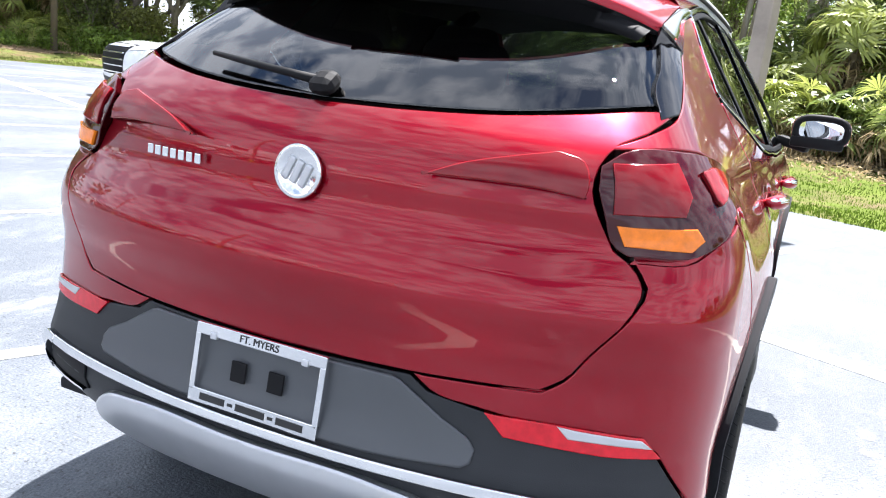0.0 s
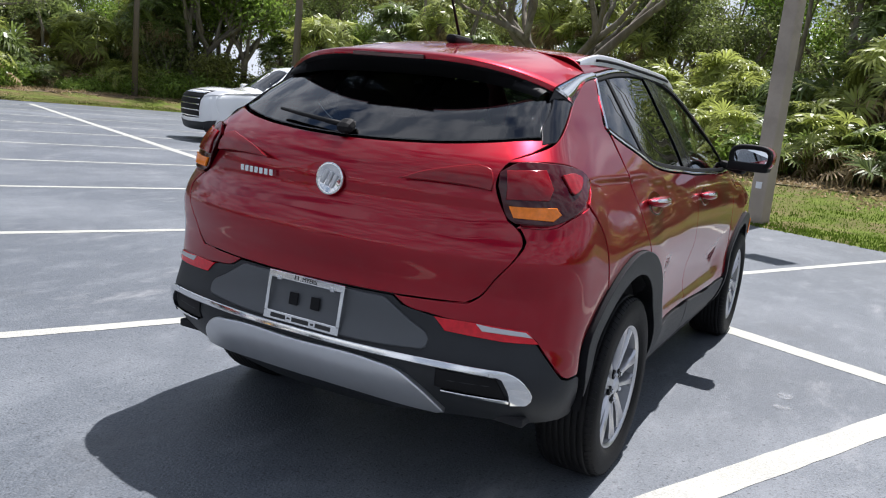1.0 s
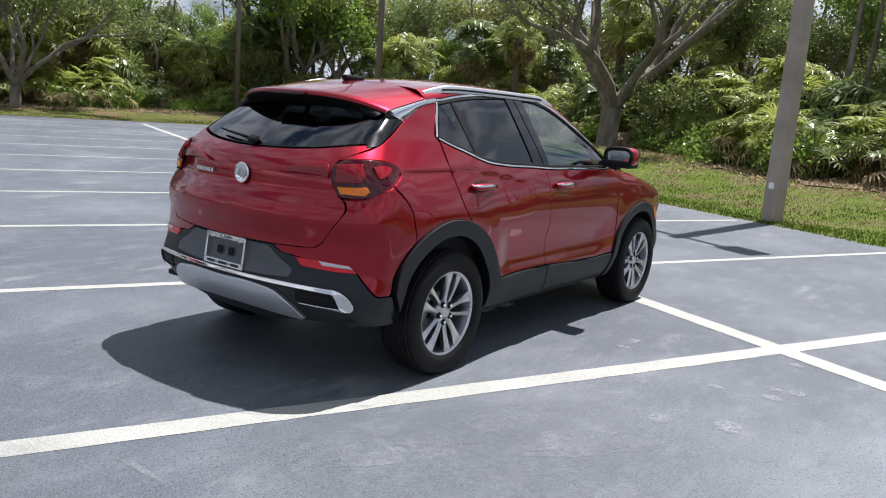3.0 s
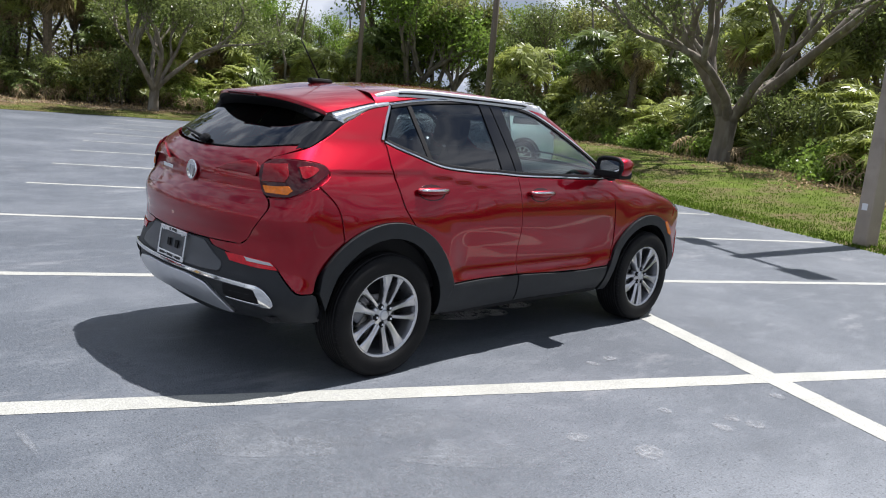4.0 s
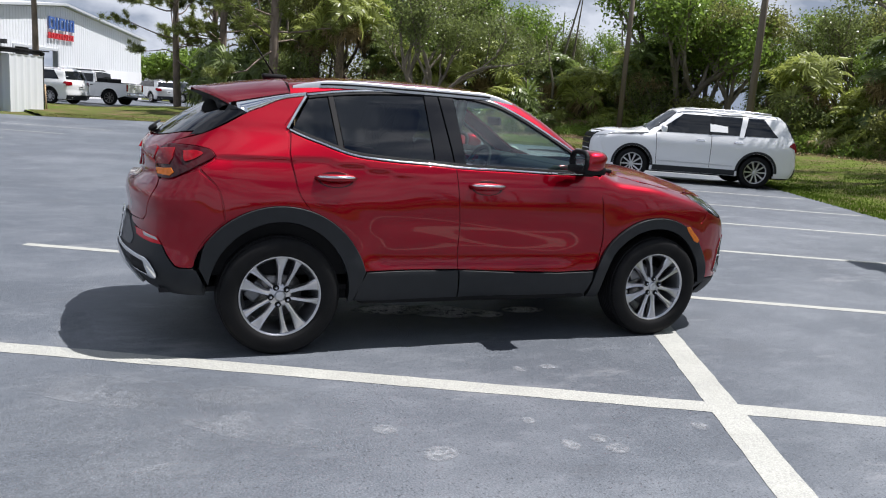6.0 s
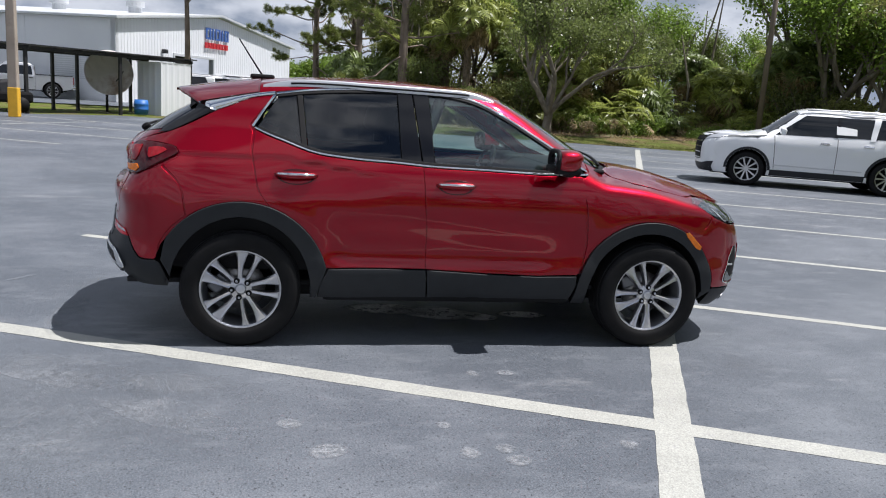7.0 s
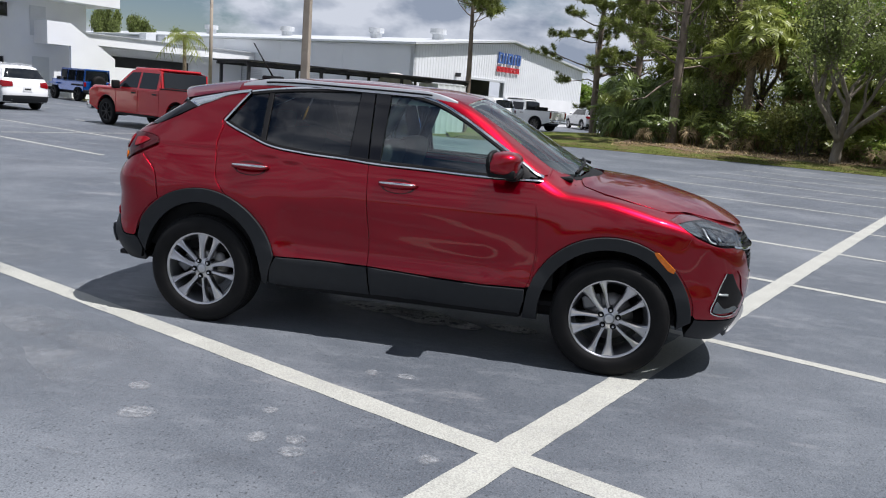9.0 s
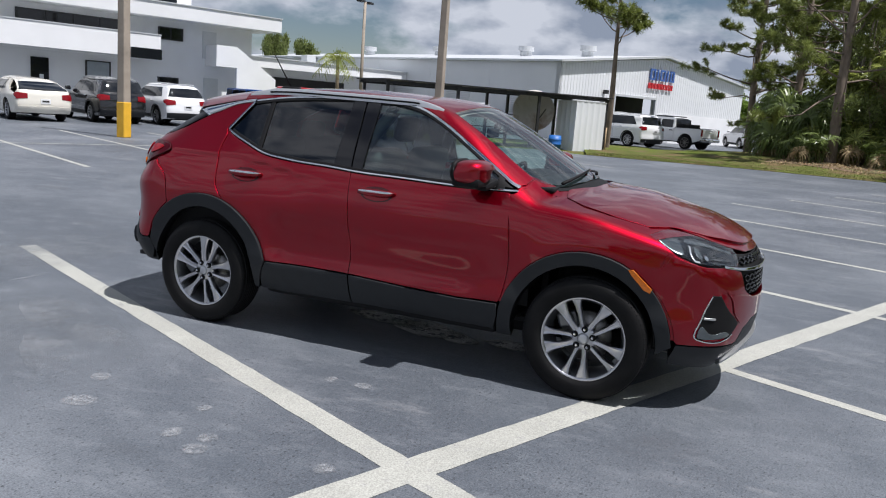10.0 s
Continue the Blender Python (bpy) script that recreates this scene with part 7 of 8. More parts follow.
def carport():
    """Its front eave runs from one point of the site to another; x along it, y away from the stalls."""
    p, q = lot(-22.27, 19.56), lot(-19.7, 28.6)
    site = pose(p.x, p.y, -0.02, 0, 0, math.degrees(math.atan2(q.y - p.y, q.x - p.x)))
    long = (q - p).length
    ob = thing("carport", site, "long low carport of black steel posts and beams", "carport")

    def bar(name, x0, x1, y0, y1, z0, z1, mat, parent, label=""):
        return part(name, box((x1 - x0, y1 - y0, z1 - z0), ((x0 + x1) / 2, (y0 + y1) / 2, (z0 + z1) / 2)), mat, parent, label)
    for y, xs in ((0.15, (-1.55, 1.66, 5.75, long + 0.1)), (3.0, (-1.45, 2.06, 4.71, 5.86, 8.6))):
        for x in xs:
            bar("post", x - 0.055, x + 0.055, y - 0.055, y + 0.055, -0.1, 2.34, DARK_STEEL, ob)
        bar("beam", -1.65, long + 0.2, y - 0.06, y + 0.06, 2.28, 2.4, DARK_STEEL, ob)
    bar("deck", -1.75, long + 0.3, -0.05, 3.2, 2.42, 2.47, DARK_STEEL, ob)
    for k in range(11):
        x = -1.55 + k * (long + 1.55) / 10
        bar("rafter", x - 0.03, x + 0.03, 0.05, 3.1, 2.33, 2.42, DARK_STEEL, ob)
    shed = thing("shed", site, "small white ribbed metal shed under the carport", "shed")
    corners = [(7.6, -0.12), (9.25, -0.12), (9.25, 1.3), (7.6, 1.3), (7.6, -0.12)]
    pts = []
    for (x0, y0), (x1, y1) in zip(corners, corners[1:]):
        w = math.hypot(x1 - x0, y1 - y0)
        n = int(w / 0.11)
        for k in range(n):
            out = 0.022 if k % 3 == 0 else 0
            pts.append((x0 + (x1 - x0) * k / n + (y1 - y0) / w * out, y0 + (y1 - y0) * k / n - (x1 - x0) / w * out))
    n = len(pts)
    v = [c for x, y in pts for c in ((x, y, -0.05), (x, y, 2.2))]
    mesh_object("shed_wall", v, [(2 * i, 2 * ((i + 1) % n), 2 * ((i + 1) % n) + 1, 2 * i + 1) for i in range(n)], METAL_WALL, shed, smooth=False)
    bar("shed_roof", 7.55, 9.3, -0.14, 1.35, 2.2, 2.23, ROOF_EDGE, shed)
    barrel = thing("barrel", site @ Matrix.Translation((6.75, 0.1, 0)) @ Matrix.Diagonal((1, 1, 0.7, 1)), "squat blue plastic barrel beside the shed", "barrel")
    mesh_object("shell", *lathe([(0.0, 0.0), (0.0, 0.27), (0.3, 0.29), (0.32, 0.3), (0.34, 0.29), (0.58, 0.29), (0.62, 0.3), (0.64, 0.29), (0.88, 0.27), (0.88, 0.0)], 24, axis="Z"), BLUE_PLASTIC, barrel)
    dish = thing("satellite_dish", site @ Matrix.Translation((7.0, 2.45, 0)), "large old satellite dish with rust stains on a post", "satellite dish")
    prof = [(0.26 * r * r, r) for r in np.linspace(0, 1.0, 12)] + [(0.26 * r * r - 0.03, r) for r in np.linspace(1.0, 0.0, 6)]
    bowl = mesh_object("bowl", *lathe(prof, 36, axis="Y"), DISH, dish)
    bowl.matrix_basis = pose(0, 0.0, 1.58, 18, 0, 148)
    tube_object("mast", [(0, 0.12, -0.1), (0, 0.12, 1.6)], 0.06, DARK_STEEL, dish)
    tube_object("feed_arm", [(0.1, -0.05, 1.0), (0.3, -0.6, 1.75)], 0.025, DARK_STEEL, dish)
    mower = thing("utility_cart", site @ pose(1.0, 0.8, 0, 0, 0, 60), "black utility cart parked under the carport", "cart")
    part("cart_body", box((1.1, 2.2, 0.4), (0, 0, 0.55), 0.1), BLACK, mower)
    part("cart_seat", box((0.9, 0.5, 0.5), (0, -0.2, 0.9), 0.1, (-10, 0, 0)), SEAT, mower)
    part("cart_nose", box((0.9, 0.6, 0.3), (0, 0.8, 0.8), 0.1), BLACK, mower)
    for x in (-0.5, 0.5):
        for y in (-0.7, 0.75):
            mesh_object("cart_wheel", *lathe([(-0.1, 0.0), (-0.1, 0.28), (0.1, 0.28), (0.1, 0.0)], 18, at=(x, y, 0.28)), RUBBER, mower)
    board = thing("plank", site @ Matrix.Translation((9.55, 0.0, 0)), "pale timber prop leaning on the shed", "plank")
    for k, y in enumerate((0.0, 0.35)):
        tube_object("batten", [(0, y, 0), (0.1, 0.17, 1.1)], 0.04, material("raw_timber_%s" % "ab"[k], (0.42, 0.3, 0.18), 0.8, 0, 0.2, 8), board, sides=4)


carport()


def office():
    ob = thing("office_building", SITE, "white two-storey office with a long balcony and flat overhanging roof", "building")
    A = -42.0
    block("lower_wall", A - 6, A, -8, 22.7, -0.1, 3.0, WHITE_WALL, ob)
    block("upper_wall", A - 6, A, -8, 22.7, 3.0, 5.1, WHITE_WALL, ob)
    roof = block("roof_slab", A - 7, A + 1.5, -9, 23.85, 5.1, 5.88, WHITE_WALL, ob, "thick white roof fascia", 0.02)
    block("roof_edge", A - 7, A + 1.55, -9.05, 23.9, 5.88, 5.94, ROOF_EDGE, roof)
    block("penthouse", A - 6, A - 1.5, 2, 19.5, 5.93, 7.4, WHITE_WALL, ob)
    pent = block("penthouse_glass", A - 1.52, A - 1.47, 15.5, 18.6, 6.15, 7.1, DARK_GLASS, ob)
    bal = block("balcony", A, A + 1.6, -8, 16.35, 2.9, 4.12, WHITE_WALL, ob, "white balcony parapet", 0.02)
    block("balcony_cap", A - 0.02, A + 1.63, -8, 16.38, 4.12, 4.17, ROOF_EDGE, bal)
    block("balcony_sign", A + 1.6, A + 1.68, 14.7, 16.37, 2.83, 3.38, DARK_GLASS, bal, "dark panel under the balcony's end")
    block("soffit_beam", A, A + 0.5, -8, 16.3, 2.8, 2.9, WHITE_WALL, ob)

    def window(name, b0, b1, z0, z1, n, pane=DARK_GLASS):
        w = block(name, A + 0.01, A + 0.07, b0 - 0.06, b1 + 0.06, z0 - 0.06, z1 + 0.06, DARK_STEEL, ob, "dark framed window")
        for k in range(n):
            c0, c1 = b0 + (b1 - b0) * k / n + 0.03, b0 + (b1 - b0) * (k + 1) / n - 0.03
            block("pane", A + 0.05, A + 0.08, c0, c1, z0, z1, pane, w)
    window("window", 16.9, 18.25, 4.08, 4.66, 2)
    window("window", 9.65, 15.0, 4.28, 4.74, 4)
    window("window", 12.98, 14.18, 1.1, 2.46, 1, PALE_PANE)
    window("window", 16.9, 18.0, 1.3, 1.9, 2)
    window("window", 4.0, 6.5, 1.0, 2.5, 2)
    d = block("door", A + 0.01, A + 0.08, 10.25, 11.1, 0.0, 2.45, DARK_GLASS, ob, "dark glass entrance door")
    block("door_notice", A + 0.08, A + 0.09, 10.65, 10.85, 1.2, 1.6, PAPER, d)
    block("upper_door", A + 0.01, A + 0.06, 19.5, 20.35, 3.2, 4.75, ROOF_EDGE, ob, "pale door to the stair head")
    block("lower_door", A + 0.01, A + 0.06, 19.6, 20.5, 0.0, 2.1, ROOF_EDGE, ob, "pale ground-floor door")
    stair = block("stair_head", A, A + 1.4, 19.7, 21.0, 2.8, 4.0, WHITE_WALL, ob, "white stair parapet")
    v = [(-21.0, A + 1.4, 4.0), (-23.6, A + 1.4, 2.3), (-23.6, A + 1.4, 0), (-21.0, A + 1.4, 0), (-21.0, A + 1.2, 4.0), (-23.6, A + 1.2, 2.3), (-23.6, A + 1.2, 0), (-21.0, A + 1.2, 0)]
    mesh_object("stair_flank", v, [(0, 3, 2, 1), (4, 5, 6, 7), (0, 1, 5, 4), (1, 2, 6, 5), (3, 7, 6, 2), (0, 4, 7, 3)], WHITE_WALL, ob, "sloping white stair wall", smooth=False)
    wing = thing("link_building", SITE, "low white flat-roofed wing between office and workshop", "building")
    block("wing_wall", -50, -46, 22.8, 37.3, -0.1, 3.1, WHITE_WALL, wing)
    block("wing_fascia", -51, -44.6, 22.8, 37.3, 3.1, 3.75, WHITE_WALL, wing, "white fascia", 0.02)
    block("wing_cap", -51, -44.5, 22.8, 37.3, 3.75, 3.81, ROOF_EDGE, wing)
    # no bay is cut: a thin dark sheet on the wall imitates its shade
    block("bay_opening", -45.99, -45.9, 25.0, 32.5, 0, 2.6, DARK_ROOM, wing, "dark sheet in place of the open bay's shade")
    for b in (30.4, 31.9):
        block("roof_unit", -48.5, -47.7, b, b + 0.75, 3.8, 4.4, ROOF_EDGE, wing, "grey roof unit")
    block("low_wall", -44.4, -44.1, 24.0, 27.5, -0.1, 1.9, WHITE_WALL, wing)


office()


def far_trees():
    crown = oak(61, 5, 3.2, 0.16, 1.5, 2, LEAF_OAK, 44, 0.13, "airy round-crowned tree behind the buildings")
    crown.matrix_world = Matrix.Translation(lot(-66, 38.6)) @ Matrix.Diagonal((0.5, 0.5, 1.22, 1))
    for a, b, k, rise in ((-67, 42.8, 0.5, 1.18), (-68, 48.0, 0.48, 1.08), (-74, 56, 0.5, 1.04), (-78, 62.5, 0.6, 1.14), (-80, 68, 0.5, 1.1)):
        c = copy_thing(crown, Matrix())
        c.matrix_world = Matrix.Translation(lot(a, b)) @ Matrix.Rotation(a, 4, "Z") @ Matrix.Diagonal((k, k, rise, 1))
    light = oak(62, 6, 1.6, 0.15, 1.5, 2, LEAF_LIGHT, 60, 0.14, "bright green leafy tree beyond the workshop")
    light.matrix_world = Matrix.Translation((-84, -0.6, 0))
    for x, y, k in ((-86, 1.9, 0.85), (-82, 4.4, 1.0), (-88, 7.2, 1.1)):
        c = copy_thing(light, Matrix())
        c.matrix_world = Matrix.Translation((x, y, 0)) @ Matrix.Rotation(x, 4, "Z") @ Matrix.Scale(k, 4)
    palm = thing("date_palm", Matrix.Translation(lot(-36.5, 25.3)), "feathery green palm beside the white wing", "palm tree")
    rng = random.Random(9)
    tube_object("trunk", [(0, 0, 0), (0.1, 0, 3.75)], (0.12, 0.09), BARK_PALM, palm, sides=10)
    fronds = []
    for k in range(30):
        a, el = k * 2.4, rng.uniform(-0.1, 1.2)
        pts = [Vector((0.1, 0, 3.75)) + Vector((math.cos(a) * math.cos(el), math.sin(a) * math.cos(el), math.sin(el))) * t * 1.35 + Vector((0, 0, -0.9 * t * t)) for t in np.linspace(0, 1, 9)]
        fronds.append(tube(pts, 0.012, 3, False))
        side = Vector((-math.sin(a), math.cos(a), 0))
        for i in range(1, 9):
            for s in (1, -1):
                q = pts[i]
                tip = q + side * s * 0.3 + (pts[i] - pts[i - 1]) * 1.2 + Vector((0, 0, -0.22))
                w = (pts[i] - pts[i - 1]) * 0.18
                fronds.append(([tuple(q - w), tuple(q + w), tuple(tip)], [(0, 1, 2)]))
    mesh_object("crown", *joined(*fronds), FROND, palm, smooth=False)


far_trees()


# ---- other vehicles ----
def car_shape(length, width, height, belt_z, hood_z, rear_slope, front_base, roof_front, roof_rear, tail_z=None, crown=0.08):
    """A plain body form. The y of the screen's foot, the roof's front and rear and the rear glass's foot are given."""
    h, L = width / 2, length / 2
    tail_z = tail_z or belt_z
    return Shape(
        side=[(0.15, h - 0.12), (0.3, h - 0.04), (0.55, h - 0.01), (0.75, h), (belt_z - 0.12, h - 0.015), (belt_z, h - 0.06), (belt_z + 0.2, h - 0.14), (height - 0.15, h - 0.25), (height - 0.03, h - 0.36), (height + 0.05, h - 0.5)],
        low=[(-L, -0.06), (-L + 0.4, -0.015), (0, 0), (L - 0.5, -0.02), (L, -0.1)],
        high=[(-L, -0.1), (-L + 0.5, -0.03), (0, 0), (L, -0.1)],
        tail=[(0.15, -L + 0.25), (0.3, -L + 0.08), (0.5, -L), (0.75, -L + 0.02), (tail_z - 0.08, -L + 0.06), (tail_z, -L + 0.1), (height - 0.08, rear_slope), (height + 0.1, rear_slope + 0.15)],
        nose=[(0.15, L - 0.2), (0.3, L - 0.05), (0.5, L), (hood_z - 0.2, L - 0.01), (hood_z - 0.05, L - 0.06), (hood_z + 0.1, L - 0.3), (height + 0.1, L - 0.6)],
        top=[(-L - 0.1, height - 0.08), (roof_rear, height - 0.03), ((roof_rear + roof_front) / 2, height), (roof_front, height - 0.03), (front_base, hood_z + 0.08), (front_base + 0.15, hood_z + 0.04), (L - 0.5, hood_z), (L - 0.1, hood_z - 0.1), (L + 0.1, hood_z - 0.2)],
        curve=(0.1, 0.1), sweep=0.25, crown=crown, waist=(belt_z - 0.05, belt_z + 0.2), soft=(0.07, 0.1, 0.12))


def plain_wheel(parent, x, y, r, side, rim_mat, spokes=10):
    wheel_ob = mesh_object("wheel", *lathe([(-0.11, r * 0.62), (-0.115, r * 0.9), (-0.09, r), (0.09, r), (0.112, r * 0.93), (0.112, r * 0.76), (0.1, r * 0.68)], 40), RUBBER, parent)
    wheel_ob.matrix_basis = pose(x, y, r, 0, 0, 0 if side > 0 else 180)
    mesh_object("rim", *lathe([(0.02, 0.0), (0.02, r * 0.62), (0.098, r * 0.66), (0.104, r * 0.69), (0.1, r * 0.7)], 36), BLACK, wheel_ob)
    v = []
    for k in range(spokes):
        t = 6.283 * k / spokes
        c, s = math.cos(t), math.sin(t)
        w0, w1 = r * 0.035, r * 0.05
        quad = [(0.075, r * 0.1 * c - w0 * s, r * 0.1 * s + w0 * c), (0.09, r * 0.67 * c - w1 * s, r * 0.67 * s + w1 * c), (0.09, r * 0.67 * c + w1 * s, r * 0.67 * s - w1 * c), (0.075, r * 0.1 * c + w0 * s, r * 0.1 * s - w0 * c)]
        back = [(a - 0.03, b, d) for a, b, d in quad]
        v.append((quad + back, [(0, 3, 2, 1), (0, 1, 5, 4), (3, 7, 6, 2)]))
    v.append(lathe([(0.05, r * 0.14), (0.085, r * 0.13), (0.09, 0.0)], 16))
    v.append(lathe([(0.088, r * 0.64), (0.104, r * 0.67), (0.106, r * 0.7)], 36))
    mesh_object("spoke_set", *joined(*v), rim_mat, wheel_ob, smooth=False)


def road_car(name, m, label, paint, shape, length, wheelbase, wheel_r, belt_z, height, roof_front, roof_rear, front_base, rear_base, width, rim_mat=ALLOY, clad=True, shift=0.0, rails=True, sticker=False, rise=0.0):
    """A parked car: panels, windows, lamps and wheels on a plain body form."""
    ob = thing(name, m, label, "car" if "pickup" not in name else "pickup truck")
    L = length / 2
    yr, yf = -wheelbase / 2 + shift, wheelbase / 2 + shift
    R = wheel_r + 0.06
    z0 = 0.28
    low = [(-L + 0.12, z0)] + arc(yr, wheel_r, R, R, 195, -15, 16) + arc(yf, wheel_r, R, R, 195, -15, 16) + [(L - 0.25, z0)]
    up = [(L - 0.16, belt_z - 0.3 + rise), (L - 0.3, belt_z - 0.12 + rise), (front_base, belt_z + 0.02 + rise / 2)]
    win_t = height - 0.13
    for s in "RL":
        side = low + up + [(roof_front + 0.05, height - 0.03), ((roof_front + roof_rear) / 2, height - 0.0), (roof_rear, height - 0.03), (rear_base, belt_z + 0.05), (-L + 0.12, belt_z - 0.1)]
        side = [(y, min(z, 99)) for y, z in side]
        panel("body_side", shape, side, flank, paint, ob, sides=s, gap=0, lip=0.05, grid=0.12)
        glass_line = [(front_base - 0.22, belt_z + 0.02), (roof_front - 0.12, win_t), (roof_rear + 0.35, win_t), (rear_base + 0.42, belt_z + 0.06)]
        win = panel("side_window", shape, glass_line, flank, DARK_GLASS, ob, "dark side glass", sides=s, off=0.006, lip=0.004, grid=0.12)
        mid = (front_base - 0.22 + rear_base + 0.42) / 2
        for y in (mid + 0.18, mid - 0.62):
            panel("pillar", shape, ribbon([(y, belt_z + 0.03), (y - 0.08, win_t)], 0.07), flank, BLACK_GLOSS, win, sides=s, off=0.009, lip=0.003, gap=0)
        if rise:
            panel("rear_pillar", shape, [(rear_base + 1.25, belt_z + 0.0), (rear_base + 1.36, belt_z + 0.0), (rear_base + 1.27, win_t + 0.02), (rear_base + 1.13, win_t + 0.02)], flank, paint, win, "white rear pillar", sides=s, off=0.012, lip=0.004, gap=0)
        if clad:
            panel("sill_cladding", shape, [(yr + R + 0.05, z0), (yf - R - 0.05, z0), (yf - R - 0.05, z0 + 0.13), (yr + R + 0.05, z0 + 0.13)], flank, CLAD, ob, sides=s, off=0.012)
            for y in (yr, yf):
                panel("arch_trim", shape, arc(y, wheel_r, R + 0.06, R + 0.06, 0, 180, 20) + arc(y, wheel_r, R, R, 180, 0, 20), flank, CLAD if clad is True else BLACK, ob, sides=s, off=0.014)
        panel("door_gap", shape, ribbon([(mid + 0.14, z0 + 0.15), (mid + 0.14, belt_z)], 0.012), flank, BLACK, ob, sides=s, off=0.001, lip=0.0, gap=0, edge=0.001)
        panel("door_gap", shape, ribbon([(front_base - 0.25, z0 + 0.15), (front_base - 0.2, belt_z)], 0.012), flank, BLACK, ob, sides=s, off=0.001, lip=0.0, gap=0, edge=0.001)
        for y in (mid + 0.3, mid - 0.6):
            panel("door_handle", shape, ribbon([(y, belt_z - 0.12), (y + 0.2, belt_z - 0.115)], 0.035), flank, CHROME, ob, sides=s, off=0.03, lip=0.03, gap=0)
    h = width / 2
    for s in (1, -1):
        part("door_mirror", box((0.2, 0.12, 0.15), (s * (h + 0.08), front_base - 0.35, belt_z + 0.1), 0.04, segments=3), paint, ob, smooth=True)
    dome = rising(belt_z - 0.15)
    deg = lambda x, z: math.degrees(math.atan2(z - (belt_z - 0.15), x))
    e = deg(h - 0.33, height - 0.03)
    panel("roof", shape, [(roof_front, 90), (roof_front, e), ((roof_front + roof_rear) / 2, e - 4), (roof_rear, e), (roof_rear, 90)], dome, paint, ob, sides="B", scale=(1, 0.012), gap=0, grid=0.12)
    panel("windscreen", shape, [(roof_front + 0.02, 90), (roof_front + 0.02, e), (front_base - 0.06, deg(h - 0.1, belt_z + 0.06)), (front_base - 0.02, 90)], dome, DARK_GLASS, ob, "sloping windscreen", sides="B", scale=(1, 0.012), gap=0, grid=0.12)
    panel("bonnet", shape, [(0, front_base), (h - 0.12, front_base - 0.04), (h - 0.12, L - 0.45), (h - 0.3, L - 0.12), (0, L - 0.03)], upward, paint, ob, sides="B", gap=0.002, grid=0.12)
    # nose
    hz = belt_z - 0.06 + rise
    panel("front_bumper", shape, [(0, 0.24), (h - 0.06, 0.26), (h - 0.04, 0.62), (h - 0.08, hz - 0.02), (0, hz - 0.02)], forward, paint, ob, sides="B", gap=0, grid=0.12)
    grille = panel("grille", shape, [(0, 0.5), (h - 0.42, 0.52), (h - 0.34, hz - 0.06), (0, hz - 0.06)], forward, BLACK, ob, "black grille", sides="B", off=0.006, grid=0.12)
    for k in range(5):
        z = 0.55 + (hz - 0.68) * k / 4
        panel("grille_bar", shape, ribbon([(0.0, z), (h - 0.4, z)], 0.025), forward, CHROME, grille, sides="B", off=0.014, gap=0, lip=0.008)
    for s in "RL":
        panel("headlamp", shape, [(h - 0.33, hz - 0.2), (h - 0.07, hz - 0.16), (h - 0.06, hz - 0.05), (h - 0.33, hz - 0.06)], forward, SILVER, ob, "clear headlamp", sides=s, off=0.008)
    # tail
    rg = height - 0.2
    panel("rear_panel", shape, [(0, 0.3), (h - 0.05, 0.32), (h - 0.04, belt_z - 0.1), (h - 0.1, belt_z + 0.02), (0, belt_z + 0.02)], backward, paint, ob, sides="B", gap=0, grid=0.12)
    panel("rear_header", shape, [(0, belt_z), (h - 0.1, belt_z), (h - 0.3, height - 0.06), (0, height - 0.04)], backward, paint, ob, sides="B", gap=0, grid=0.12)
    panel("rear_glass", shape, [(0, belt_z + 0.06), (h - 0.17, belt_z + 0.07), (h - 0.32, rg + 0.04), (0, rg + 0.06)], backward, DARK_GLASS, ob, "dark rear glass", sides="B", off=0.008, gap=0, grid=0.12)
    for s in "RL":
        panel("tail_lamp", shape, [(h - 0.4, belt_z - 0.22), (h - 0.06, belt_z - 0.26), (h - 0.08, belt_z - 0.03), (h - 0.4, belt_z - 0.06)], backward, LAMP_RED, ob, "red tail lamp", sides=s, off=0.012)
        panel("tail_lamp_flank", shape, [(-L + 0.12, belt_z - 0.24), (-L + 0.38, belt_z - 0.12), (-L + 0.3, belt_z - 0.04), (-L + 0.12, belt_z - 0.06)], flank, LAMP_RED, ob, "red tail lamp", sides=s, off=0.012)
    if clad:
        panel("front_valance", shape, [(0, 0.25), (h - 0.1, 0.27), (h - 0.06, 0.5), (h - 0.3, 0.44), (0, 0.42)], forward, CLAD, ob, sides="B", off=0.012, gap=0, grid=0.12)
        for s in "RL":
            panel("door_strip", shape, ribbon([(yr + R + 0.12, 0.5), (yf - R - 0.1, 0.515)], 0.022), flank, SILVER, ob, "bright door strip", sides=s, off=0.012, lip=0.01, gap=0)
    panel("rear_valance", shape, [(0, 0.28), (h - 0.1, 0.3), (h - 0.08, 0.5), (0, 0.52)], backward, CLAD if clad else paint, ob, sides="B", off=0.012, gap=0, grid=0.12)
    part("number_plate", box((0.31, 0.012, 0.16), (0, -L - 0.005, belt_z - 0.3), 0.004), PAPER, ob, "pale plate with a dark bar")
    part("plate_bar", box((0.22, 0.014, 0.06), (0, -L - 0.007, belt_z - 0.3), 0.002), PLATE_INK, ob)
    part("underbody", box((width - 0.3, length - 0.5, 0.25), (0, 0, 0.36), 0.05), BLACK, ob)
    if rails:
        for s in (1, -1):
            tube_object("roof_rail", [(s * (h - 0.34), y, height + 0.02 - 0.03 * abs(y - (roof_front + roof_rear) / 2) ** 2) for y in np.linspace(roof_rear + 0.15, roof_front - 0.15, 8)], 0.018, SILVER, ob, sides=6)
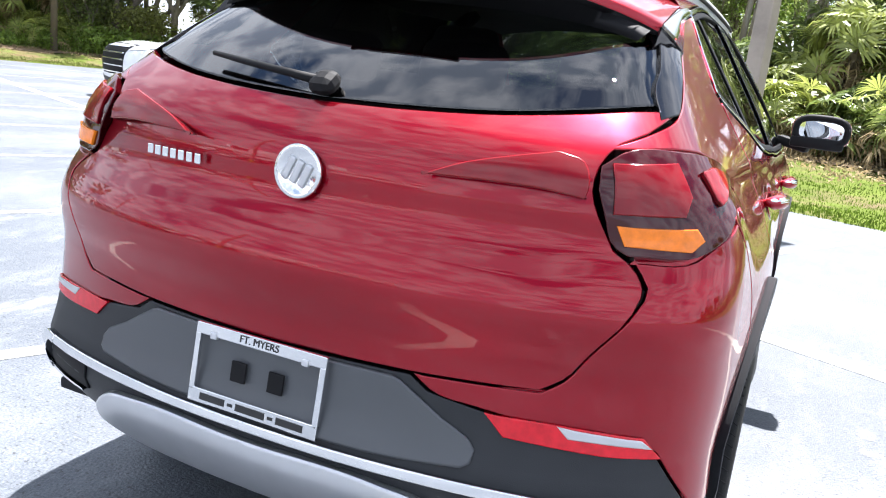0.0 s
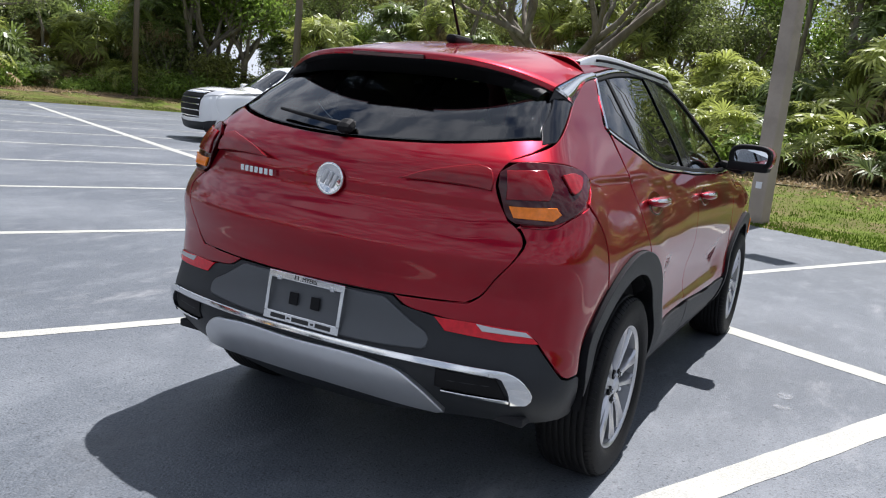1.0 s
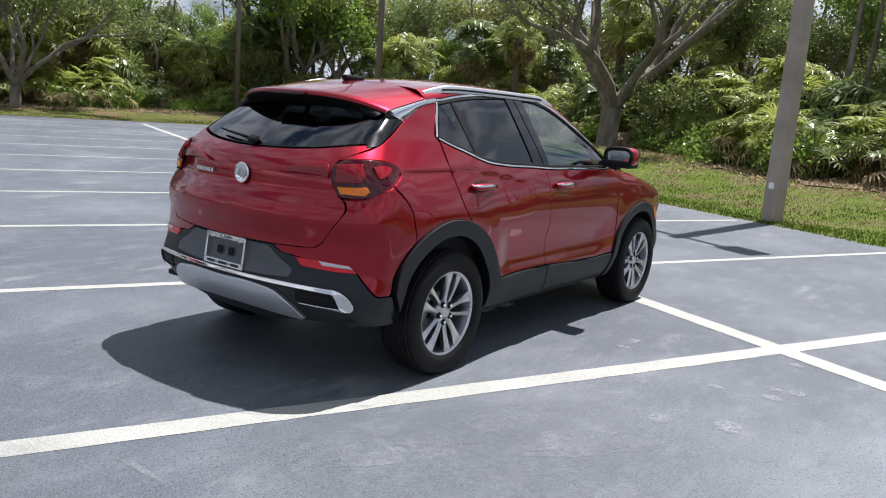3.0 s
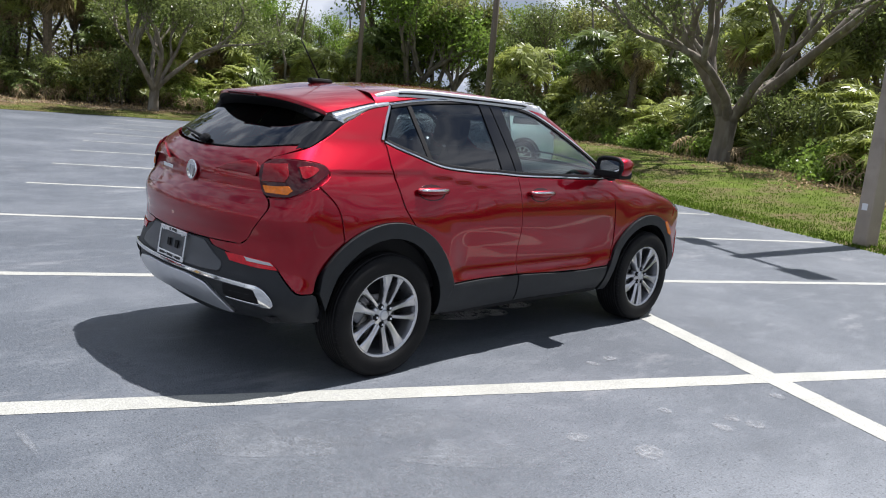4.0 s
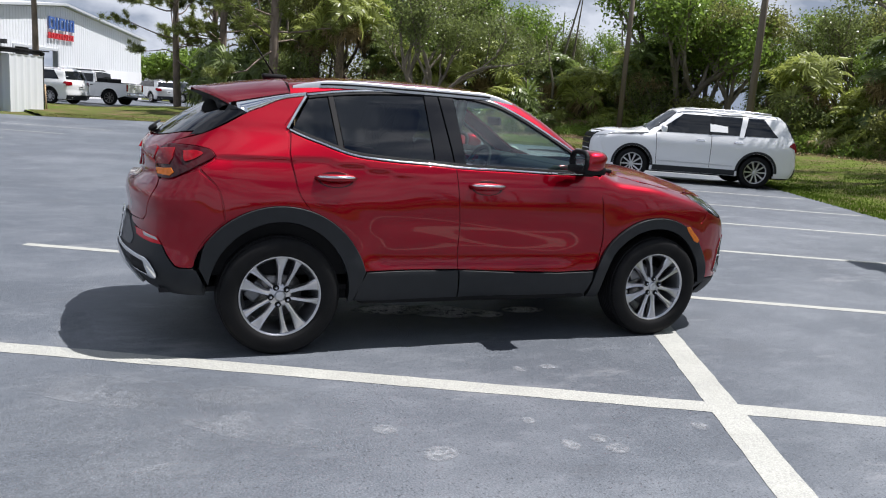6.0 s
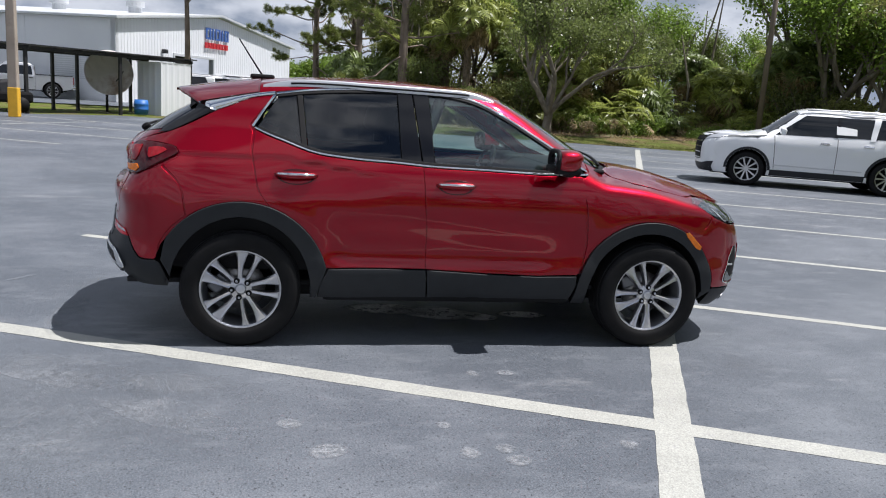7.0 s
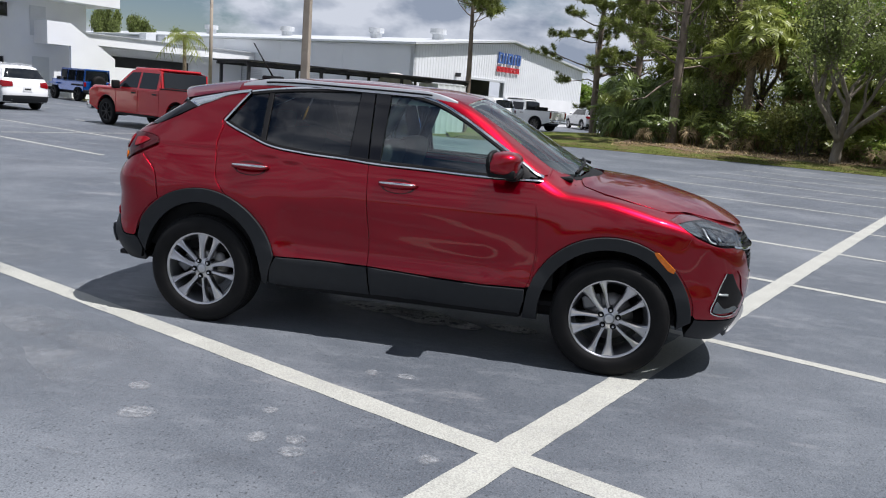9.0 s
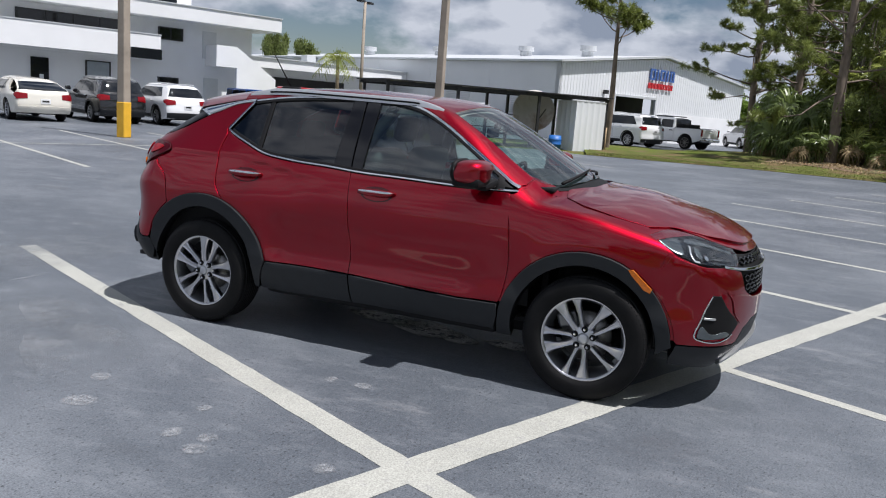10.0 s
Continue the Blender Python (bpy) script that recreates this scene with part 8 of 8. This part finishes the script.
    for y in (yr, yf):
        for s in (1, -1):
            mesh_object("arch_liner", [(s * x, yy, zz) for x in (h - 0.05, h - 0.35) for yy, zz in arc(y, wheel_r, R, R, -10, 190, 14)], [(k, k + 1, k + 15, k + 14) for k in range(13)] + [tuple(range(14, 28))], BLACK, ob)
            plain_wheel(ob, s * (h - 0.13), y, wheel_r, s, rim_mat)
    if sticker:
        p = shape.meet(*flank(np.array([(-0.55, belt_z + 0.22)])))[0]
        for s in (1, -1):
            part("window_sheet", box((0.012, 0.42, 0.26), (s * (p[0] + 0.008), -0.5, belt_z + 0.22), 0.002, (0, s * -26, 0)), PAPER, ob, "white paper sheet in the window")
    return ob


def suv(name, m, label, paint, scale=1.0, rise=0.0, **kw):
    length, width, height, belt_z = 4.92 * scale, 1.91 * scale, 1.72 * scale, 1.13 * scale
    sh = car_shape(length, width, height, belt_z, 1.08 * scale + rise, -length / 2 + 0.42, 1.15 * scale, 0.45 * scale, -1.85 * scale)
    return road_car(name, m, label, paint, sh, length, 2.86 * scale, 0.37 * scale, belt_z, height, 0.45 * scale, -1.85 * scale, 1.15 * scale, -2.25 * scale, width, shift=0.03, rise=rise, **kw)


def facing(p, degrees):
    return pose(p.x, p.y, 0, 0, 0, degrees)


AWAY = LOT_TURN + 180
white_suv = suv("white_suv", facing(Vector((-10.33, 10.75, 0)) + ACROSS * 0.8, AWAY), "large white family suv with dark glass parked in a stall", WHITE_PAINT, 1.04, 0.08, sticker=True)
suv("black_suv", facing(lot(-29.4, 9.25), AWAY), "black suv parked before the white office", BLACK_PAINT, 0.95)
suv("white_suv", facing(lot(-29.1, 11.6), AWAY), "small white suv with black cladding parked before the office", WHITE_PAINT, 0.92)
suv("dark_suv", facing(lot(-38.2, 12.8), AWAY), "dark suv parked against the white office", GREY_PAINT, 0.98)
suv("white_suv", facing(lot(-25.5, 38.3), LOT_TURN + 172), "long white suv parked by the workshop door", WHITE_PAINT, 1.1)
suv("grey_suv", facing(lot(-26.4, 56.0), 114), "silver-grey suv parked beyond the white pickup", SILVER, 0.98)
suv("black_suv", facing(lot(-26.6, 61.5), -50), "black suv parked by the trees", BLACK_PAINT, 0.95)
sedan_shape = car_shape(5.2, 1.88, 1.46, 0.98, 0.95, -1.55, 1.05, 0.35, -1.2, tail_z=1.02)
road_car("cream_sedan", facing(lot(-29.3, 6.45), AWAY), "cream-white long saloon with red tail lamps", CREAM_PAINT, sedan_shape, 5.2, 2.95, 0.34, 0.98, 1.46, 0.35, -1.2, 1.05, -1.65, 1.88, clad=False, rails=False)


def slab(outline, foot, head, thick=0.05, flip=1, bevel=0.012):
    """An upright sheet cut to an outline in (y, z); foot and head are (z, x) of its outer face."""
    bm = bmesh.new()
    x_at = lambda z: foot[1] + (head[1] - foot[1]) * (z - foot[0]) / (head[0] - foot[0])
    outer = [bm.verts.new((flip * x_at(z), y, z)) for y, z in outline]
    inner = [bm.verts.new((flip * (x_at(z) - thick), y, z)) for y, z in outline]
    n = len(outline)
    bm.faces.new(outer)
    bm.faces.new(inner[::-1])
    for i in range(n):
        bm.faces.new((outer[i], inner[i], inner[(i + 1) % n], outer[(i + 1) % n]))
    bmesh.ops.recalc_face_normals(bm, faces=bm.faces)
    if bevel:
        rim = [e for e in bm.edges if all(abs(abs(v.co.x) - x_at(v.co.z)) < 1e-4 for v in e.verts) and e.calc_face_angle(0) > 0.8]
        bmesh.ops.bevel(bm, geom=rim, offset=bevel, segments=2, profile=0.5, affect="EDGES")
    return bm


def plate(corners, depth):
    """A thick four-cornered sheet; depth is the way from its face to its back."""
    bm = bmesh.new()
    a = [bm.verts.new(c) for c in corners]
    b = [bm.verts.new(Vector(c) + Vector(depth)) for c in corners]
    bm.faces.new(a)
    bm.faces.new(b[::-1])
    for i in range(4):
        bm.faces.new((a[i], b[i], b[(i + 1) % 4], a[(i + 1) % 4]))
    bmesh.ops.recalc_face_normals(bm, faces=bm.faces)
    return bm


def pickup(name, m, label, paint, rim_mat, rack=False):
    """A crew-cab pickup: cab, open bed and tailgate."""
    ob = thing(name, m, label, "pickup truck")
    L, r, yr, yf, R = 2.92, 0.42, -1.85, 1.82, 0.53
    low, high = (0.45, 0.98), (1.25, 0.965)
    arch_r, arch_f = arc(yr, r, R, R, 178, 2, 18), arc(yf, r, R, R, 178, 2, 18)
    for s in (1, -1):
        bed = part("bed_side", slab([(-L, 0.6)] + arch_r + [(-0.985, 0.45), (-0.985, 1.27), (-L, 1.29)], low, high, 0.16, s), paint, ob)
        part("bed_rail", box((0.17, 1.9, 0.03), (s * 0.895, -1.96, 1.29), 0.01), BLACK, bed)
        part("rear_door", slab([(-0.975, 0.45), (0.1, 0.45), (0.1, 1.2), (-0.975, 1.2)], low, high, 0.08, s), paint, ob)
        part("front_door", slab([(0.11, 0.45), (1.24, 0.45), (1.27, 1.2), (0.11, 1.2)], low, high, 0.08, s), paint, ob)
        part("front_wing", slab([(1.25, 0.45)] + arch_f + [(L - 0.12, 0.6), (L - 0.1, 1.08), (2.4, 1.2), (1.28, 1.23)], low, high, 0.14, s, 0.03), paint, ob)
        cab = part("cab_side", slab([(-0.975, 1.2), (1.33, 1.2), (1.3, 1.27), (0.62, 1.8), (0.4, 1.86), (-0.6, 1.86), (-0.9, 1.8)], (1.2, 0.965), (1.86, 0.76), 0.06, s), paint, ob)
        part("rear_window", slab([(-0.86, 1.26), (0.04, 1.26), (0.04, 1.75), (-0.8, 1.74)], (1.2, 0.969), (1.86, 0.764), 0.02, s, 0), DARK_GLASS, cab, "dark side glass")
        part("front_window", slab([(0.14, 1.26), (1.14, 1.26), (0.58, 1.73), (0.14, 1.75)], (1.2, 0.969), (1.86, 0.764), 0.02, s, 0), DARK_GLASS, cab, "dark side glass")
        for y in (0.2, -0.88):
            part("door_handle", box((0.04, 0.2, 0.045), (s * 0.985, y + 0.1, 1.1), 0.012), BLACK, ob)
        part("tail_lamp", box((0.16, 0.07, 0.4), (s * 0.885, -L - 0.005, 1.04), 0.02), LAMP_RED, ob, "red tail lamp")
        part("headlamp", box((0.42, 0.1, 0.2), (s * 0.72, L - 0.11, 0.99), 0.03), SILVER, ob, "clear headlamp")
        part("side_step", box((0.14, 2.1, 0.06), (s * 0.96, 0.15, 0.42), 0.02), BLACK, ob)
        part("door_mirror", box((0.26, 0.14, 0.26), (s * 1.13, 1.02, 1.32), 0.05, segments=3), BLACK, ob, smooth=True)
        for y in (yr, yf):
            mesh_object("arch_liner", [(s * x, yy, zz) for x in (0.95, 0.55) for yy, zz in arc(y, r, R, R, -10, 190, 14)], [(k, k + 1, k + 15, k + 14) for k in range(13)] + [tuple(range(14, 28))], BLACK, ob)
            plain_wheel(ob, s * 0.87, y, r, s, rim_mat, 8)
    part("cab_roof", box((1.5, 1.34, 0.1), (0, -0.13, 1.85), 0.05, segments=3), paint, ob, smooth=True)
    part("windscreen", plate([(-0.88, 1.36, 1.25), (0.88, 1.36, 1.25), (0.72, 0.58, 1.83), (-0.72, 0.58, 1.83)], (0, -0.05, -0.04)), DARK_GLASS, ob, "sloping windscreen")
    part("cab_back", box((1.72, 0.05, 0.56), (0, -0.95, 1.5), 0.01, (-7, 0, 0)), paint, ob)
    part("back_window", box((1.56, 0.02, 0.46), (0, -0.985, 1.55), 0.008, (-7, 0, 0)), DARK_GLASS, ob, "dark rear glass")
    part("bonnet", box((1.7, 1.62, 0.3), (0, 2.03, 1.09), 0.08, segments=3), paint, ob, smooth=True)
    part("nose_panel", box((1.86, 0.16, 0.62), (0, L - 0.17, 0.84), 0.06, segments=3), paint, ob, smooth=True)
    grille = part("grille", box((1.0, 0.06, 0.42), (0, L - 0.09, 0.92), 0.02), BLACK, ob, "black grille with a bright bar")
    part("grille_bar", box((1.02, 0.04, 0.06), (0, L - 0.06, 0.93), 0.01), CHROME, grille)
    gate = part("tailgate", box((1.62, 0.09, 0.52), (0, -L + 0.03, 1.02), 0.025), paint, ob)
    part("gate_crease", box((1.5, 0.02, 0.03), (0, -L - 0.015, 1.2), 0.008), paint, gate)
    part("gate_badge", box((0.26, 0.02, 0.1), (0, -L - 0.02, 1.06), 0.02), CHROME, gate, "small bright badge")
    bumper = part("rear_bumper", box((1.9, 0.2, 0.22), (0, -L - 0.05, 0.63), 0.05, segments=3), CHROME, ob, "chrome rear bumper", smooth=True)
    part("number_plate", box((0.3, 0.02, 0.14), (0, -L - 0.155, 0.64), 0.004), PAPER, bumper)
    part("front_bumper", box((1.94, 0.24, 0.28), (0, L - 0.05, 0.58), 0.07, segments=3), CHROME, ob, "chrome front bumper", smooth=True)
    part("bed_floor", box((1.7, 1.9, 0.04), (0, -1.95, 0.78)), BLACK, ob)
    part("chassis", box((1.5, 5.2, 0.25), (0, 0, 0.52), 0.04), BLACK, ob)
    if rack:
        rack_ob = part("roof_rack", box((1.5, 0.05, 0.05), (0, 0.45, 1.94), 0.01), DARK_STEEL, ob, "black roof rack")
        for y in (-0.55, -0.05):
            part("rack_bar", box((1.5, 0.05, 0.05), (0, y, 1.94), 0.01), DARK_STEEL, rack_ob)
        for sg in (1, -1):
            part("rack_rail", box((0.05, 1.25, 0.06), (sg * 0.72, -0.05, 1.92), 0.01), DARK_STEEL, rack_ob)
            for y in (-0.55, 0.45):
                part("rack_foot", box((0.05, 0.06, 0.1), (sg * 0.7, y, 1.87), 0.01), DARK_STEEL, rack_ob)
        part("tool_box", box((1.6, 0.6, 0.62), (0, -1.35, 1.2), 0.03), BLACK, ob, "black tool box across the bed")
    return ob


def off_roader(m):
    """A boxy blue off-road car with a flat front and a spare wheel."""
    ob = thing("blue_off_roader", m, "bright blue boxy off-road car parked beside the office", "car")
    r, yr, yf = 0.4, -1.4, 1.45
    part("tub", box((1.6, 3.1, 0.62), (0, -0.5, 0.86), 0.06, segments=3), BLUE_PAINT, ob)
    part("bonnet", box((1.36, 1.2, 0.42), (0, 1.55, 0.98), 0.07, segments=3), BLUE_PAINT, ob, smooth=True)
    grille = part("grille", box((1.3, 0.08, 0.44), (0, 2.15, 0.94), 0.03), BLUE_PAINT, ob)
    for k in range(7):
        part("grille_slot", box((0.07, 0.03, 0.3), (-0.36 + 0.12 * k, 2.19, 0.94), 0.01), BLACK, grille)
    part("hardtop", box((1.5, 2.75, 0.1), (0, -0.7, 1.8), 0.04, segments=3), BLUE_PAINT, ob)
    part("cabin_core", box((1.34, 2.6, 0.62), (0, -0.7, 1.46), 0.02), DARK_ROOM, ob)
    part("windscreen", plate([(-0.72, 0.82, 1.18), (0.72, 0.82, 1.18), (0.68, 0.66, 1.78), (-0.68, 0.66, 1.78)], (0, -0.04, 0)), DARK_GLASS, ob, "upright windscreen")
    part("rear_glass", box((1.2, 0.03, 0.46), (0, -2.06, 1.48), 0.01), DARK_GLASS, ob)
    part("front_bumper", box((1.7, 0.22, 0.2), (0, 2.3, 0.58), 0.05), BLACK, ob)
    part("rear_bumper", box((1.7, 0.2, 0.2), (0, -2.15, 0.58), 0.05), BLACK, ob)
    part("underbody", box((1.2, 3.9, 0.2), (0, 0, 0.52), 0.03), BLACK, ob)
    spare = mesh_object("spare_wheel", *lathe([(-2.35, 0.0), (-2.35, 0.22), (-2.37, 0.38), (-2.3, 0.4), (-2.14, 0.4), (-2.1, 0.35)], 32, at=(0, 0, 1.1), axis="Y"), RUBBER, ob)
    for s in (1, -1):
        for y0, y1 in ((-0.02, 0.72), (-0.98, -0.1), (-1.98, -1.08)):
            part("side_window", slab([(y0, 1.2), (y1, 1.2), (y1 - 0.06, 1.72), (y0, 1.72)], (1.2, 0.765), (1.75, 0.72), 0.03, s, 0), DARK_GLASS, ob, "dark side glass")
        for y in (0.74, -0.06, -1.04, -2.02):
            part("pillar", slab([(y - 0.05, 1.16), (y + 0.04, 1.16), (y, 1.78), (y - 0.07, 1.78)], (1.16, 0.775), (1.78, 0.72), 0.05, s, 0), BLUE_PAINT, ob)
        for y in (yr, yf):
            part("wing_flare", box((0.3, 1.0, 0.09), (s * 0.82, y, 0.93), 0.03, segments=3), BLUE_PAINT if y > 0 else BLACK, ob)
            plain_wheel(ob, s * 0.8, y, r, s, DARK_STEEL, 5)
        part("door_mirror", box((0.22, 0.1, 0.18), (s * 0.95, 0.62, 1.25), 0.03), BLACK, ob)
        part("headlamp", box((0.2, 0.05, 0.2), (s * 0.52, 2.2, 0.98), 0.06, segments=3), SILVER, ob)
        part("tail_lamp", box((0.14, 0.06, 0.24), (s * 0.72, -2.06, 0.98), 0.02), LAMP_RED, ob)
    return ob


pickup("red_pickup", facing(Vector((-16.4, -11.6, 0)), AWAY) @ Matrix.Scale(0.93, 4), "bright red crew-cab pickup with chrome bumper and black wheels", RED_TRUCK, DARK_STEEL)
pickup("white_pickup", facing(lot(-24.9, 42.8), LOT_TURN + 176), "white crew-cab work pickup with a roof rack and tool box", WHITE_PAINT, STEEL, True)
pickup("white_pickup", facing(lot(-41.0, 34.6), LOT_TURN + 215), "white crew-cab pickup parked behind the carport", WHITE_PAINT, ALLOY)
pickup("silver_pickup", facing(lot(-34.5, 34.9), LOT_TURN + 222), "silver pickup parked behind the carport", SILVER, ALLOY)
off_roader(facing(lot(-38.2, 20.1), LOT_TURN + 176) @ Matrix.Scale(0.88, 4))


# ---- marks on the asphalt ----
def blot(name, x, y, rx, ry, turn, seed, label, mat=WIDE_DUST, z=0.0042, holes=0.0):
    """A thin irregular patch lying on the asphalt."""
    r = random.Random(seed)
    n = 40
    v = [(x, y, z)]
    for k in range(n):
        t = 6.283 * k / n
        q = 1 + 0.12 * noise.noise(Vector((math.cos(t) * 1.6, math.sin(t) * 1.6, seed * 3.7))) + 0.1 * noise.noise(Vector((math.cos(t) * 5, math.sin(t) * 5, seed * 1.3))) + r.uniform(-0.03, 0.03)
        c, s = rx * q * math.cos(t), ry * q * math.sin(t)
        v.append((x + c * math.cos(turn) - s * math.sin(turn), y + c * math.sin(turn) + s * math.cos(turn), z))
    f = [(0, 1 + k, 1 + (k + 1) % n) for k in range(n)]
    return tagged(mesh_object(name, v, f, mat, None, smooth=False), label, "mark", "marks on the asphalt", "structure")


for i, (x, y, rx, ry, t) in enumerate(((1.9, -2.2, 1.5, 0.95, 0.9), (3.3, -3.2, 1.7, 1.1, 0.5), (0.2, -4.0, 1.6, 0.9, 0.2))):
    blot("mark", x, y, rx, ry, t, i + 60, "broad dusty haze on the asphalt", WIDE_DUST, 0.003)
for i, (x, y, rx, ry, t) in enumerate(((1.3, -2.15, 0.62, 0.2, 1.05), (1.85, -1.6, 0.55, 0.14, 0.9), (0.2, -2.42, 0.5, 0.12, 0.1), (2.9, -2.6, 0.55, 0.16, 0.7), (1.45, -1.75, 0.5, 0.16, 1.2))):
    blot("mark", x, y, rx, ry, t, i + 20, "broad faint pale scuff on the asphalt", FAINT, 0.0035)
for i, (p, q) in enumerate((((2.11, -2.3), (1.76, -2.08)), ((2.22, -2.15), (2.13, -1.89)), ((2.76, -1.05), (2.77, -0.77)), ((-0.56, -3.12), (-0.92, -2.84)), ((0.5, -3.08), (0.95, -3.1)), ((0.77, -2.2), (0.95, -1.9)))):
    d = Vector(q) - Vector(p)
    blot("mark", (p[0] + q[0]) / 2, (p[1] + q[1]) / 2, d.length / 2, 0.02, math.atan2(d.y, d.x), i + 80, "thin pale scratch on the asphalt", FAINT, 0.0038)
for i, (x, y, rx, ry, t) in enumerate(((0.03, -0.3, 0.34, 0.15, 1.35), (0.12, 0.05, 0.34, 0.17, 1.2), (0.2, 0.33, 0.18, 0.1, 1.0), (0.14, 0.68, 0.2, 0.1, 1.4))):
    blot("mark", x, y, rx, ry, t, i + 40, "dried pale sandy patch under the car", SAND)
for i, (x, y, s) in enumerate(((2.02, -1.01, 0.055), (2.31, -0.85, 0.075), (2.37, -0.23, 0.05), (2.335, -0.055, 0.045), (2.45, -0.025, 0.05), (2.32, 0.55, 0.045), (1.37, 0.02, 0.04), (1.36, 0.22, 0.045), (2.07, -0.29, 0.035))):
    blot("mark", x, y, s * 1.25, s, 0.9 + i, i + 1, "small pale dried spot on the asphalt", SPOT)
